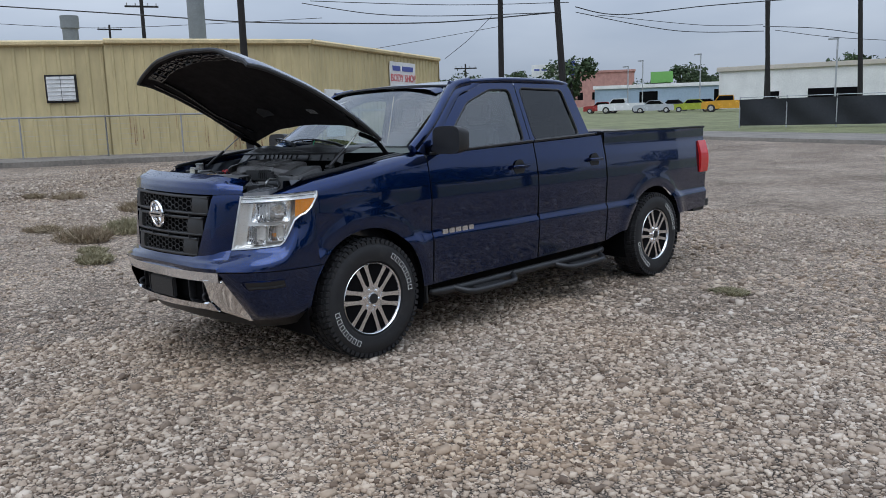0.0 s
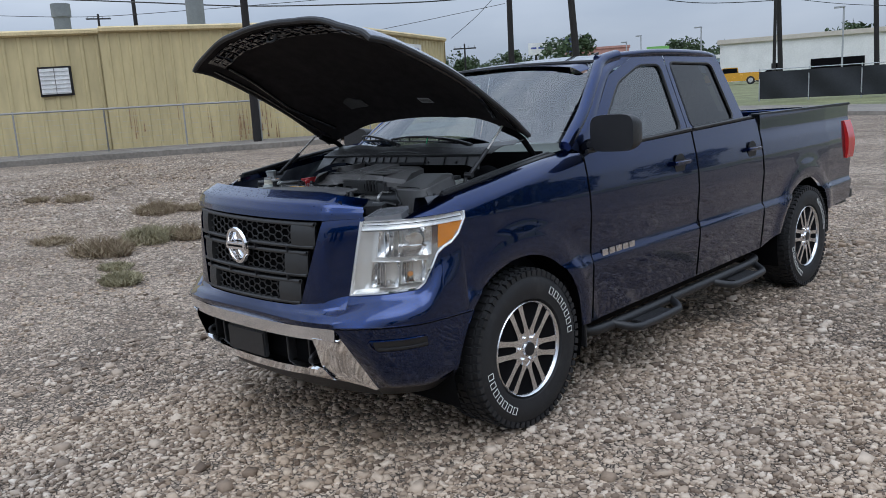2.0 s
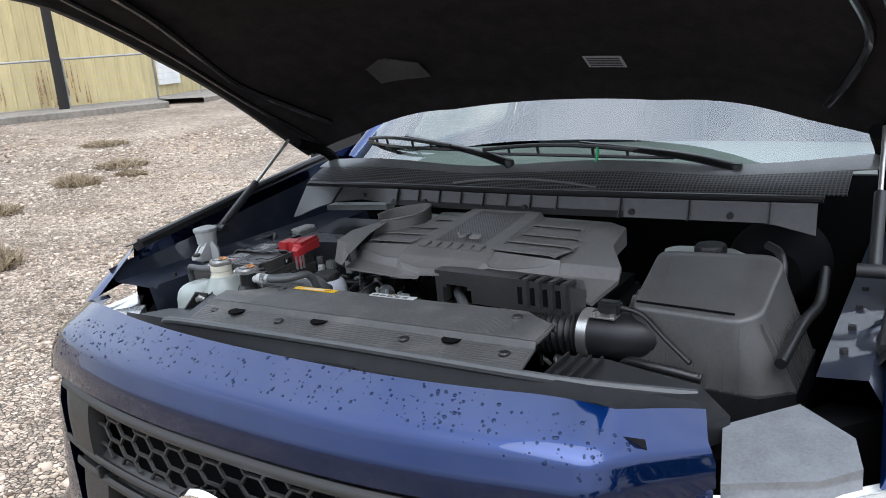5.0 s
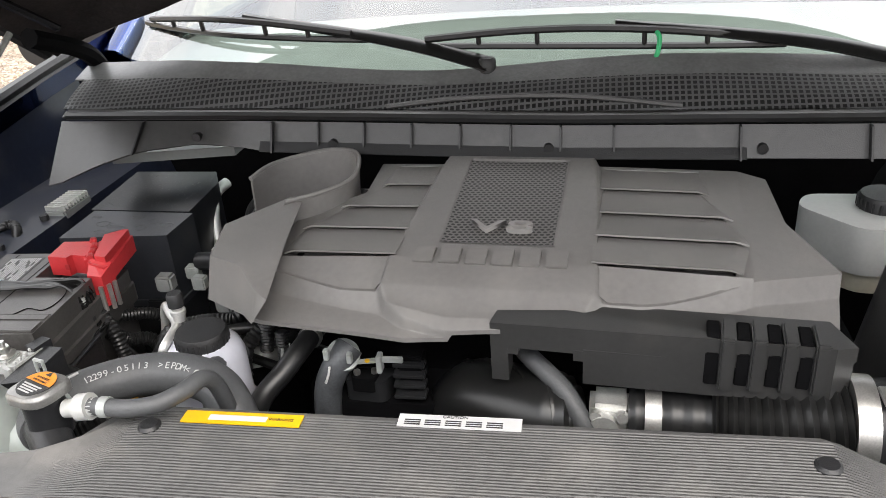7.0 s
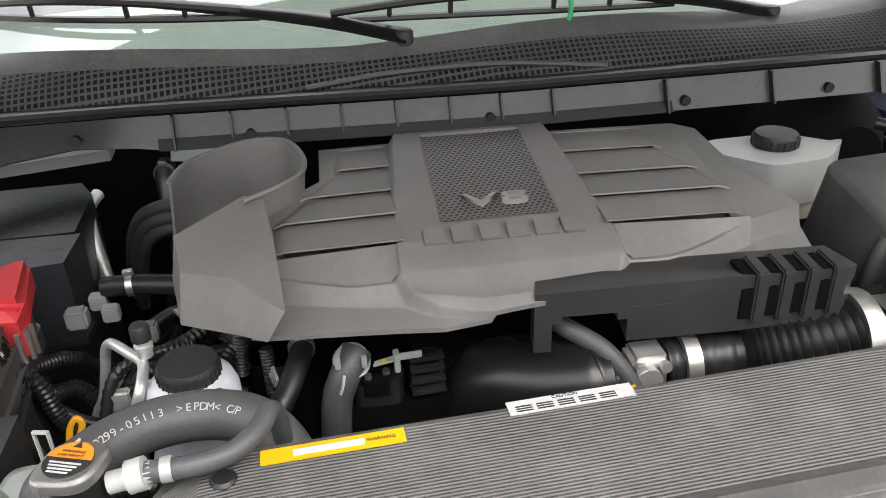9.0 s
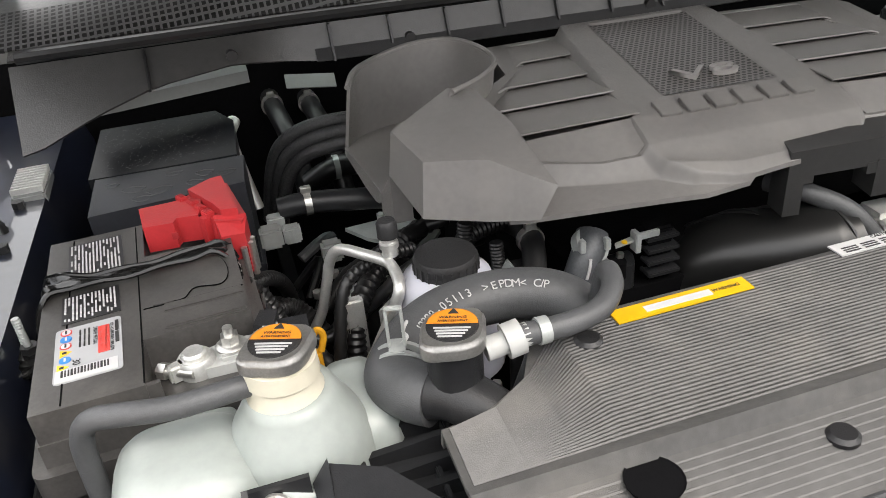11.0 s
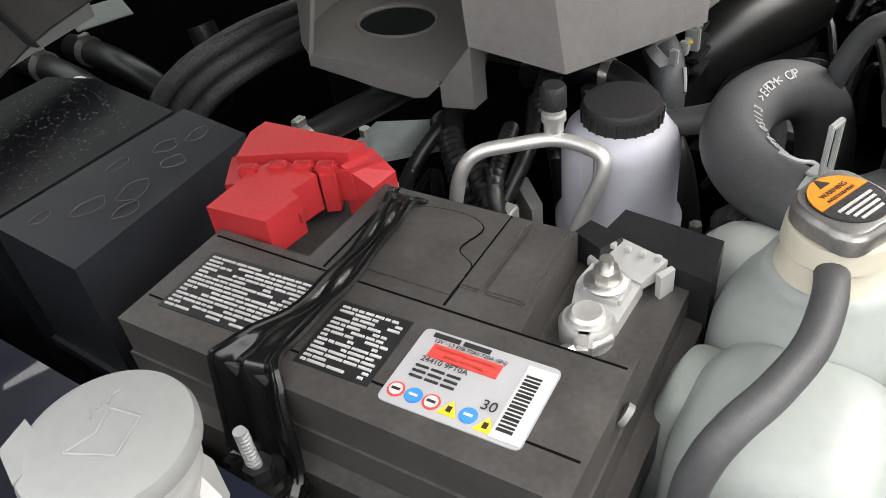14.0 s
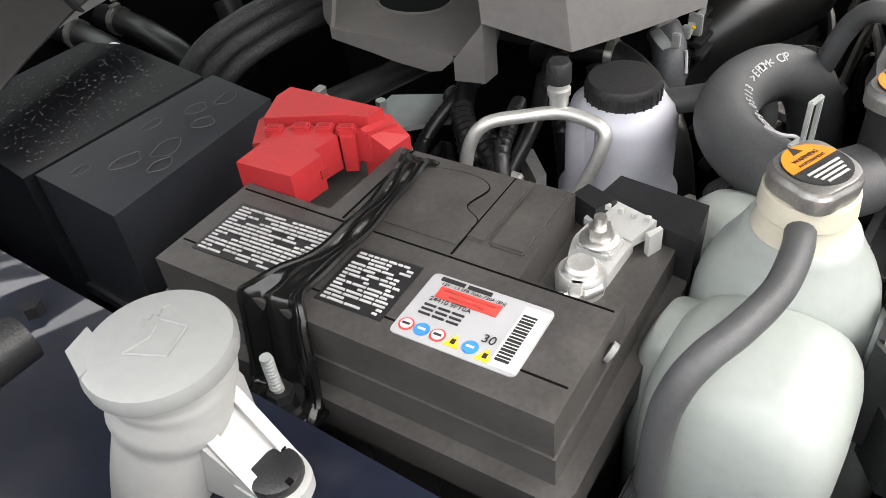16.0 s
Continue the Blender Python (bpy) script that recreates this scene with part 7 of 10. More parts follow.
# air filter box
PLACE[0] = AT_HOME
air = thing("air_filter_box", "large black air filter box with ribbed side", "air box")
ab = bmesh.new()
lo = [(0.405, -0.345), (0.655, -0.362), (0.705, -0.322), (0.705, -0.118), (0.668, -0.088), (0.395, -0.096)]
hi = [(0.424, -0.328, 1.240), (0.622, -0.342, 1.243), (0.658, -0.312, 1.250), (0.662, -0.138, 1.290), (0.640, -0.110, 1.297), (0.413, -0.118, 1.296)]
low_line, top_line = rounded(lo, 0.025, 5), rounded([(x, y) for x, y, z in hi], 0.025, 5)
top_at = lambda y: 1.243 + (y + 0.335) * 0.245
mid_x, mid_y = 0.535, -0.225
levels = [(t, 0.0, 0.0) for t in span(0, 0.9, 6)] + [(1.0, 0.012 * (1 - math.cos(a)), 0.012 * math.sin(a)) for a in span(0, math.pi / 2, 8)] + [(1.0, 0.05, 0.012)]
rings = []
for t, inset, rise in levels:
    ring = []
    for (xa, ya), (xb, yb) in zip(low_line, top_line):
        p = Vector((xa + (xb - xa) * t, ya + (yb - ya) * t, 0))
        to = Vector((mid_x, mid_y, 0)) - p
        p += to.normalized() * inset
        p.z = 1.11 + (top_at(yb) - 0.012 - 1.11) * t + rise
        ring.append(ab.verts.new(p))
    rings.append(ring)
for p, q in zip(rings, rings[1:]):
    for k in range(len(p)):
        ab.faces.new((p[k], p[(k + 1) % len(p)], q[(k + 1) % len(p)], q[k]))
ab.faces.new(rings[-1])
part("box_lid", ab, AIRMAT, air)
part("box_base", prism([(0.398, -0.352), (0.660, -0.369), (0.714, -0.325), (0.714, -0.112), (0.672, -0.080), (0.388, -0.090)], 0.90, 1.112, 0.008), BOXMAT, air)
for k in range(13):
    t = k / 12
    y = -0.318 + 0.186 * t
    part("side_rib", prism([(0.655, y - 0.0022), (0.712, y - 0.0022), (0.712, y + 0.0022), (0.655, y + 0.0022)], 1.11, 1.23, 0.001, 1, [top_at(y) - 0.014, 1.118, 1.118, top_at(y) - 0.014]), AIRMAT, air)
for k in range(8):
    x = 0.440 + k * 0.026
    yb = -0.329 - (x - 0.424) * 0.07
    part("front_rib", prism([(x - 0.002, yb + 0.004), (x + 0.002, yb + 0.004), (x + 0.002, yb - 0.021), (x - 0.002, yb - 0.021)], 1.11, 1.22, 0.001, 1, [1.226, 1.226, 1.118, 1.118]), AIRMAT, air)
part("lid_groove", tube([(0.432, -0.314, 1.2487), (0.612, -0.326, 1.2457)], 0.0022, 6, 1), VOID, air)
for x, y in ((0.418, -0.285), (0.416, -0.250)):
    part("lid_shoulder", tube([(x + 0.006, y, 1.246), (x - 0.004, y, 1.215), (x - 0.010, y, 1.15)], 0.010, 10, 4), AIRMAT, air)
# brake fluid tank
brk = thing("brake_fluid_tank", "translucent white brake fluid tank with black screw cap", "fluid tank")
part("tank", prism(rounded([(0.360, 0.070), (0.425, -0.010), (0.515, -0.005), (0.585, 0.060), (0.575, 0.110), (0.380, 0.112)], 0.02), 1.175, 1.243, 0.012, 3), WHITEPL, brk)
part("amber_base", prism(rounded([(0.375, 0.068), (0.430, -0.002), (0.510, 0.0), (0.575, 0.062), (0.565, 0.105), (0.385, 0.106)], 0.02), 1.145, 1.180, 0.004), CREAMPL, brk)
scap = part("screw_cap", lathe([(0.030, 1.240), (0.034, 1.244), (0.034, 1.258), (0.031, 1.263), (0.024, 1.2625), (0.0, 1.2610)], (0.471, 0.066, 0), 30), CLAD, brk)
for k in range(22):
    a = 2 * math.pi * k / 22
    part("knurl", cyl((0.471 + 0.034 * math.cos(a), 0.066 + 0.034 * math.sin(a), 1.244), (0.471 + 0.034 * math.cos(a), 0.066 + 0.034 * math.sin(a), 1.258), 0.0014, 6), CLAD, scap, "", False)
part("brake_booster", lathe([(0.0, -0.08), (0.06, -0.08), (0.10, -0.03), (0.11, 0.0), (0.105, 0.06), (0.05, 0.09)], (0.60, 0.14, 1.20), 32, "y"), VOID, truck)
part("booster_hose", tube([(0.60, 0.02, 1.28), (0.63, -0.01, 1.27), (0.64, -0.04, 1.23), (0.62, -0.08, 1.18)], 0.009, 10, 6), DARKHOSE, bay)

# radiator panel along the front
PLACE[0] = BAY
rp = thing("radiator_cover", "finely ribbed black plastic panel over the radiator", "panel")
rear_line = lambda x: lerp(x, [-0.43, -0.40, -0.36, -0.345, -0.30, -0.05, 0.272, 0.300, 0.345], [-0.548, -0.545, -0.520, -0.483, -0.474, -0.476, -0.476, -0.500, -0.525])
def panel_fn(x, t):
    yr = rear_line(x)
    y = lerp(t, [0, 0.04, 0.70, 0.74, 0.80, 1], [yr, yr - 0.004, -0.598, -0.606, -0.612, -0.668])
    z = lerp(t, [0, 0.04, 0.70, 0.74, 0.80, 1], [1.250, 1.265, 1.260, 1.263, 1.252, 1.236])
    return Vector((x, y, z))
part("panel", sheet(panel_fn, span(-0.43, 0.345, 60), [0, 0.04, 0.2, 0.35, 0.5, 0.6, 0.70, 0.74, 0.80, 0.9, 1.0], 0.004), PANELMAT, rp)
for k in range(34):
    t = 0.07 + k * 0.0186
    if t < 0.70:
        part("rib", tube([panel_fn(x, t) + Vector((0, 0, 0.0003)) for x in span(-0.425, 0.34, 24)], 0.0009, 4, 1), PANELMAT, rp, "", False)
for k in range(9):
    part("rib", tube([panel_fn(x, 0.82 + k * 0.02) + Vector((0, 0, 0.0003)) for x in span(-0.425, 0.34, 16)], 0.0009, 4, 1), PANELMAT, rp, "", False)
for x, y in ((-0.307, -0.506), (0.264, -0.512), (-0.20, -0.632), (-0.392, -0.622), (0.10, -0.632), (0.30, -0.632)):
    z = 1.264 if y > -0.6 else 1.247
    part("push_clip", lathe([(0.0105, z - 0.002), (0.0105, z + 0.001), (0.008, z + 0.0035), (0.0, z + 0.0035)], (x, y, 0), 18), CLAD, rp)
for x, y in ((-0.108, -0.617), (-0.325, -0.625), (0.19, -0.617)):
    part("access_hole", lathe([(0.017, 1.2545), (0.018, 1.2555), (0.017, 1.2525), (0.0, 1.2505)], (x, y, -0.002), 22), VOID, rp)
part("seal_strip", tube([(-0.50, -0.672, 1.225), (-0.43, -0.676, 1.236), (0.0, -0.680, 1.240), (0.345, -0.676, 1.236), (0.46, -0.65, 1.225), (0.60, -0.60, 1.21)], 0.008, 8, 6), HOSEMAT, rp)
part("front_apron", sheet(lambda u, t: Vector((u * lerp(t, [0, 1], [0.62, 0.60]), -0.675 - 0.19 * t + 0.03 * u * u * t, lerp(t, [0, 0.08, 0.9, 1], [1.236, 1.205, 1.200, 1.255]))), span(-1, 1, 24), [0, 0.08, 0.4, 0.9, 1]), BOXMAT, rp)
for x in (-0.28, 0.28):
    part("apron_rib", box(x - 0.16, x + 0.16, -0.755, -0.745, 1.20, 1.216, 0.003), BOXMAT, rp)
part("latch_block", box(-0.05, 0.05, -0.80, -0.70, 1.19, 1.215, 0.006), BOXMAT, rp)
part("latch_bar", tube([(-0.06, -0.79, 1.222), (0.06, -0.79, 1.222)], 0.004, 8, 1), STEEL, rp)
for s in (1, -1):
    flip = (lambda b: b) if s == 1 else mirror
    part("side_tray", flip(prism([(0.36, -0.535), (0.44, -0.53), (0.60, -0.58), (0.66, -0.66), (0.62, -0.72), (0.36, -0.66)], 1.18, 1.215, 0.006)), BOXMAT, rp)
    for k in range(4):
        part("tray_rib", flip(box(0.37 + k * 0.02, 0.374 + k * 0.02, -0.64, -0.54, 1.21, 1.225, 0.001)), BOXMAT, rp)
lb = part("yellow_label", box(-0.280, -0.168, -0.500, -0.484, 1.2655, 1.2668, 0.0), YELLAB, rp, "yellow warning label")
part("label_patch", box(-0.255, -0.20, -0.496, -0.489, 1.2667, 1.2672, 0), LABELW, lb)
lb2 = part("white_label", box(-0.082, 0.026, -0.491, -0.475, 1.2655, 1.2668, 0.0), LABELW, rp, "white caution label")
lettering("caution_word", "CAUTION", 0.005, pose(-0.032, -0.4775, 1.2670), INKK, lb2, 0.0002)
for k in range(3):
    for j in range(5):
        part("writing_bar", box(-0.076 + j * 0.018, -0.062 + j * 0.018, -0.4835 - k * 0.0028, -0.4822 - k * 0.0028, 1.2667, 1.2672, 0), INKK, lb2)
lettering("label_word", "WARNING", 0.0048, pose(-0.187, -0.492, 1.2670), INKK, lb, 0.0002)

# cowl at the foot of the windscreen
PLACE[0] = AT_HOME
cw = thing("cowl_panel", "black plastic cowl with pierced grille below the windscreen", "cowl")
lip_y = lambda x: lerp(x, [-0.78, -0.45, 0.04, 0.45, 0.70], [0.120, 0.105, 0.060, 0.050, 0.045])
def cowl_face(x, t):
    low = lerp(x, [-0.78, -0.748, -0.68, -0.61, -0.52, -0.42, 0.60, 0.70], [1.282, 1.288, 1.314, 1.333, 1.340, 1.325, 1.325, 1.300])
    return Vector((x, lip_y(x) - lerp(t, [0, 1], [0.0, lerp(x, [-0.75, -0.62, -0.45], [0.075, 0.05, 0.018])]), 1.366 + (low - 1.366) * t))
part("cowl_face", sheet(cowl_face, span(-0.77, 0.69, 60), span(0, 1, 6), 0.003), COWLMAT, cw)
# ribs darker than the face: their shaded sides put into the colour
for x, big in [(-0.62, 1), (-0.40, 1), (0.273, 1), (0.432, 1), (0.600, 1)] + [(-0.325 + 0.0725 * k, 0) for k in range(7)]:
    p = cowl_face(x, 0.0)
    q = cowl_face(x, 1.0 if big else 0.75)
    rib = sheet(lambda d, t: p.lerp(q, t) + Vector((0, -d, 0)), [-0.002, 0.011 if big else 0.008], [0.0, 0.5, 1.0], 0.0028)
    part("cowl_rib", rib, CLAD, cw)
# darker strip over the lower face: shading of its bend, as colour
part("face_fold", sheet(lambda x, t: cowl_face(x, 0.66 + 0.32 * t) + Vector((0, -0.0025 - 0.005 * t, 0)), span(-0.42, 0.28, 30), [0, 0.15, 1], 0.002), CLAD, cw)
part("bonnet_seal", tube([Vector((x, lip_y(x) + 0.004, 1.374)) for x in span(-0.76, 0.70, 40)], 0.0075, 8, 1), DARKHOSE, cw)
part("cowl_lip", sheet(lambda x, t: Vector((x, lip_y(x) + 0.004 + 0.022 * t, 1.372 + 0.006 * t)), span(-0.77, 0.70, 40), [0, 1], 0.003), COWLMAT, cw)
def cowl_top(x, t):
    back = lerp(x, [-0.80, -0.5, -0.15, 0.2, 0.5, 0.80], [0.255, 0.185, 0.150, 0.150, 0.165, 0.225])
    wob = 0.006 * math.sin(x * 9)
    return Vector((x, lip_y(x) + 0.026 + (back - lip_y(x) - 0.026) * t, 1.379 + (0.042 + wob) * t ** 0.8))
part("cowl_grille", sheet(cowl_top, span(-0.78, 0.74, 60), span(0, 0.72, 6), 0.003), COWLGRID, cw)
part("cowl_shelf", sheet(cowl_top, span(-0.80, 0.80, 60), span(0.72, 1.25, 4), 0.003), SHELFGREY, cw)
part("cowl_arch", tube([(-0.22, 0.106, 1.384), (-0.10, 0.105, 1.395), (0.05, 0.097, 1.397), (0.20, 0.085, 1.384)], 0.004, 6, 6), COWLMAT, cw)
for x in (-0.52, -0.30, 0.02, 0.30, 0.52):
    part("face_clip", cyl(cowl_face(x, 0.7) + Vector((0, -0.006, 0)), cowl_face(x, 0.7) + Vector((0, 0.004, 0)), 0.007, 10), CLAD, cw)
# wipers
def on_screen(u, v, out=0.012):
    return screen_fn(u, v) + Vector((0, -0.5 * out, 0.87 * out))
for nm, piv, tip, b0, b1 in (("wiper", (-0.075, 0.163, 1.427), (-0.60, 0.13), (-0.93, 0.105), (-0.32, 0.080)), ("wiper", (0.502, 0.176, 1.415), (0.13, 0.088), (-0.235, 0.062), (0.41, 0.036))):
    w = thing("windscreen_wiper", "black windscreen wiper lying on a wet windscreen", "wiper", "wipers")
    mid = on_screen(tip[0], tip[1] - 0.012, 0.022)
    spine = spline([Vector(piv), Vector(piv).lerp(mid, 0.35) + Vector((0, 0, 0.008)), mid], 8)
    part("wiper_arm", sheet(lambda i, w: spine[i] + Vector((0, 0.87, 0.5)) * w * lerp(i / (len(spine) - 1), [0, 0.5, 1], [0.0140, 0.0110, 0.005]) + Vector((0, -0.5, 0.87)) * 0.003 * (1 - w * w), list(range(len(spine))), [-1, -0.8, 0, 0.8, 1], -0.005), GLOSSRUBBER, w)
    part("pivot_cap", lathe([(0.013, -0.010), (0.013, 0.008), (0.010, 0.012), (0.0, 0.012)], Vector(piv), 18), BLACK, w)
    part("blade_rubber", tube([on_screen(lerp(t, [0, 1], [b0[0], b1[0]]), lerp(t, [0, 1], [b0[1], b1[1]]), 0.006) for t in span(0, 1, 14)], 0.005, 6, 1), DARKHOSE, w)
    part("blade_frame", tube([on_screen(lerp(t, [0, 1], [b0[0], b1[0]]), lerp(t, [0, 1], [b0[1], b1[1]]) + 0.004, 0.012 + 0.024 * math.sin(t * math.pi)) for t in span(0.05, 0.95, 14)], 0.0055, 6, 1), BLACK, w)
    for t in (0.2, 0.36, 0.64, 0.8):
        p = on_screen(lerp(t, [0, 1], [b0[0], b1[0]]), lerp(t, [0, 1], [b0[1], b1[1]]), 0.006)
        part("claw", cyl(p, p + Vector((0, -0.006, 0.024)), 0.004, 6), BLACK, w)
tg = thing("green_tag", "small green tie tag on a wiper arm", "tag")
part("tag", tube([(0.165, 0.165, 1.425), (0.170, 0.163, 1.440), (0.172, 0.168, 1.458), (0.168, 0.175, 1.466)], 0.0035, 8, 4), GREENTAG, tg)

# battery
BAT = pose(-0.6385, -0.2555, 0, 0, 0, 3.0)
DECK = 1.249
bat = thing("battery", "black car battery with white and black labels and red terminal cover", "battery")
part("case", prism([(-0.084, -0.132), (0.084, -0.132), (0.084, 0.132), (-0.084, 0.132)], 1.02, 1.200, 0.006), BATTMAT, bat, "", True, BAT)
part("lid_lip", prism(rounded([(-0.0985, -0.148), (0.093, -0.148), (0.092, 0.142), (-0.0985, 0.142)], 0.012, 3), 1.176, 1.201, 0.004, 2, None), BATTMAT, bat, "", True, BAT)
part("lid_skirt", prism([(-0.0880, -0.1375), (0.0875, -0.1375), (0.0870, 0.1360), (-0.0880, 0.1360)], 1.196, 1.222, 0.004, 3), BATTMAT, bat, "", True, BAT)
part("lid", prism([(-0.0865, -0.1360), (-0.006, -0.1360), (-0.006, -0.0760), (0.0800, -0.0720), (0.0800, 0.0620), (0.000, 0.0640), (0.000, 0.1340), (-0.0865, 0.1340)], 1.215, DECK, 0.0045, 3), BATTMAT, bat, "", True, BAT)
part("terminal_wall", prism([(-0.012, -0.1355), (0.004, -0.1355), (0.004, -0.1310), (-0.012, -0.1310)], 1.218, 1.2475, 0.0015), BATTMAT, bat, "", True, BAT)
for y0, y1, z in ((-0.0700, -0.0465, 1.2515), (-0.0440, -0.0310, 1.2508)):
    part("lid_step", box(0.012, 0.0785, y0, y1, 1.240, z, 0.0012), BATTMAT, bat, "", True, BAT)
for y in (-0.0305, 0.0500):
    part("lid_seam", box(-0.004, 0.079, y - 0.0007, y + 0.0007, DECK - 0.001, DECK + 0.0005, 0), VOID, bat, "", False, BAT)
plug_line = spline([(0.020, -0.0300, 0), (0.030, -0.0290, 0), (0.040, -0.016, 0), (0.062, -0.020, 0), (0.070, 0.000, 0), (0.064, 0.030, 0), (0.040, 0.036, 0), (0.020, 0.048, 0)], 5)
part("plug_cover", prism([(p.x, p.y) for p in plug_line] + [(0.004, 0.048), (0.004, -0.0295)], DECK - 0.002, DECK + 0.0012, 0.0006, 1), BATTMAT, bat, "", True, BAT)
part("plug_joint", tube([Vector((p.x, p.y, DECK + 0.0006)) for p in plug_line], 0.0007, 5, 1), VOID, bat, "", False, BAT)
part("lid_line", box(-0.0652, -0.0640, -0.1330, 0.1310, DECK - 0.001, DECK + 0.0004, 0), VOID, bat, "", False, BAT)
part("lid_line", box(-0.0072, -0.0060, -0.1330, 0.1310, DECK - 0.001, DECK + 0.0004, 0), VOID, bat, "", False, BAT)
part("grey_dot", cyl((-0.022, -0.1365, 1.236), (-0.022, -0.1395, 1.2345), 0.0062, 16), GREYCAP, bat, "", True, BAT)
for k in range(5):
    part("case_rib", box(-0.0850, -0.0825, -0.11 + k * 0.05, -0.098 + k * 0.05, 1.04, 1.172, 0.001), BATTMAT, bat, "", True, BAT)
tray = thing("battery_tray", "black plastic battery tray with felt splash wall", "tray")
part("tray_base", prism([(-0.112, -0.175), (0.100, -0.172), (0.098, 0.160), (-0.112, 0.160)], 0.90, 1.03, 0.01), BOXMAT, tray, "", True, BAT)
wall_line = spline([(-0.106, 0.150, 0), (-0.108, -0.060, 0), (-0.107, -0.145, 0), (-0.094, -0.164, 0), (0.0, -0.168, 0), (0.080, -0.166, 0), (0.099, -0.150, 0), (0.100, -0.06, 0), (0.098, 0.02, 0)], 6)
part("splash_wall", sheet(lambda i, v: Vector((wall_line[i].x, wall_line[i].y, 1.02 + (lerp(i / (len(wall_line) - 1), [0, 0.35, 0.5, 0.75, 1], [1.150, 1.172, 1.182, 1.188, 1.19]) - 1.02) * v)), list(range(len(wall_line))), span(0, 1, 5), 0.004), LINER, tray, "black felt wall", True, BAT)
part("wall_edge", tube([Vector((p.x, p.y, lerp(i / (len(wall_line) - 1), [0, 0.35, 0.5, 0.75, 1], [1.150, 1.172, 1.182, 1.188, 1.19]))) for i, p in enumerate(wall_line)], 0.003, 6, 1), BOXMAT, tray, "", True, BAT)


def flat(name, cx, cy, w, h, material, parent, m, lift, z=1.2418):
    return part(name, box(cx - w / 2, cx + w / 2, cy - h / 2, cy + h / 2, z - 0.0003 + lift, z + 0.0004 + lift, 0), material, parent, "", False, m)


def label_frame(cx, cy, yaw):
    return Matrix.Translation((cx, cy, 0)) @ Matrix.Rotation(radians(-90 + yaw), 4, "Z")


PLACE[0] = Matrix.Translation((0, 0, DECK - 1.2412))
# white label: its reading direction runs towards the nose
LW = label_frame(-0.6815, -0.3270, 4.0) @ Matrix.Diagonal((1.03, 1.03, 1, 1))
wl_ob = part("white_battery_label", prism(rounded([(-0.0365, -0.0245), (0.0365, -0.0245), (0.0365, 0.0245), (-0.0365, 0.0245)], 0.004), 1.2412, 1.2420, 0), LABELG, bat, "silver battery label with red band and warning signs", False, LW)
flat("barcode_field", 0.0285, -0.001, 0.015, 0.044, LABELW, wl_ob, LW, 0.0006)
for k in range(15):
    flat("barcode_bar", 0.0265, -0.018 + k * 0.0023, 0.0078, 0.0011 if k % 3 else 0.0016, INKK, wl_ob, LW, 0.0010)
flat("red_band", -0.0085, 0.0115, 0.037, 0.0085, INKR, wl_ob, LW, 0.0006)
for j in range(2):
    flat("maker_bar", -0.0230 + j * 0.0165, 0.0212, 0.0145, 0.0026, INKK, wl_ob, LW, 0.0006)
T3 = lambda x, y: LW @ pose(x, y, 1.2427)
lettering("rating", "12V - L3 EFB 70Ah 720A (EN)", 0.0032, T3(-0.0085, 0.0176), INKK, wl_ob, 0.0001)
lettering("band_word", "Enhanced Flooded Battery", 0.0030, T3(-0.0085, 0.0133), LABELG, wl_ob, 0.0001)
lettering("band_word", "special technology", 0.0030, T3(-0.0085, 0.0097), LABELG, wl_ob, 0.0001)
lettering("part_number", "24410 9FT0A", 0.0046, T3(-0.0160, 0.0050), INKK, wl_ob, 0.0001)
lettering("batch", "30", 0.0080, T3(0.0145, -0.0085), INKK, wl_ob, 0.0001)
for k in range(3):
    for j in range(3):
        flat("writing_bar", -0.0255 + j * 0.0085, 0.0005 - k * 0.0033, 0.0070, 0.0012, INKK, wl_ob, LW, 0.0006)
for k, (ring, fill) in enumerate(((INKR, LABELW), (INKB, INKB), (INKR, LABELW), (INKY, None), (INKB, INKB), (INKY, None))):
    x = -0.0300 + k * 0.0095
    y = -0.0165 if k < 5 else -0.0180
    if fill is not None:
        sg_ = part("warning_sign", cyl((x, y, 1.2417), (x, y, 1.2425), 0.0044, 20), ring, wl_ob, "", False, LW)
        part("sign_face", cyl((x, y, 1.2422), (x, y, 1.2428), 0.0034 if fill is LABELW else 0.0040, 20), fill, sg_, "", False, LW)
        part("sign_figure", box(x - 0.0022, x + 0.0022, y - 0.0007, y + 0.0007, 1.2426, 1.2431, 0), INKK if fill is LABELW else LABELW, sg_, "", False, LW)
    else:
        part("warning_sign", prism([(x - 0.0048, y - 0.0040), (x + 0.0048, y - 0.0040), (x, y + 0.0046)], 1.2417, 1.2425, 0), INKY, wl_ob, "", False, LW)
        part("sign_figure", box(x - 0.0012, x + 0.0012, y - 0.0022, y + 0.0010, 1.2424, 1.2429, 0), INKK, wl_ob, "", False, LW)
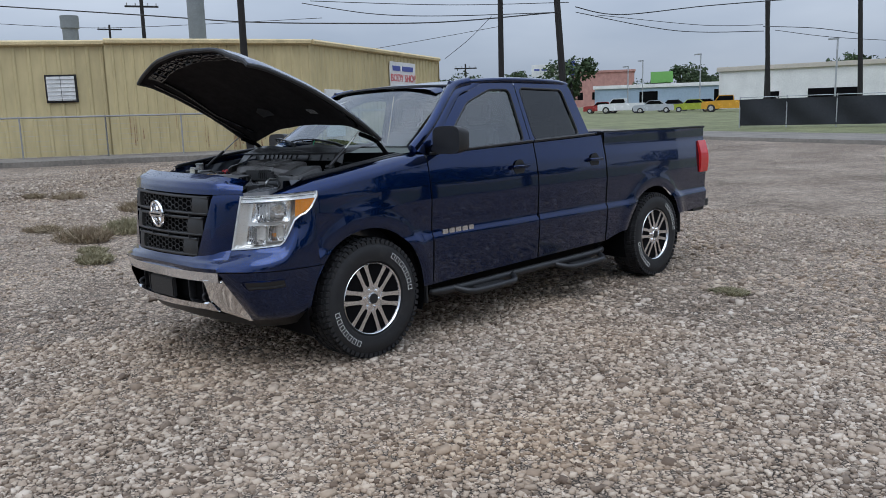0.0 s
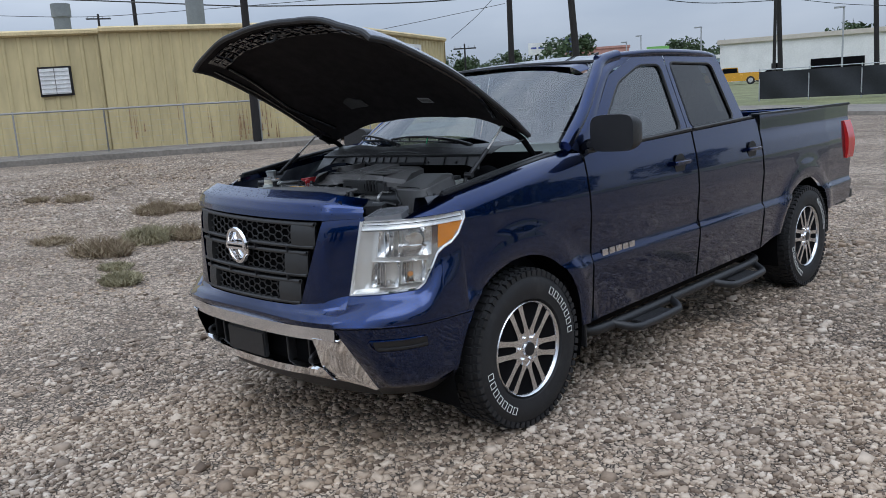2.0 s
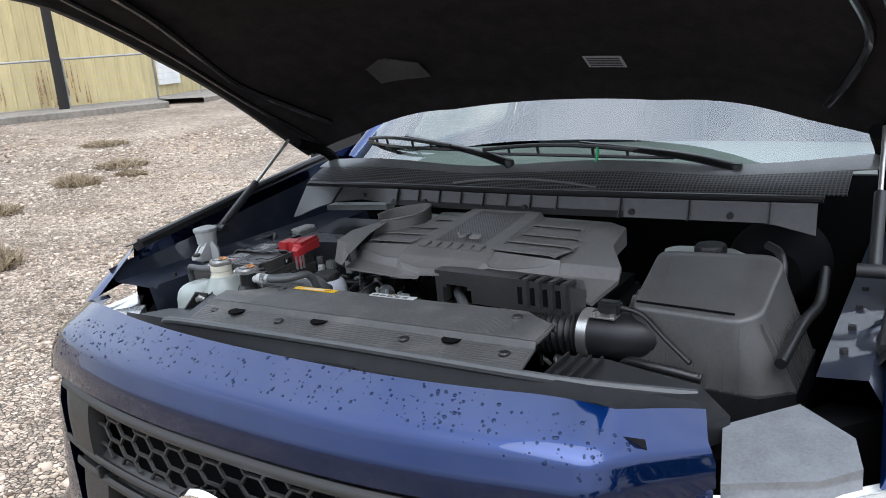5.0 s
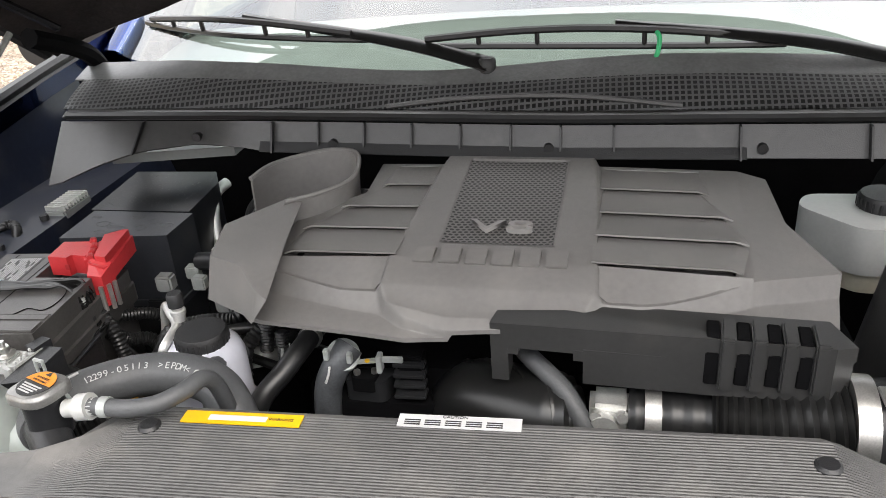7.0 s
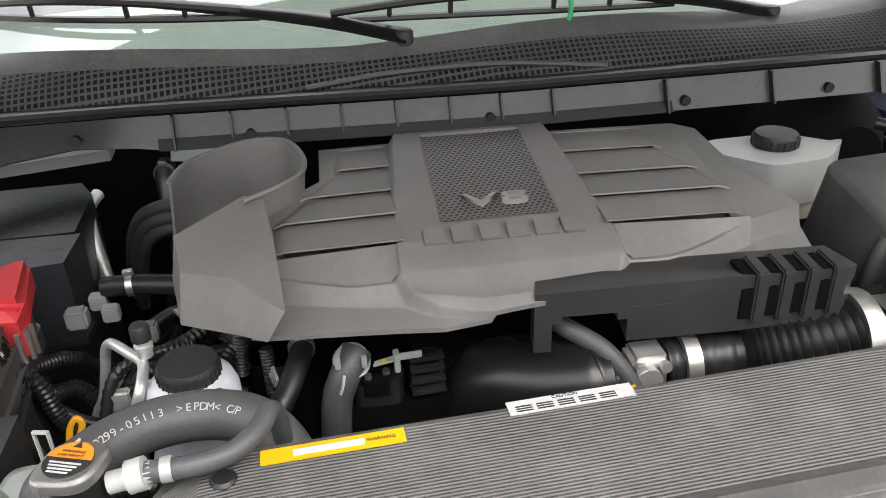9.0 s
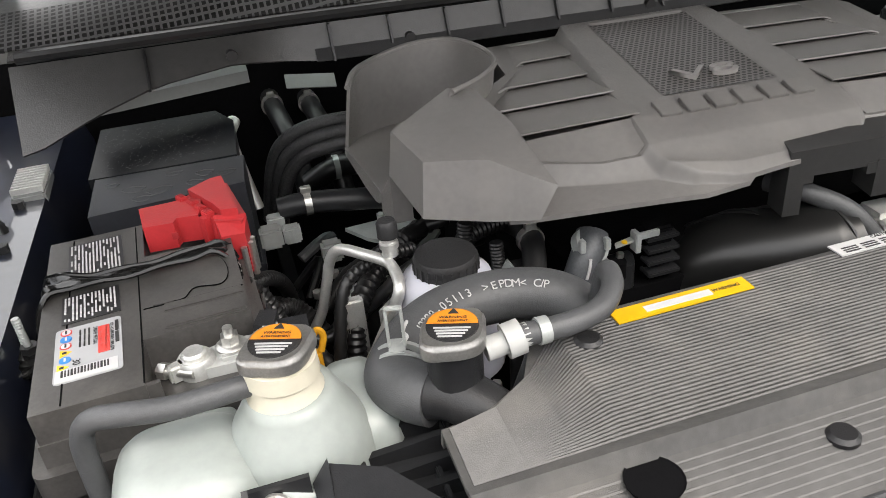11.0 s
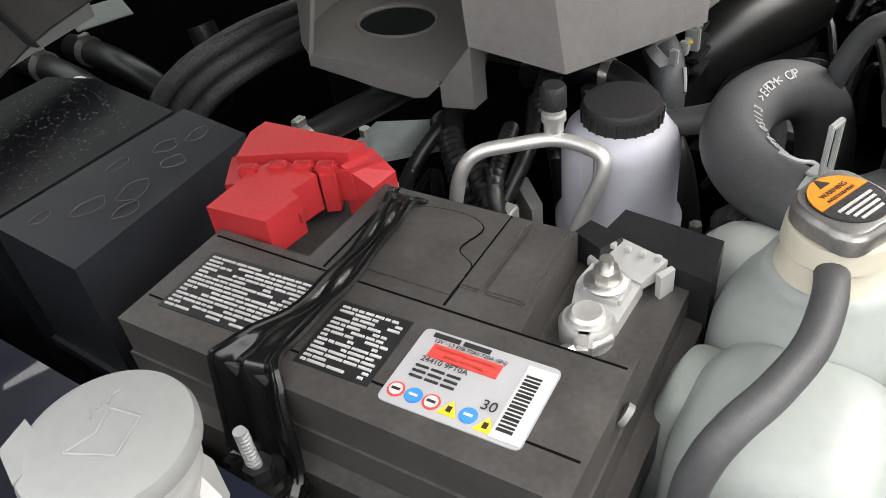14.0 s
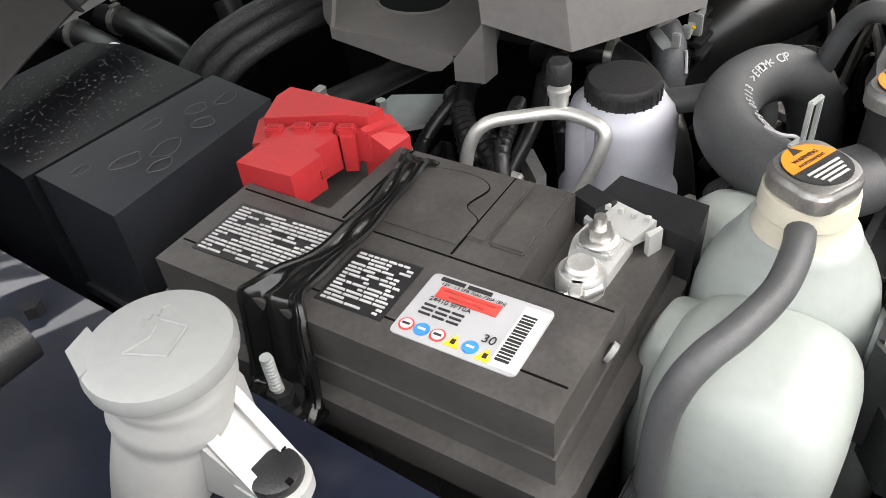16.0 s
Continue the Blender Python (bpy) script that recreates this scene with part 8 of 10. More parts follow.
for nm, cx, cy, w, h, rows in (("black_battery_label", -0.6855, -0.1815, 0.088, 0.049, 14), ("black_battery_label", -0.6845, -0.2590, 0.045, 0.047, 14)):
    LM = label_frame(cx, cy, 5.0)
    lo_ = part(nm, box(-w / 2, w / 2, -h / 2, h / 2, 1.2411, 1.2419, 0), LABELK, bat, "black label covered in fine white print", False, LM)
    rg = random.Random(int(w * 1000))
    for r in range(rows):
        y = h / 2 - 0.004 - r * (h - 0.007) / (rows - 1)
        x = -w / 2 + 0.003
        while x < w / 2 - 0.006:
            L = min(rg.uniform(0.0025, 0.011), w / 2 - 0.003 - x)
            if rg.random() < 0.80:
                flat("writing_bar", x + L / 2, y, L, 0.0015, INKW, lo_, LM, 0.0004)
            x += L + 0.0012
PLACE[0] = AT_HOME

# strap over the battery
hold = thing("battery_strap", "black battery hold-down strap with threaded studs", "strap")
strap_line = spline([(-0.752, -0.236, 1.196), (-0.741, -0.232, 1.200), (-0.733, -0.226, 1.228), (-0.726, -0.222, 1.250), (-0.712, -0.222, 1.2560), (-0.68, -0.228, 1.2565), (-0.64, -0.226, 1.2560), (-0.60, -0.220, 1.2560), (-0.575, -0.214, 1.2545), (-0.561, -0.212, 1.238), (-0.556, -0.212, 1.20)], 5)


def strap_fn(i, w):
    p = strap_line[i]
    half = lerp(i, [0, 8, 15, 20, 26, 36, 42, 55], [0.026, 0.026, 0.024, 0.013, 0.0072, 0.0072, 0.012, 0.016])
    crease = 0.004 * math.cos(w * 7.5) * lerp(i, [0, 14, 22, 36, 44], [1, 1, 0.3, 0.3, 0.8])
    return p + Vector((-0.4 * crease, w * half, 0.6 * crease + 0.0012 * math.sin(i * 0.9 + w * 2)))


part("strap", sheet(strap_fn, list(range(len(strap_line))), span(-1, 1, 15), 0.0025), STRAPMAT, hold)
for e in (-1, 1):
    part("strap_fold", tube([strap_fn(i, e) for i in range(4, len(strap_line) - 4)], 0.0024, 6, 1), STRAPMAT, hold)
for x, y, z in ((-0.750, -0.238, 1.200), (-0.560, -0.218, 1.196)):
    part("stud", cyl((x, y, z), (x - 0.002, y, z + 0.040), 0.0034, 12), ZINC, hold)
    for k in range(9):
        part("thread", lathe([(0.0033, 0), (0.0039, 0.0009), (0.0033, 0.0018)], (x - 0.0016, y, z + 0.014 + k * 0.0028), 12), ZINC, hold, "", False)
    part("nut", cyl((x, y, z + 0.004), (x, y, z + 0.011), 0.0080, 6), CLAD, hold)
    part("washer", cyl((x, y, z), (x, y, z + 0.004), 0.0135, 16), STRAPMAT, hold)
    part("foot", box(x - 0.017, x + 0.017, y - 0.024, y + 0.024, z - 0.014, z + 0.001, 0.006, 3), STRAPMAT, hold)

# red terminal cover
rc = thing("terminal_cover", "red plastic cover over the positive battery terminal", "cover")
part("front_cap", prism([(-0.6455, -0.114), (-0.6405, -0.160), (-0.612, -0.162), (-0.609, -0.153), (-0.588, -0.156), (-0.583, -0.118), (-0.606, -0.112)], 1.236, 1.2635, 0.0045, 3), REDCOVER, rc)
part("cap_wing", prism([(-0.588, -0.158), (-0.583, -0.166), (-0.572, -0.160), (-0.578, -0.150)], 1.234, 1.262, 0.002), REDCOVER, rc)
part("rear_cap", prism([(-0.612, -0.092), (-0.608, -0.112), (-0.582, -0.150), (-0.574, -0.172), (-0.549, -0.178), (-0.543, -0.166), (-0.556, -0.088), (-0.590, -0.078)], 1.238, 1.262, 0.003, 2, [1.252, 1.258, 1.262, 1.262, 1.258, 1.258, 1.262, 1.256]), REDCOVER, rc)
part("rear_crown", prism([(-0.596, -0.092), (-0.572, -0.150), (-0.566, -0.166), (-0.550, -0.168), (-0.560, -0.088), (-0.572, -0.084)], 1.256, 1.2715, 0.0055, 3, [1.2650, 1.2700, 1.2690, 1.2685, 1.2715, 1.2690]), REDCOVER, rc)
part("drop_flap", prism([(-0.574, -0.165), (-0.570, -0.186), (-0.548, -0.188), (-0.543, -0.166)], 1.206, 1.262, 0.004, 2, [1.264, 1.250, 1.250, 1.260]), REDCOVER, rc)
for k, (x, y) in enumerate(((-0.603, -0.110), (-0.592, -0.126), (-0.585, -0.142), (-0.579, -0.157))):
    kn = part("hinge_knuckle", move(box(-0.0042, 0.0042, -0.0065, 0.0065, -0.004, 0.004, 0.0012), pose(x, y, 1.2630, 0, 0, 28)), REDCOVER, rc)
    part("knuckle_slot", move(box(-0.0020, 0.0026, -0.0040, 0.0040, 0.0036, 0.0045, 0), pose(x, y, 1.2630, 0, 0, 28)), SLOTSHADE, kn)
part("front_slot", box(-0.616, -0.610, -0.1632, -0.1615, 1.246, 1.253, 0), SLOTSHADE, rc)
for x, y in ((-0.552, -0.190), (-0.545, -0.182), (-0.543, -0.172)):
    part("cable_clip", cyl((x, y, 1.200), (x, y, 1.236), 0.0032, 8), STEEL, rc)

# negative terminal and current sensor
ng = thing("negative_terminal", "bare metal negative clamp and bolt on the battery post", "terminal")
NG = (-0.604, -0.352)
part("post", lathe([(0.0105, 1.215), (0.0098, 1.2400), (0.0080, 1.2420), (0.0, 1.2408)], (*NG, 0), 26), ALU, ng)
part("clamp_ring", lathe([(0.0105, 1.222), (0.0150, 1.222), (0.0152, 1.234), (0.0130, 1.237), (0.0105, 1.237)], (*NG, 0), 28), ALU, ng)
part("clamp_lug", move(box(-0.007, 0.007, -0.005, 0.005, -0.008, 0.008, 0.002), pose(-0.619, -0.357, 1.229, 0, 0, 20)), ALU, ng)
part("clamp_bolt", cyl((-0.634, -0.350, 1.230), (-0.606, -0.366, 1.230), 0.0040, 12), STEEL, ng)
part("bolt_nut", cyl((-0.632, -0.351, 1.230), (-0.626, -0.3545, 1.230), 0.0072, 6), STEEL, ng)
part("link_bar", prism(rounded([(-0.600, -0.366), (-0.556, -0.366), (-0.553, -0.334), (-0.575, -0.332), (-0.597, -0.339)], 0.004, 2), 1.219, 1.2315, 0.0018), WHITEPL, ng)
part("bolt_base", box(-0.5855, -0.5640, -0.3625, -0.3380, 1.229, 1.2370, 0.002), WHITEPL, ng)
part("washer", lathe([(0.0118, 1.2368), (0.0124, 1.2385), (0.0100, 1.2405), (0.0078, 1.2410)], (-0.575, -0.350, 0), 24), STEEL, ng)
part("nut", cyl((-0.575, -0.350, 1.2395), (-0.575, -0.350, 1.2480), 0.0076, 6), STEEL, ng)
part("stud", cyl((-0.575, -0.350, 1.247), (-0.575, -0.350, 1.2550), 0.0040, 12), STEEL, ng)
part("sensor_box", prism([(-0.547, -0.400), (-0.514, -0.396), (-0.512, -0.335), (-0.540, -0.330)], 1.168, 1.236, 0.003, 2, [1.234, 1.238, 1.240, 1.238]), BOXMAT, ng)
part("sensor_crown", prism([(-0.556, -0.338), (-0.540, -0.345), (-0.534, -0.322), (-0.548, -0.318)], 1.216, 1.243, 0.002), BOXMAT, ng)
part("sensor_bracket", prism([(-0.563, -0.366), (-0.545, -0.374), (-0.536, -0.336), (-0.556, -0.330)], 1.228, 1.2400, 0.001, 2, [1.233, 1.2395, 1.2395, 1.233]), WHITEPL, ng)
part("bracket_flap", prism([(-0.560, -0.376), (-0.549, -0.380), (-0.547, -0.377), (-0.557, -0.372)], 1.195, 1.238, 0.001), WHITEPL, ng)
for k in range(4):
    part("bracket_notch", box(-0.5490, -0.5455, -0.371 + 0.009 * k, -0.3675 + 0.009 * k, 1.2388, 1.2425, 0.0004), WHITEPL, ng)
part("ground_cable", tube([(-0.545, -0.345, 1.210), (-0.530, -0.322, 1.198), (-0.522, -0.305, 1.165), (-0.520, -0.295, 1.08)], 0.008, 10, 6), DARKHOSE, ng)
part("white_plug", prism([(-0.560, -0.392), (-0.540, -0.402), (-0.532, -0.390), (-0.552, -0.380)], 1.150, 1.172, 0.003), WHITEPL, ng)
lettering("mould_mark", "2N", 0.010, pose(-0.5305, -0.3995, 1.196, 90, 0, 6) @ Matrix.Rotation(radians(-90), 4, "Z"), INKW, ng, 0.0002)

# fuse box behind the battery
fb = thing("fuse_box", "black plastic fuse box with rain-spotted lid", "fuse box")
part("front_lid", prism([(-0.708, -0.046), (-0.538, -0.034), (-0.532, 0.042), (-0.706, 0.050)], 1.125, 1.236, 0.011, 4, [1.235, 1.236, 1.238, 1.238]), FUSEFRONT, fb)
part("front_lip", prism([(-0.712, -0.050), (-0.534, -0.038), (-0.530, 0.044), (-0.710, 0.052)], 1.118, 1.128, 0.002), FUSEFRONT, fb)
part("front_base", prism([(-0.702, -0.040), (-0.544, -0.028), (-0.538, 0.038), (-0.700, 0.044)], 1.00, 1.120, 0.004), BOXMAT, fb)
part("rear_lid", prism([(-0.714, 0.054), (-0.540, 0.046), (-0.535, 0.150), (-0.556, 0.190), (-0.705, 0.192)], 1.10, 1.246, 0.009, 4, [1.238, 1.239, 1.246, 1.250, 1.250]), FUSEMAT, fb, "lid speckled with rain")
part("rear_base", prism([(-0.708, 0.058), (-0.545, 0.052), (-0.540, 0.146), (-0.560, 0.184), (-0.700, 0.186)], 0.98, 1.102, 0.004), BOXMAT, fb)
for p0 in ((-0.668, -0.0475), (-0.575, -0.041)):
    lt = part("latch", box(p0[0] - 0.013, p0[0] + 0.013, p0[1] - 0.008, p0[1] + 0.002, 1.100, 1.132, 0.002), BOXMAT, fb)
    part("latch_slot", box(p0[0] - 0.007, p0[0] + 0.007, p0[1] - 0.0092, p0[1] - 0.006, 1.106, 1.120, 0.001), VOID, lt)
rgd = random.Random(5)
spots = bmesh.new()
for k in range(560):
    x, y = rgd.uniform(-0.700, -0.548), rgd.uniform(0.062, 0.180)
    z = 1.2392 + (y - 0.055) * 0.088
    r = 0.0004 + 0.0010 * rgd.random() ** 2
    add(spots, move(lathe([(r, 0), (r * 0.8, 0.0003), (0.0, 0.0005)], (0, 0, 0), 6), Matrix.Translation((x, y, z))))
tagged(part("rain_speckle", spots, RAINDOT, fb), kind="stuff")
for cx, cy, r1, r2 in ((-0.660, 0.000, 0.013, 0.008), (-0.632, -0.014, 0.014, 0.009), (-0.650, -0.028, 0.011, 0.006), (-0.580, 0.010, 0.010, 0.007), (-0.592, -0.012, 0.009, 0.008), (-0.556, 0.000, 0.011, 0.007), (-0.615, 0.024, 0.010, 0.006), (-0.685, 0.022, 0.008, 0.006)):
    loop = [Vector((cx + r1 * math.cos(a) * (1 + 0.15 * math.sin(3 * a)), cy + r2 * math.sin(a) * (1 + 0.2 * math.sin(2 * a + cx * 90)), 1.2368 + (cy + 0.04) * 0.026)) for a in span(0, 2 * math.pi, 22)]
    part("dried_drop", tube(loop, 0.00035, 4, 1), RAINDOT, fb, "dried water mark")
# modules beside the fuse box
PLACE[0] = BAY
md = thing("control_module", "finned grey control module with white plugs on the inner wing", "module")
part("module", box(-0.765, -0.728, 0.010, 0.085, 1.17, 1.245, 0.003), GREYCAP, md)
for k in range(9):
    part("cooling_fin", box(-0.764, -0.729, 0.014 + k * 0.008, 0.0165 + k * 0.008, 1.243, 1.252, 0.0005), ALU, md)
pl = part("white_plug", box(-0.760, -0.722, -0.055, 0.004, 1.16, 1.20, 0.003), WHITEPL, md)
part("plug_insert", box(-0.756, -0.728, -0.050, -0.010, 1.198, 1.206, 0.001), CLAD, pl)
part("conduit", tube([(-0.82, -0.08, 1.235), (-0.79, -0.04, 1.245), (-0.765, -0.06, 1.235), (-0.752, -0.11, 1.19), (-0.748, -0.14, 1.15)], 0.007, 10, 14, 0.16, 1), DARKHOSE, md)

# washer filler
PLACE[0] = AT_HOME
wf = thing("washer_filler", "white washer filler neck with light grey flip cap", "filler neck")
WC = Vector((-0.812, -0.260, 0))
part("cap", lathe([(0.0, 1.3225), (0.026, 1.3222), (0.0318, 1.3205), (0.0332, 1.3170), (0.0328, 1.3125), (0.0290, 1.3110), (0.0, 1.311)], WC, 48), GREYCAP, wf)
part("cap_tab", prism([(-0.842, -0.248), (-0.836, -0.230), (-0.822, -0.226), (-0.826, -0.246)], 1.3120, 1.3215, 0.002), GREYCAP, wf)
part("cap_lip", prism([(-0.792, -0.286), (-0.783, -0.272), (-0.789, -0.262), (-0.800, -0.280)], 1.3118, 1.3195, 0.002), GREYCAP, wf)
mark_line = [(-0.013, 0.006), (-0.004, -0.012), (0.012, -0.006), (0.009, 0.008), (-0.001, 0.003), (-0.013, 0.006)]
part("cap_mark", tube([WC + Vector((x, y, 1.3224)) for x, y in mark_line], 0.0007, 5, 1), GREYCAP, wf)
for k in range(4):
    part("cap_mark", tube([WC + Vector((0.002 + 0.004 * k, 0.010 + 0.002 * (k % 2), 1.3224)), WC + Vector((0.005 + 0.004 * k, 0.014 - 0.001 * k, 1.3224))], 0.0006, 5, 1), GREYCAP, wf)
part("neck", tube([(-0.812, -0.260, 1.313), (-0.813, -0.259, 1.297), (-0.820, -0.253, 1.270), (-0.830, -0.245, 1.235), (-0.838, -0.238, 1.19), (-0.840, -0.236, 1.10)], [0.0305] * 3 + [0.0290] * 3 + [0.0275] * 5 + [0.0245] * 30, 32, 6), WHITEPL, wf)
part("arm", prism(rounded([(-0.822, -0.285), (-0.794, -0.280), (-0.792, -0.302), (-0.797, -0.318), (-0.811, -0.322), (-0.822, -0.312)], 0.008), 1.244, 1.252, 0.0025, 2), WHITEPL, wf)
part("arm_web", prism([(-0.826, -0.262), (-0.796, -0.262), (-0.796, -0.300), (-0.820, -0.300)], 1.235, 1.29, 0.003, 2, [1.291, 1.291, 1.2535, 1.2535]), WHITEPL, wf)
for dx in (-0.818, -0.797):
    part("arm_rail", prism([(dx - 0.003, -0.270), (dx + 0.003, -0.270), (dx + 0.003, -0.306), (dx - 0.003, -0.306)], 1.244, 1.26, 0.0022, 3, [1.289, 1.289, 1.2530, 1.2530]), WHITEPL, wf)
part("neck_gusset", prism([(-0.792, -0.268), (-0.778, -0.256), (-0.784, -0.246), (-0.798, -0.256)], 1.235, 1.300, 0.003, 2, [1.300, 1.262, 1.262, 1.300]), WHITEPL, wf)
wcl = part("push_clip", lathe([(0.0125, 1.2515), (0.0132, 1.2535), (0.0125, 1.2570), (0.0100, 1.2582), (0.0, 1.2580)], (-0.808, -0.304, 0), 26), CLAD, wf)
for a in (0.4, 2.5, 4.6):
    part("clip_notch", box(-0.808 + 0.0108 * math.cos(a) - 0.0014, -0.808 + 0.0108 * math.cos(a) + 0.0014, -0.304 + 0.0108 * math.sin(a) - 0.0014, -0.304 + 0.0108 * math.sin(a) + 0.0014, 1.2572, 1.2586, 0), VOID, wcl, "", False)

PLACE[0] = BAY
# coolant tank
ct = thing("coolant_tank", "translucent white coolant tank with metal pressure cap", "coolant tank")


def blob(sections):
    """A moulded tank from rounded sections: (z, x0, x1, y0, y1)."""
    bm = bmesh.new()
    rings = []
    for z, x0, x1, y0, y1 in sections:
        ring = []
        for k in range(36):
            a = 2 * math.pi * k / 36
            ca, sa = math.cos(a), math.sin(a)
            ring.append(bm.verts.new(((x0 + x1) / 2 + (x1 - x0) / 2 * math.copysign(abs(ca) ** 0.55, ca), (y0 + y1) / 2 + (y1 - y0) / 2 * math.copysign(abs(sa) ** 0.55, sa), z)))
        rings.append(ring)
    for p, q in zip(rings, rings[1:]):
        for k in range(36):
            bm.faces.new((p[k], p[(k + 1) % 36], q[(k + 1) % 36], q[k]))
    bm.faces.new(rings[0][::-1])
    bm.faces.new(rings[-1])
    return bm


B0 = (-0.640, -0.538, -0.541, -0.440)
part("tank", blob([(z, B0[0] + d, B0[1] - d, B0[2] + d, B0[3] - d) for z, d in ((0.94, 0.014), (1.00, 0.004), (1.12, 0.0), (1.20, 0.0), (1.219, 0.0012), (1.232, 0.0040), (1.241, 0.0085), (1.248, 0.0150), (1.252, 0.0230), (1.254, 0.034))]), TANKMAT, ct)
part("tank_dome", lathe([(0.034, 0.94), (0.046, 1.00), (0.051, 1.12), (0.052, 1.205), (0.0505, 1.224), (0.0470, 1.239), (0.0420, 1.250), (0.0365, 1.259), (0.0320, 1.267), (0.0295, 1.273), (0.024, 1.274)], (-0.513, -0.484, 0), 48), TANKMAT, ct)
part("tank_lobe", blob([(1.00, -0.600, -0.545, -0.470, -0.425), (1.18, -0.602, -0.543, -0.472, -0.423), (1.215, -0.598, -0.546, -0.470, -0.427), (1.232, -0.590, -0.552, -0.464, -0.434)]), TANKMAT, ct)
part("tank_shoulder", blob([(0.98, -0.500, -0.436, -0.505, -0.405), (1.10, -0.500, -0.434, -0.507, -0.403), (1.200, -0.498, -0.436, -0.506, -0.405), (1.224, -0.494, -0.440, -0.502, -0.410), (1.236, -0.488, -0.448, -0.494, -0.420), (1.241, -0.480, -0.458, -0.480, -0.435)]), TANKMAT, ct)
part("tank_foot", blob([(1.00, -0.505, -0.424, -0.570, -0.500), (1.10, -0.506, -0.426, -0.568, -0.500), (1.165, -0.502, -0.434, -0.562, -0.504), (1.192, -0.494, -0.446, -0.552, -0.512), (1.200, -0.484, -0.456, -0.540, -0.520)]), TANKMAT, ct)
part("tank_flange", prism([(-0.535, -0.5335), (-0.470, -0.5335), (-0.474, -0.540), (-0.530, -0.541)], 1.196, 1.238, 0.002, 2, [1.238, 1.215, 1.215, 1.240]), TANKMAT, ct)
part("neck", lathe([(0.031, 1.255), (0.028, 1.270), (0.0245, 1.276), (0.0232, 1.285), (0.0250, 1.287), (0.0240, 1.299)], (-0.515, -0.484, 0), 30), CREAMPL, ct)


for ob in ct.children:
    if ob.name.startswith("tank"):
        ob.data.polygons.foreach_set("use_smooth", [True] * len(ob.data.polygons))
        ob.data.edges.foreach_set("use_edge_sharp", [False] * len(ob.data.edges))


def pressure_cap(name, x, y, z, yaw, parent):
    cap = bmesh.new()
    ring = []
    n = 48
    prof = ((0.97, -0.0085), (1.03, -0.0080), (1.04, -0.0015), (1.02, 0.0005), (0.96, 0.0016), (0.94, 0.0034), (0.88, 0.0038))
    rings = []
    for f, h in prof:
        rr = []
        for k in range(n):
            a = 2 * math.pi * k / n
            r = 0.0208 * (1 + 0.26 * max(0, math.cos(2 * a)) ** 3 + 0.07 * max(0, -math.cos(2 * a)) ** 3) * f
            rr.append(cap.verts.new((r * math.cos(a), r * math.sin(a), h)))
        rings.append(rr)
    for p, q in zip(rings, rings[1:]):
        for k in range(n):
            cap.faces.new((p[k], p[(k + 1) % n], q[(k + 1) % n], q[k]))
    cap.faces.new(rings[-1])
    cap.faces.new(rings[0][::-1])
    M = pose(x, y, z, 0, 0, yaw)
    c = part(name, cap, CAPMETAL, parent, "stamped metal pressure cap with warning sticker", True, M)
    part("sticker", cyl((0, 0, 0.0035), (0, 0, 0.0048), 0.0172, 36), BLACK, c, "", False, M)
    half = [(0.0168 * math.cos(t), 0.0168 * math.sin(t) + 0.0005) for t in span(0.05, math.pi - 0.05, 20)]
    S = M @ pose(0, 0, 0, 0, 0, -yaw - 22)
    part("orange_half", prism(half, 0.0047, 0.0053, 0), ORANGE, c, "", False, S)
    part("warning_triangle", prism([(-0.0035, 0.0115), (0.0035, 0.0115), (0, 0.0175)], 0.0052, 0.0057, 0), INKK, c, "", False, S)
    lettering("warning_word", "WARNING", 0.0038, S @ pose(0, 0.0072, 0.0056), INKK, c, 0.0001)
    lettering("warning_word", "AVERTISSEMENT", 0.0027, S @ pose(0, 0.0033, 0.0056), INKK, c, 0.0001)
    for k in range(4):
        part("writing_bar", box(-0.012 + k * 0.0012, 0.012 - k * 0.0016, -0.0042 - k * 0.0030, -0.0028 - k * 0.0030, 0.0048, 0.0053, 0), INKW, c, "", False, S)
    return c


pressure_cap("pressure_cap", -0.515, -0.484, 1.308, 18, ct)
part("overflow_hose", tube([(-0.532, -0.486, 1.286), (-0.555, -0.490, 1.287), (-0.585, -0.490, 1.286), (-0.615, -0.483, 1.285), (-0.635, -0.474, 1.280), (-0.646, -0.467, 1.265), (-0.650, -0.463, 1.235), (-0.650, -0.461, 1.15), (-0.648, -0.460, 1.02)], 0.0078, 14, 8), HOSEMAT, ct)
part("tank_bolt", add(cyl((-0.536, -0.540, 1.232), (-0.538, -0.550, 1.232), 0.0062, 6), cyl((-0.536, -0.540, 1.232), (-0.5364, -0.542, 1.232), 0.0095, 16)), STEEL, ct)

# black air guide before the coolant tank
ag = thing("air_guide", "black plastic air guide beside the radiator", "air guide")
part("guide_plate", prism([(-0.500, -0.534), (-0.466, -0.549), (-0.425, -0.600), (-0.440, -0.668), (-0.508, -0.660)], 1.08, 1.24, 0.003, 2, [1.247, 1.245, 1.236, 1.215, 1.205]), BOXMAT, ag)
part("guide_tab", prism([(-0.512, -0.536), (-0.500, -0.532), (-0.504, -0.600), (-0.510, -0.600)], 1.16, 1.25, 0.002, 2, [1.236, 1.250, 1.225, 1.222]), BOXMAT, ag)
part("bracket_back", prism([(-0.551, -0.536), (-0.513, -0.536), (-0.513, -0.5395), (-0.551, -0.5395)], 1.17, 1.246, 0.0015), BOXMAT, ag)
part("bracket_side", prism([(-0.555, -0.536), (-0.551, -0.536), (-0.553, -0.575), (-0.557, -0.575)], 1.17, 1.244, 0.001, 2, [1.246, 1.246, 1.215, 1.215]), BOXMAT, ag)
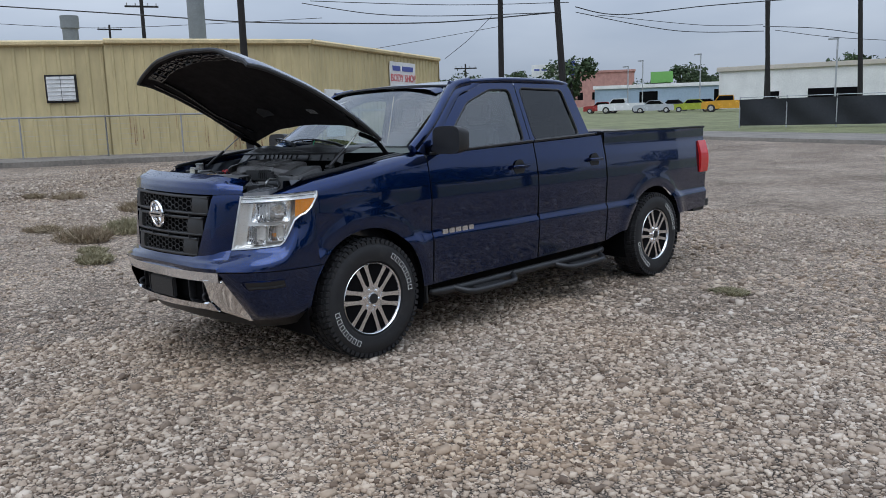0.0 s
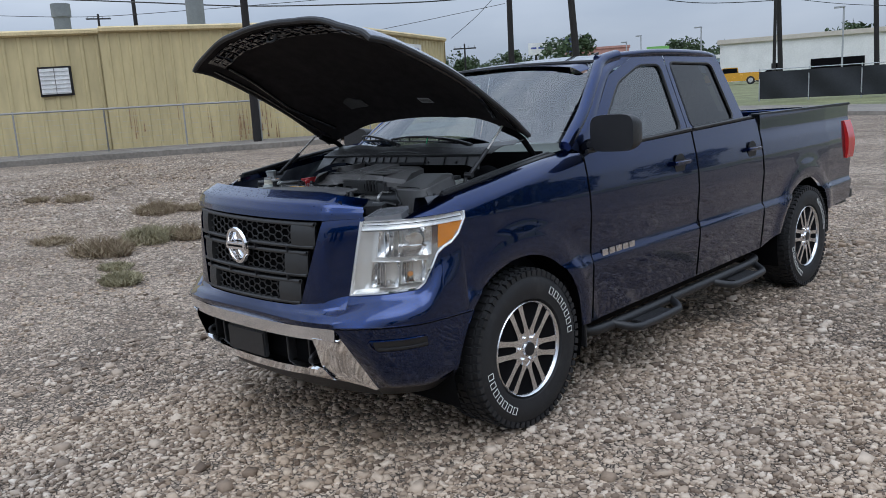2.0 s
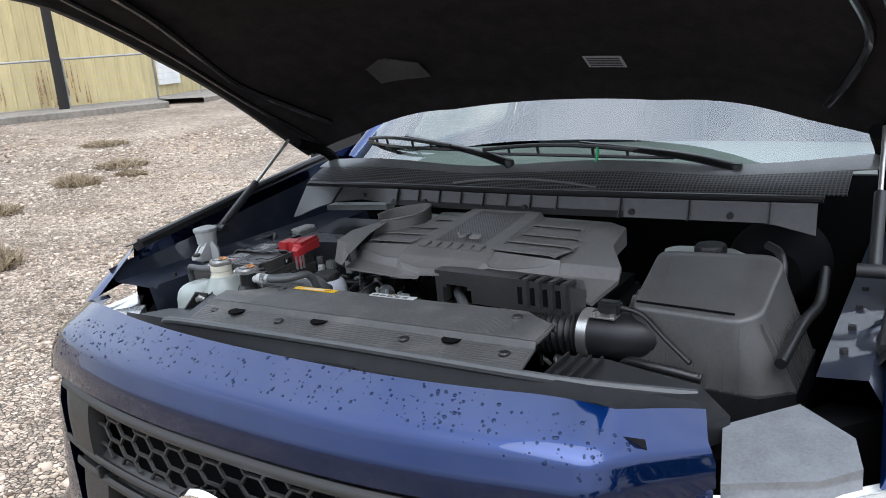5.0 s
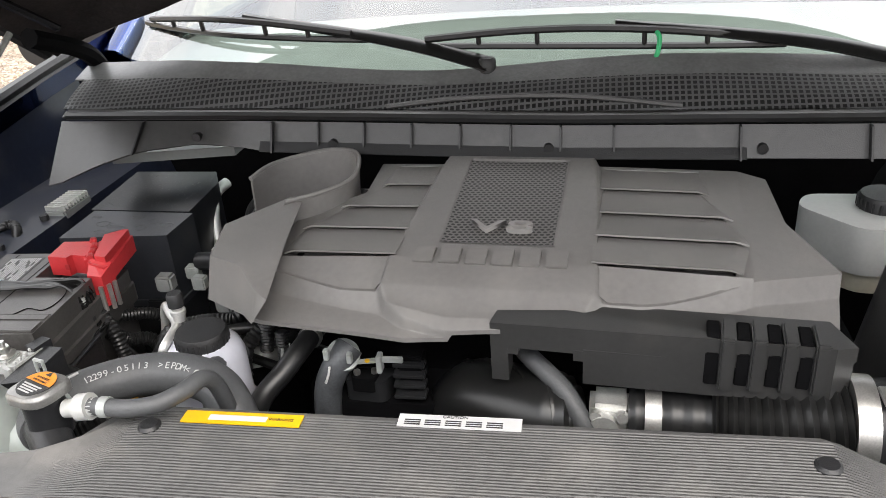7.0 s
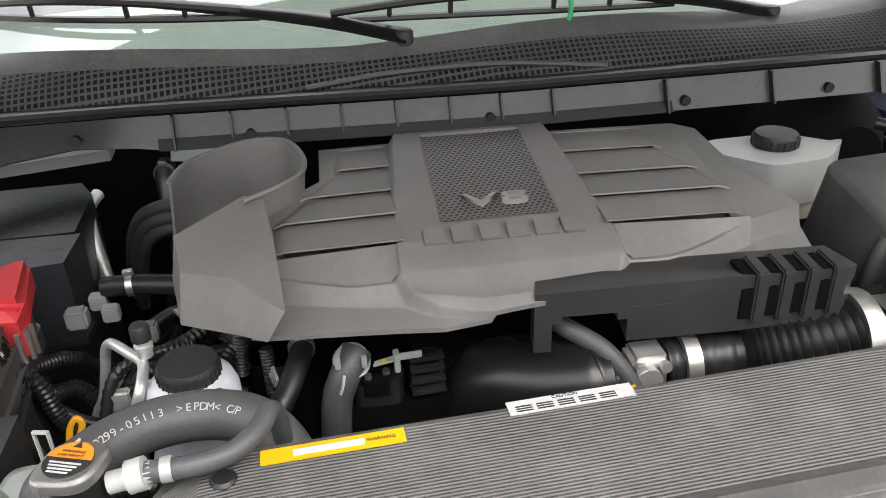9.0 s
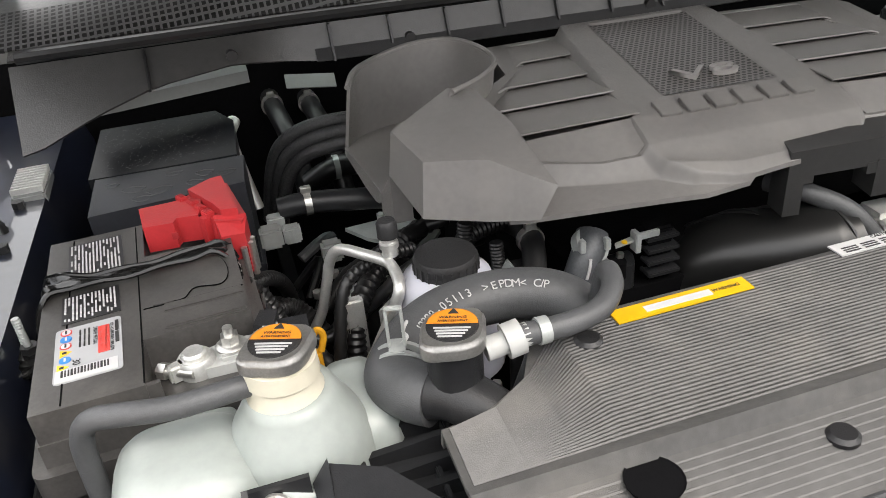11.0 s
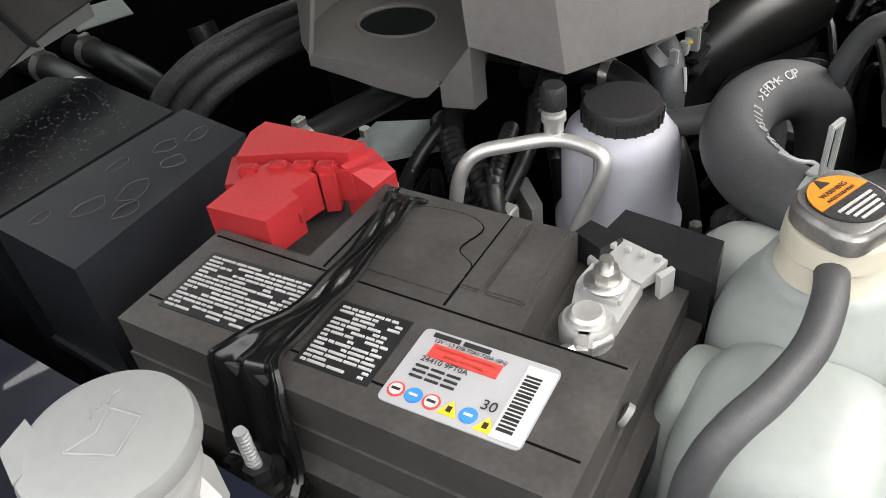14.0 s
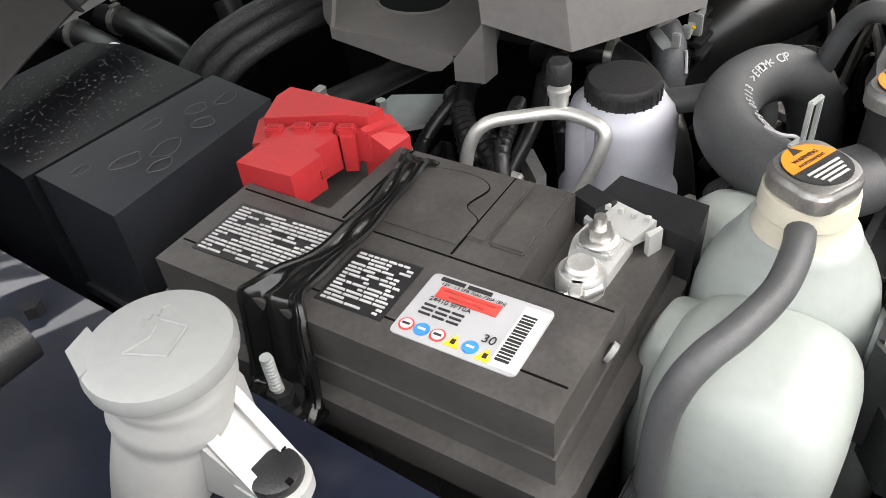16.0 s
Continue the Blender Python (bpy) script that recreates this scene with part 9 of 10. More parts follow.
part("bracket_floor", prism([(-0.575, -0.560), (-0.552, -0.545), (-0.512, -0.545), (-0.508, -0.640), (-0.580, -0.640)], 1.16, 1.205, 0.003), BOXMAT, ag)

# radiator neck, cap and hoses
PLACE[0] = Matrix.Translation((-0.008, -0.003, -0.009)) @ BAY
rn = thing("radiator_neck", "black radiator filler neck with metal pressure cap", "radiator neck")
part("pipe", tube([(-0.421, -0.490, 1.258), (-0.412, -0.498, 1.260), (-0.398, -0.510, 1.262), (-0.375, -0.535, 1.250), (-0.362, -0.560, 1.235)], 0.0190, 20, 7), BOXMAT, rn)
part("filler", cyl((-0.397, -0.505, 1.262), (-0.397, -0.505, 1.304), 0.0185, 24), BOXMAT, rn)
pressure_cap("pressure_cap", -0.397, -0.505, 1.312, 28, rn)
part("side_fitting", cyl((-0.376, -0.505, 1.290), (-0.345, -0.505, 1.294), 0.0085, 14), WHITEPL, rn)
part("fitting_collar", cyl((-0.362, -0.505, 1.292), (-0.350, -0.505, 1.294), 0.0125, 14), WHITEPL, rn)
part("tank_end", prism([(-0.470, -0.486), (-0.406, -0.492), (-0.400, -0.548), (-0.470, -0.552)], 1.17, 1.222, 0.003), BOXMAT, rn)
for k, y in enumerate((-0.488, -0.509, -0.530, -0.550)):
    part("tank_rib", prism([(-0.470, y - 0.003), (-0.404, y - 0.006), (-0.404, y - 0.001), (-0.470, y + 0.003)], 1.215, 1.236, 0.0012, 2, [1.230, 1.238, 1.238, 1.230]), BOXMAT, rn)
for x in (-0.471, -0.408):
    part("tank_rail", box(x - 0.002, x + 0.003, -0.553, -0.486, 1.212, 1.234, 0.001), BOXMAT, rn)
bh = thing("bypass_hose", "thin black rubber hose beside the radiator cap", "hose")
part("hose", tube([(-0.350, -0.505, 1.294), (-0.315, -0.507, 1.295), (-0.288, -0.500, 1.296), (-0.270, -0.482, 1.298), (-0.262, -0.460, 1.296), (-0.258, -0.445, 1.275), (-0.256, -0.43, 1.22)], 0.0082, 14, 8), HOSEMAT, bh)
part("hose_clamp", lathe([(0.0082, -0.004), (0.0096, -0.004), (0.0096, 0.004), (0.0082, 0.004), (0.0082, -0.004)], (-0.335, -0.506, 1.2945), 20, "x"), ZINC, bh)
rh = thing("radiator_hose", "thick grey-black rubber radiator hose with spring clamp", "hose")
part("hose", tube([(-0.412, -0.498, 1.257), (-0.424, -0.486, 1.256), (-0.432, -0.466, 1.254), (-0.422, -0.444, 1.253), (-0.401, -0.417, 1.251), (-0.368, -0.397, 1.250), (-0.325, -0.392, 1.249), (-0.285, -0.404, 1.246), (-0.260, -0.424, 1.232), (-0.248, -0.437, 1.20), (-0.242, -0.442, 1.15)], 0.0220, 28, 9), HOSEMAT, rh)
hose_top = spline([(-0.417, -0.436, 0), (-0.400, -0.417, 0), (-0.367, -0.3975, 0), (-0.325, -0.3925, 0), (-0.292, -0.4015, 0), (-0.276, -0.412, 0)], 16)
words = "12299-05113 >EPDM< C/P"
for k, ch in enumerate(words):
    if ch == " ":
        continue
    i = 6 + int(k * 66 / len(words))
    p, d = hose_top[i], (hose_top[i + 1] - hose_top[i - 1]).normalized()
    side = Vector((d.y, -d.x, 0))
    n = (Vector((0, 0, 1)) * 0.84 + side * 0.54).normalized()
    up = n.cross(d)
    c0 = Vector((p.x, p.y, lerp(p.x, [-0.40, -0.325, -0.28], [1.2512, 1.2495, 1.2460]))) + n * 0.0227
    lettering("print_letter", ch, 0.0098, Matrix(((d.x, up.x, n.x, c0.x), (d.y, up.y, n.y, c0.y), (d.z, up.z, n.z, c0.z), (0, 0, 0, 1))), INKW, rh, 0.0002)
CM = Matrix.Translation((-0.4265, -0.462, 1.2535)) @ Matrix.Rotation(radians(-16), 4, "Z")
for dy in (-0.0075, 0.0035):
    part("spring_clamp", move(lathe([(0.0224, dy), (0.0243, dy), (0.0243, dy + 0.0038), (0.0224, dy + 0.0038), (0.0224, dy)], (0, 0, 0), 36, "y"), CM), ZINC, rh)
ear = part("clamp_ear", move(box(-0.006, 0.006, -0.008, 0.009, 0.0236, 0.0254, 0.0008), CM), ZINC, rh)
for dx in (-0.0055, 0.0055):
    part("ear_tab", move(box(dx - 0.0011, dx + 0.0011, -0.0016, 0.0016, 0.0240, 0.058, 0.0006), CM), ZINC, ear)
part("ear_bridge", move(box(-0.0065, 0.0065, -0.0018, 0.0018, 0.0555, 0.0585, 0.0008), CM), ZINC, ear)
part("paint_mark", tube([(-0.412, -0.434, 1.2768), (-0.418, -0.446, 1.2775), (-0.417, -0.454, 1.2778), (-0.424, -0.460, 1.2778)], 0.0014, 5, 3), INKW, rh)

# power steering tank
PLACE[0] = Matrix.Translation((-0.007, -0.011, 0.007)) @ BAY
ps = thing("power_steering_tank", "lilac-white power steering tank with black knurled cap", "fluid tank")
part("tank", lathe([(0.0, 1.04), (0.030, 1.045), (0.036, 1.105), (0.0405, 1.112), (0.0505, 1.117), (0.0510, 1.130), (0.0475, 1.136), (0.0455, 1.142), (0.0450, 1.200), (0.041, 1.212), (0.032, 1.219), (0.026, 1.220)], (-0.345, -0.301, 0), 40), LILAC, ps)
capk = bmesh.new()
add(capk, lathe([(0.0285, 1.217), (0.0300, 1.219), (0.0300, 1.231), (0.0280, 1.235), (0.020, 1.2355), (0.0, 1.2340)], (-0.345, -0.301, 0), 40))
pc = part("cap", capk, BLACK, ps)
for k in range(26):
    a = 2 * math.pi * k / 26
    part("knurl", cyl((-0.345 + 0.0300 * math.cos(a), -0.301 + 0.0300 * math.sin(a), 1.219), (-0.345 + 0.0300 * math.cos(a), -0.301 + 0.0300 * math.sin(a), 1.230), 0.0011, 6), BLACK, pc, "", False)
part("bracket", box(-0.392, -0.378, -0.302, -0.290, 1.165, 1.215, 0.003), LILAC, ps)
part("outlet_clip", box(-0.412, -0.398, -0.350, -0.335, 1.05, 1.08, 0.002), STEEL, ps)

# air-conditioning line
PLACE[0] = BAY
ac = thing("air_conditioning_line", "bare aluminium refrigerant pipe with service port", "pipe")
part("pipe", tube([(-0.500, -0.210, 1.05), (-0.480, -0.216, 1.115), (-0.463, -0.220, 1.150), (-0.453, -0.222, 1.185), (-0.446, -0.226, 1.212), (-0.436, -0.236, 1.226), (-0.418, -0.258, 1.228), (-0.400, -0.280, 1.227), (-0.397, -0.304, 1.225), (-0.399, -0.318, 1.219), (-0.404, -0.318, 1.205), (-0.414, -0.309, 1.175), (-0.432, -0.296, 1.130), (-0.455, -0.284, 1.085), (-0.475, -0.275, 1.03)], 0.0056, 12, 6), ALU, ac)
pt = part("service_port", lathe([(0.0075, 1.232), (0.0075, 1.240), (0.0092, 1.241), (0.0092, 1.246), (0.0070, 1.247), (0.0070, 1.252), (0.0095, 1.253)], (-0.3955, -0.277, 0), 20), ALU, ac)
part("port_cap", lathe([(0.0098, 1.252), (0.0098, 1.266), (0.008, 1.269), (0.0, 1.269)], (-0.3955, -0.277, 0), 20), BLACK, pt)

# dipstick, pipes and wiring between engine and battery
from_home = BAY.inverted()
dk = thing("dipstick", "yellow loop handle of a dipstick", "dipstick")
part("handle", tube([(-0.486, -0.286, 1.150), (-0.482, -0.282, 1.164), (-0.476, -0.279, 1.170), (-0.471, -0.281, 1.164), (-0.476, -0.287, 1.150)], 0.0035, 8, 6), YELLOWPL, dk)
part("stem", cyl((-0.481, -0.286, 1.15), (-0.481, -0.286, 1.03), 0.006, 10), YELLOWPL, dk)
for k in range(3):
    br = thing("braided_hose", "braided black hose curving behind the fuse box", "hose", "braided hoses")
    o = Vector((0.006 * k, -0.012 * k, -0.012 * k))
    line = [from_home @ (Vector(p) + o) for p in ((-0.515, 0.172, 1.08), (-0.502, 0.160, 1.150), (-0.486, 0.150, 1.192), (-0.461, 0.132, 1.219), (-0.425, 0.112, 1.234), (-0.380, 0.100, 1.238), (-0.300, 0.100, 1.228))]
    part("hose", tube(line, 0.0092, 12, 8), BRAID, br)
    for a in (0.4, 1.1, 1.8, 2.5):
        part("braid_line", tube([p + Vector((0.0, -0.0086 * math.cos(a), 0.0086 * math.sin(a))) for p in line], 0.0007, 4, 8), RAINDOT, br)
eh = thing("elbow_hose", "short black rubber elbow hose beside the engine", "hose")
part("hose", tube([from_home @ Vector(p) for p in ((-0.312, 0.280, 1.180), (-0.319, 0.262, 1.135), (-0.350, 0.238, 1.114), (-0.400, 0.226, 1.118), (-0.445, 0.235, 1.095))], 0.0165, 14, 8), DARKHOSE, eh)
part("hose_clamp", lathe([(0.0168, -0.004), (0.0184, -0.004), (0.0184, 0.004), (0.0168, 0.004), (0.0168, -0.004)], tuple(from_home @ Vector((-0.400, 0.226, 1.118))), 20, "x"), ZINC, eh)
for k, (pts, r, m_, rib, lab) in enumerate((
    ([from_home @ Vector(p) for p in ((-0.411, 0.396, 1.178), (-0.411, 0.365, 1.178), (-0.405, 0.315, 1.166), (-0.395, 0.265, 1.130), (-0.390, 0.225, 1.050))], 0.0150, DARKHOSE, 0, "black rubber heater hose at the bulkhead"),
    ([from_home @ Vector(p) for p in ((-0.470, 0.396, 1.188), (-0.470, 0.360, 1.187), (-0.462, 0.310, 1.170), (-0.452, 0.262, 1.130), (-0.448, 0.225, 1.050))], 0.0150, DARKHOSE, 0, "black rubber heater hose at the bulkhead"),
    ([from_home @ Vector(p) for p in ((-0.505, -0.018, 1.185), (-0.471, -0.022, 1.188), (-0.396, -0.028, 1.180), (-0.330, -0.034, 1.172), (-0.26, -0.04, 1.16))], 0.0135, BOXMAT, 0, "smooth black pipe below the engine cover"),
    ([(-0.24, -0.17, 1.18), (-0.243, -0.23, 1.198), (-0.246, -0.263, 1.199), (-0.262, -0.302, 1.184), (-0.290, -0.340, 1.15), (-0.300, -0.36, 1.06)], 0.0125, DARKHOSE, 0, "black coolant hose with spring clamp"),
    ([(-0.33, -0.13, 1.17), (-0.355, -0.155, 1.165), (-0.378, -0.180, 1.12), (-0.395, -0.195, 1.06), (-0.40, -0.20, 0.95)], 0.0105, DARKHOSE, 0.16, "corrugated black wiring conduit"),
    ([(-0.30, -0.15, 1.185), (-0.345, -0.140, 1.175), (-0.385, -0.130, 1.150), (-0.425, -0.145, 1.140), (-0.455, -0.175, 1.12)], 0.0065, DARKHOSE, 0.12, "thin corrugated black wiring conduit"),
    ([(-0.23, -0.20, 1.19), (-0.27, -0.21, 1.20), (-0.31, -0.225, 1.195), (-0.335, -0.25, 1.17), (-0.34, -0.26, 1.10)], 0.0085, DARKHOSE, 0.18, "corrugated black wiring conduit"),
    ([(-0.53, -0.235, 1.185), (-0.515, -0.215, 1.16), (-0.49, -0.20, 1.15), (-0.465, -0.215, 1.12), (-0.45, -0.235, 1.05)], 0.0085, DARKHOSE, 0.18, "corrugated black battery cable conduit"),
    ([(-0.545, -0.225, 1.20), (-0.525, -0.195, 1.185), (-0.505, -0.165, 1.17), (-0.49, -0.13, 1.13), (-0.48, -0.10, 1.05)], 0.0075, DARKHOSE, 0.16, "corrugated black battery cable conduit"),
    ([(-0.30, -0.13, 1.18), (-0.36, -0.16, 1.175), (-0.40, -0.20, 1.16), (-0.41, -0.225, 1.10), (-0.41, -0.23, 0.95)], 0.009, DARKHOSE, 0.18, "corrugated black wiring conduit"),
    ([(-0.28, -0.20, 1.18), (-0.32, -0.22, 1.19), (-0.37, -0.24, 1.19), (-0.42, -0.235, 1.15), (-0.47, -0.24, 1.13), (-0.52, -0.23, 1.16)], 0.007, DARKHOSE, 0, "black cable loom between engine and battery"),
    ([(-0.54, -0.23, 1.22), (-0.515, -0.24, 1.19), (-0.50, -0.25, 1.15), (-0.47, -0.27, 1.12), (-0.44, -0.29, 1.05)], 0.008, DARKHOSE, 0.16, "corrugated black wiring conduit"),
    ([(-0.43, -0.26, 0.95), (-0.435, -0.27, 1.05), (-0.44, -0.262, 1.12), (-0.425, -0.24, 1.165), (-0.39, -0.20, 1.18)], 0.010, DARKHOSE, 0.16, "corrugated black wiring conduit"),
    ([(-0.32, -0.40, 1.12), (-0.30, -0.41, 1.20), (-0.305, -0.395, 1.225), (-0.325, -0.36, 1.22), (-0.325, -0.28, 1.19)], 0.011, HOSEMAT, 0, "grey-black return hose by the steering tank"),
    ([(-0.15, -0.42, 1.10), (-0.13, -0.43, 1.19), (-0.10, -0.44, 1.21), (-0.07, -0.43, 1.17), (-0.05, -0.41, 1.05)], 0.006, DARKHOSE, 0, "thin black cable before the engine"),
    ([(-0.36, -0.22, 1.20), (-0.40, -0.235, 1.205), (-0.44, -0.25, 1.19), (-0.46, -0.28, 1.12)], 0.006, DARKHOSE, 0.2, "thin corrugated black wiring conduit"),
    ([(-0.45, -0.47, 1.19), (-0.43, -0.45, 1.20), (-0.40, -0.42, 1.195), (-0.36, -0.40, 1.16)], 0.011, DARKHOSE, 0.14, "black hose running under the radiator neck"),
    ([(0.40, -0.40, 1.10), (0.44, -0.46, 1.18), (0.50, -0.50, 1.20), (0.58, -0.50, 1.19)], 0.008, DARKHOSE, 0.16, "corrugated conduit beside the air box"),
    ([(0.68, -0.40, 1.19), (0.69, -0.25, 1.205), (0.70, -0.10, 1.20), (0.69, 0.05, 1.22)], 0.010, DARKHOSE, 0.12, "wiring conduit along the inner wing"),
    ([(-0.755, -0.45, 1.205), (-0.765, -0.30, 1.208), (-0.77, -0.15, 1.215), (-0.775, 0.02, 1.22)], 0.006, DARKHOSE, 0, "black cable along the inner wing"))):
    o = thing("engine_hose" if "hose" in lab or "pipe" in lab else "wiring_conduit", lab, "hose" if "hose" in lab or "pipe" in lab else "wiring")
    part("sleeve", tube(pts, r, 12, 16 if rib else 8, rib, 1), m_, o)
for x, y, z, ax in ((-0.245, -0.255, 1.199, "y"), (*(from_home @ Vector((-0.411, 0.362, 1.178))), "y"), (*(from_home @ Vector((-0.470, 0.358, 1.187))), "y"), (*(from_home @ Vector((-0.471, -0.022, 1.188))), "x"), (-0.21, -0.415, 1.16, "z")):
    o = thing("spring_clamp", "zinc spring clamp on a black hose", "clamp", "hose clamps")
    wide = 0.0026 if y > 0.2 else 0.0
    part("band", lathe([(0.0126 + wide, -0.004), (0.0146 + wide, -0.004), (0.0146 + wide, 0.004), (0.0126 + wide, 0.004), (0.0126 + wide, -0.004)], (x, y, z), 20, ax), STEEL, o)
    part("ear", box(x - 0.006, x + 0.006, y - 0.004, y + 0.004, z + 0.013, z + 0.021, 0.001), STEEL, o)
# brackets and castings in the gap
eb = thing("engine_block", "dark metal castings and brackets under the engine cover", "engine")
# block and casting coloured near-black for the shade under the cover
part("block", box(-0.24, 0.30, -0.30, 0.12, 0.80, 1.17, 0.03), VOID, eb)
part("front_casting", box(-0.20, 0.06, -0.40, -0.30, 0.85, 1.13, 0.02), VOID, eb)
part("pulley", lathe([(0.03, -0.02), (0.075, -0.02), (0.08, -0.01), (0.072, 0.0), (0.08, 0.01), (0.03, 0.02)], (-0.10, -0.42, 1.05), 30, "y"), BOXMAT, eb)
part("grey_plate", prism([(-0.405, -0.055), (-0.330, -0.050), (-0.300, -0.110), (-0.330, -0.150), (-0.352, -0.125), (-0.385, -0.090)], 1.146, 1.151, 0.001), ZINC, eb)
part("alternator", lathe([(0.0, -0.05), (0.045, -0.05), (0.062, -0.035), (0.066, 0.0), (0.062, 0.03), (0.03, 0.04)], (-0.385, -0.120, 1.05), 28, "z"), ALU, eb)
part("alternator_shroud", lathe([(0.040, 0.02), (0.060, 0.032), (0.070, 0.0), (0.066, -0.08)], (-0.385, -0.120, 1.06), 28, "z"), VOID, eb)
part("bracket", box(-0.445, -0.425, -0.262, -0.250, 1.06, 1.18, 0.002), ALU, eb)
part("bracket_foot", box(-0.452, -0.418, -0.266, -0.248, 1.05, 1.075, 0.002), STEEL, eb)
part("pump_body", box(-0.26, -0.18, -0.44, -0.37, 1.03, 1.13, 0.012), BOXMAT, eb)
part("plug_block", box(-0.235, -0.205, -0.435, -0.405, 1.12, 1.15, 0.004), CLAD, eb)
part("bulkhead_tag", move(box(-0.040, 0.040, -0.012, 0.012, -0.0012, 0.0012, 0.0006), from_home @ pose(-0.407, 0.319, 1.228, 48, 10, 8)), GREYCAP, eb)
part("grey_deadener", move(prism([(-0.705, 0.128), (-0.503, 0.166), (-0.503, 0.205), (-0.705, 0.170)], 1.288, 1.304, 0.004), from_home), GREYCAP, eb)
for k, (x, y, z) in enumerate(((-0.485, -0.070, 1.185), (-0.470, -0.085, 1.175))):
    part("white_connector", box(x - 0.010, x + 0.010, y - 0.008, y + 0.008, z - 0.010, z + 0.010, 0.002), ZINC, eb)
part("metal_pipe", tube([(-0.505, 0.13, 1.245), (-0.515, 0.10, 1.235), (-0.510, 0.07, 1.20), (-0.50, 0.05, 1.15)], 0.009, 12, 6), ALU, eb)
part("steel_bracket", prism([(-0.412, -0.265), (-0.400, -0.268), (-0.372, -0.240), (-0.380, -0.232)], 1.05, 1.165, 0.002), ALU, eb)
for k, (x, y, z) in enumerate(((-0.435, -0.135, 1.135), (-0.405, -0.215, 1.13), (-0.36, -0.06, 1.155), (-0.46, -0.16, 1.13), (-0.29, -0.40, 1.13), (-0.18, -0.40, 1.12), (-0.14, -0.41, 1.14), (-0.33, -0.37, 1.12))):
    part("bolt_head", cyl((x, y, z), (x, y, z + 0.008), 0.0055, 6), STEEL, eb)
rgx = random.Random(21)
for k in range(26):
    x, y, z = rgx.uniform(-0.46, 0.32), rgx.uniform(-0.47, -0.38), rgx.uniform(1.02, 1.15)
    if -0.44 < x < -0.24 and y < -0.35 and z > 1.1:
        z = 1.05
    a_ = Vector((x, y, z))
    o = part("loom_lead", tube([a_, a_ + Vector((rgx.uniform(-0.05, 0.05), rgx.uniform(0, 0.04), rgx.uniform(0.0, 0.05))), a_ + Vector((rgx.uniform(-0.09, 0.09), rgx.uniform(0.0, 0.08), rgx.uniform(-0.06, 0.02)))], rgx.uniform(0.003, 0.007), 8, 5), DARKHOSE if k % 4 else STEEL, eb)
for k in range(18):
    x, y, z = rgx.uniform(-0.48, -0.36), rgx.uniform(-0.26, 0.05), rgx.uniform(1.0, 1.11)
    a_ = Vector((x, y, z))
    part("loom_lead", tube([a_, a_ + Vector((rgx.uniform(-0.04, 0.04), rgx.uniform(-0.05, 0.05), rgx.uniform(0.0, 0.05))), a_ + Vector((rgx.uniform(-0.09, 0.09), rgx.uniform(-0.08, 0.08), rgx.uniform(-0.06, 0.03)))], rgx.uniform(0.004, 0.008), 8, 5), DARKHOSE if k % 5 else HOSEMAT, eb)
for x, y, z in ((-0.495, -0.13, 1.20), (-0.43, -0.10, 1.15), (-0.37, -0.40, 1.15), (0.16, -0.43, 1.16)):
    part("connector", box(x - 0.012, x + 0.012, y - 0.010, y + 0.010, z - 0.012, z + 0.012, 0.003), BOXMAT if x > -0.4 else GREYCAP, eb)
# label and pad under the bonnet
PLACE[0] = AT_HOME
part("bonnet_label", sheet(lambda u, v: hood_fn(0.19 + 0.11 * u, 0.13 + 0.045 * v, 0.018), [0, 0.5, 1], [0, 0.5, 1], 0.001), LABELG, hood, "grey printed label under the bonnet")
for k in range(5):
    part("writing_bar", sheet(lambda u, v: hood_fn(0.198 + 0.094 * u, 0.136 + 0.007 * k + 0.004 * v, 0.0194), [0, 0.5, 1], [0, 1], 0.0003), INKK, hood)
part("bonnet_pad", sheet(lambda u, v: hood_fn(-0.52 + 0.20 * u, 0.16 + (0.10 - 0.07 * abs(u - 0.45)) * v, 0.020), span(0, 1, 9), span(0, 1, 5), 0.004), BATTMAT, hood)

# pump, hose and brackets in the gap before the engine cover
PLACE[0] = BAY
ph = thing("pump_hose", "scuffed grey coolant hose with a spring clamp", "hose")
part("hose", tube([(-0.188, -0.280, 1.205), (-0.196, -0.290, 1.195), (-0.207, -0.297, 1.178), (-0.216, -0.300, 1.150), (-0.222, -0.302, 1.08)], 0.0165, 18, 8), SCUFFED, ph)
cl_ = part("spring_clamp", move(lathe([(0.0170, -0.005), (0.0195, -0.005), (0.0195, 0.005), (0.0170, 0.005)], (0, 0, 0), 28), pose(-0.195, -0.289, 1.197, 35, 25, 0)), ZINC, ph)
part("clamp_ear", box(-0.213, -0.207, -0.306, -0.298, 1.200, 1.214, 0.001), ZINC, cl_)
part("clamp_ear", box(-0.186, -0.180, -0.306, -0.298, 1.197, 1.210, 0.001), ZINC, cl_)
part("chalk_mark", tube([(-0.205, -0.311, 1.196), (-0.207, -0.313, 1.186), (-0.211, -0.315, 1.176)], 0.0016, 6, 3), INKW, ph)
pu = thing("coolant_pump", "black coolant pump housing before the engine", "pump")
part("housing", prism(rounded([(-0.196, -0.296), (-0.148, -0.300), (-0.138, -0.275), (-0.150, -0.255), (-0.190, -0.255)], 0.008), 1.06, 1.168, 0.006, 3), BOXMAT, pu)
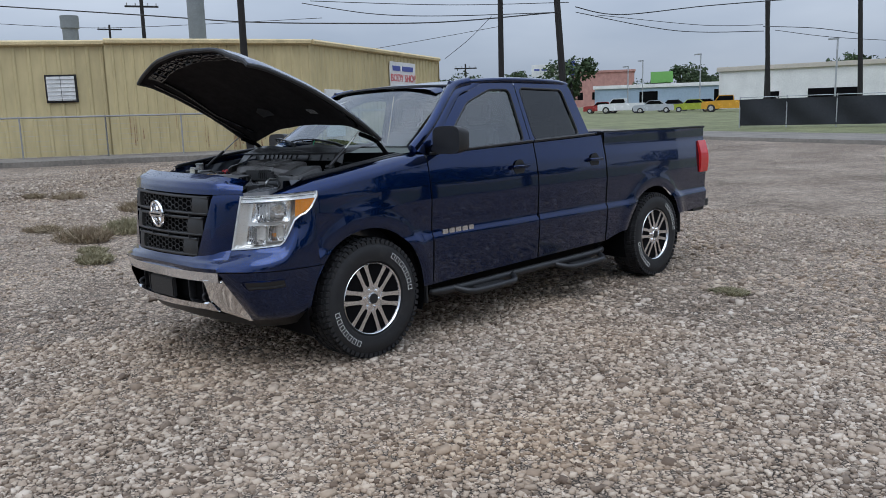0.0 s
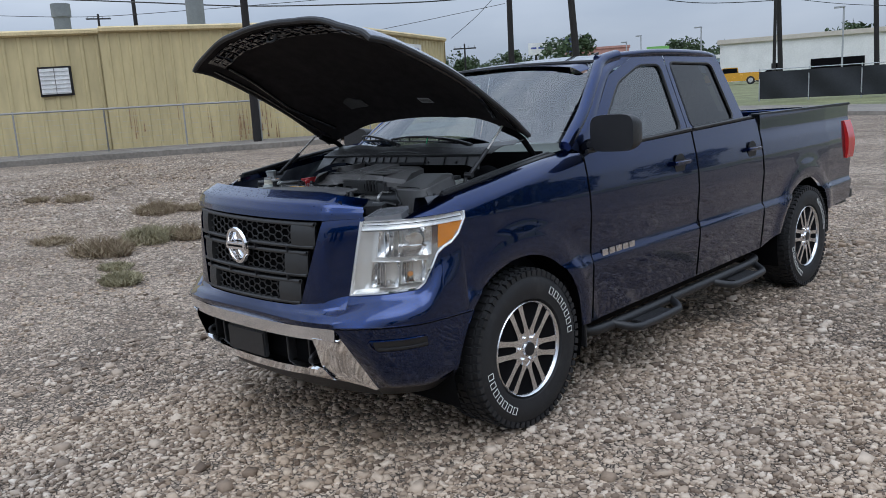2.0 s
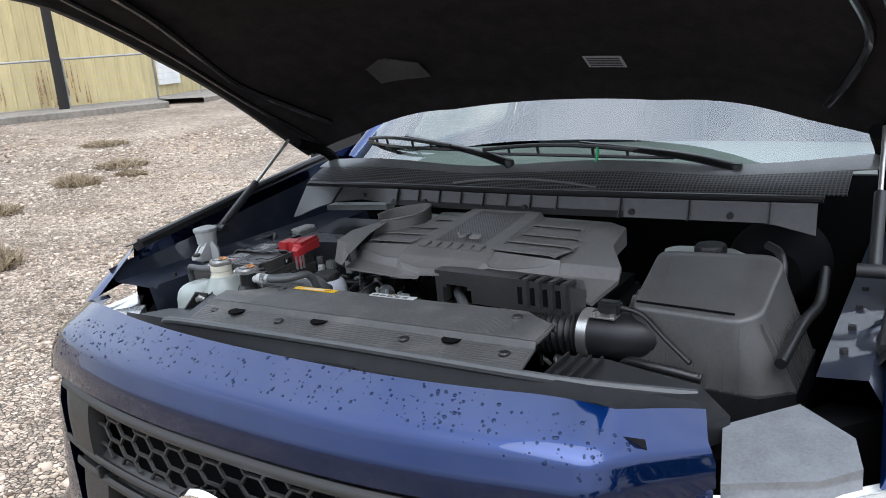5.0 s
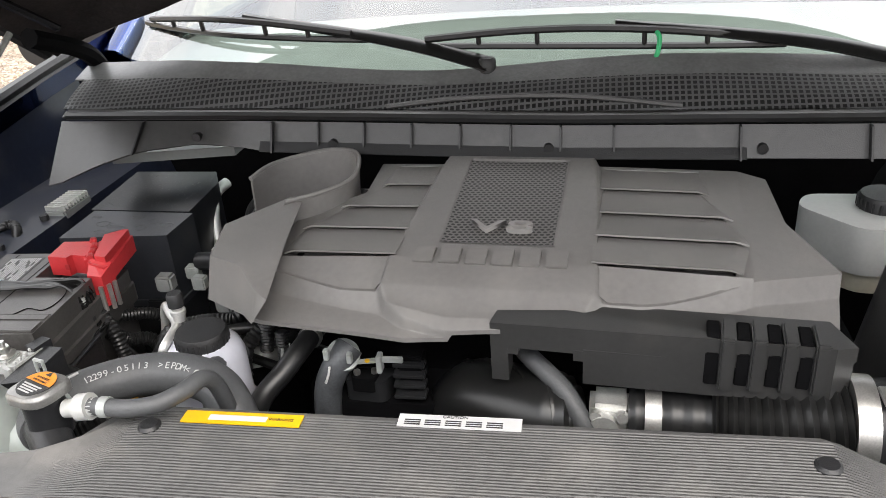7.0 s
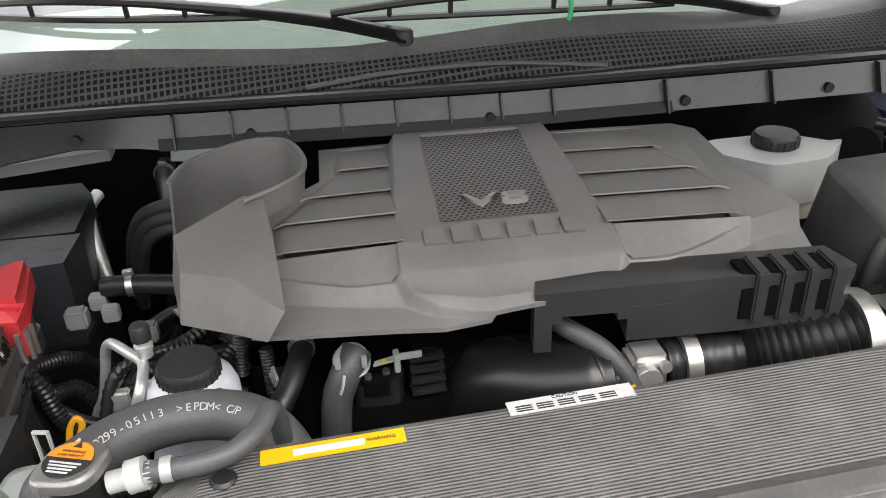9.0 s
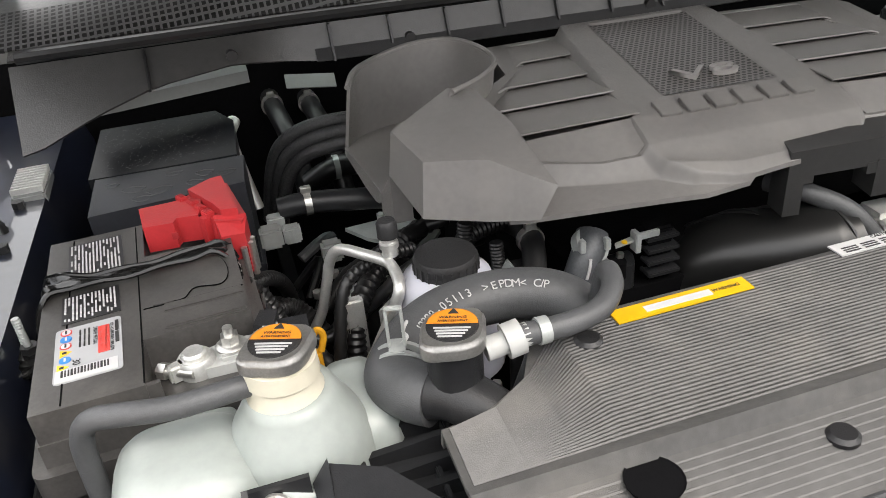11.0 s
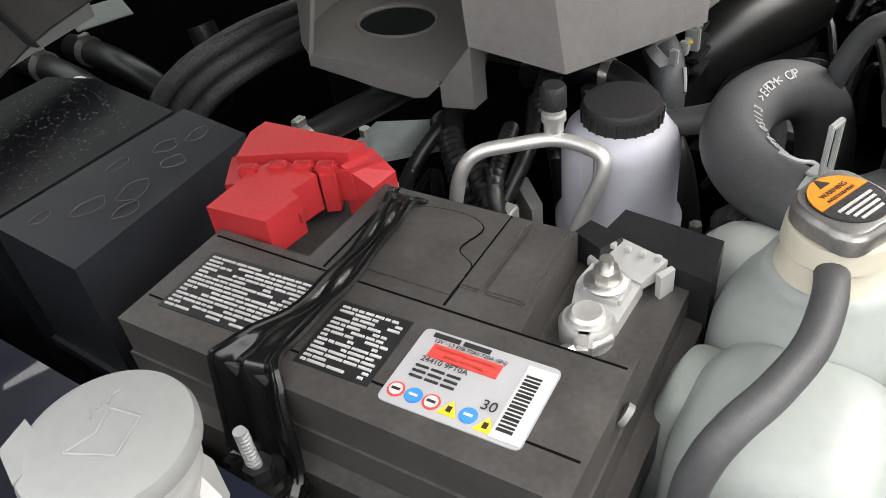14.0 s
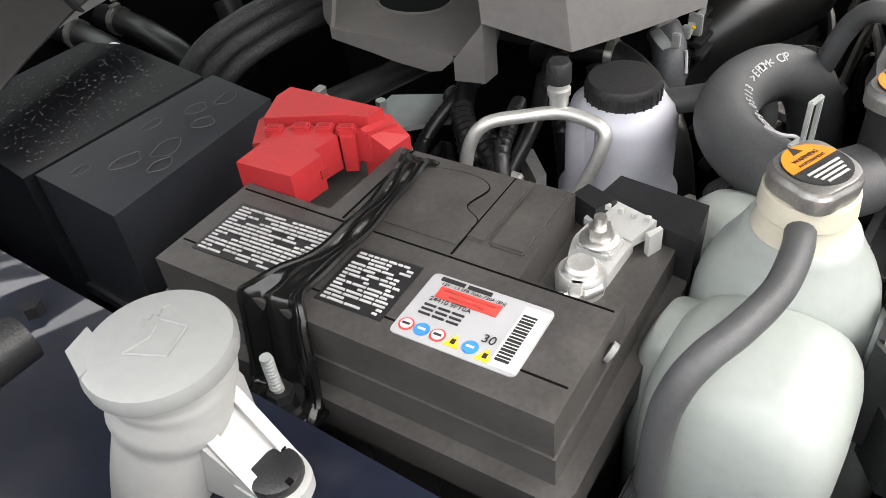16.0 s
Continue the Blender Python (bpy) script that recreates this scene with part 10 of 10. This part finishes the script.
part("flange", prism(rounded([(-0.186, -0.300), (-0.158, -0.302), (-0.155, -0.280), (-0.188, -0.280)], 0.006), 1.155, 1.174, 0.003), VOID, pu)
for x, y in ((-0.180, -0.292), (-0.160, -0.288)):
    part("bolt", cyl((x, y, 1.170), (x, y, 1.179), 0.0042, 6), STEEL, pu)
bk = thing("metal_bracket", "small zinc bracket with a yellow paint dot", "bracket")
part("plate", prism([(-0.174, -0.304), (-0.152, -0.300), (-0.148, -0.292), (-0.172, -0.298)], 1.196, 1.199, 0.0005), ZINC, bk)
part("upright", box(-0.152, -0.146, -0.306, -0.292, 1.185, 1.207, 0.001), ZINC, bk)
part("tab", box(-0.148, -0.122, -0.300, -0.296, 1.196, 1.204, 0.001), ZINC, bk)
part("paint_dot", cyl((-0.163, -0.301, 1.1985), (-0.163, -0.301, 1.2002), 0.003, 12), YELLAB, bk)
for p0, p1, r, name in (((-0.306, -0.231, 1.222), (-0.313, -0.236, 1.165), 0.0075, "hanging_conduit"), ((-0.282, -0.254, 1.205), (-0.281, -0.260, 1.150), 0.0065, "hanging_conduit")):
    hc = thing(name, "corrugated black wiring conduit hanging below the engine cover", "conduit", "hanging conduits")
    part("sleeve", tube([Vector(p0).lerp(Vector(p1), t) for t in span(0, 1, 30)], r, 10, 1, 0.2, 1), CLAD, hc)
cn = thing("wiring_connector", "square black wiring connector with metal clip", "connector")
part("body", move(box(-0.011, 0.011, -0.009, 0.009, -0.012, 0.012, 0.002), pose(-0.268, -0.272, 1.175, 20, 15, 20)), CLAD, cn)
part("clip", move(box(-0.012, -0.009, -0.010, 0.010, -0.004, 0.010, 0.001), pose(-0.268, -0.272, 1.177, 20, 15, 20)), ZINC, cn)
bl2 = thing("ribbed_block", "finned black block behind the intake elbow", "block")
for k in range(4):
    part("fin", box(-0.135, -0.098, -0.305 + 0.002 * k, -0.285, 1.150 + k * 0.013, 1.155 + k * 0.013, 0.001), BOXMAT, bl2)
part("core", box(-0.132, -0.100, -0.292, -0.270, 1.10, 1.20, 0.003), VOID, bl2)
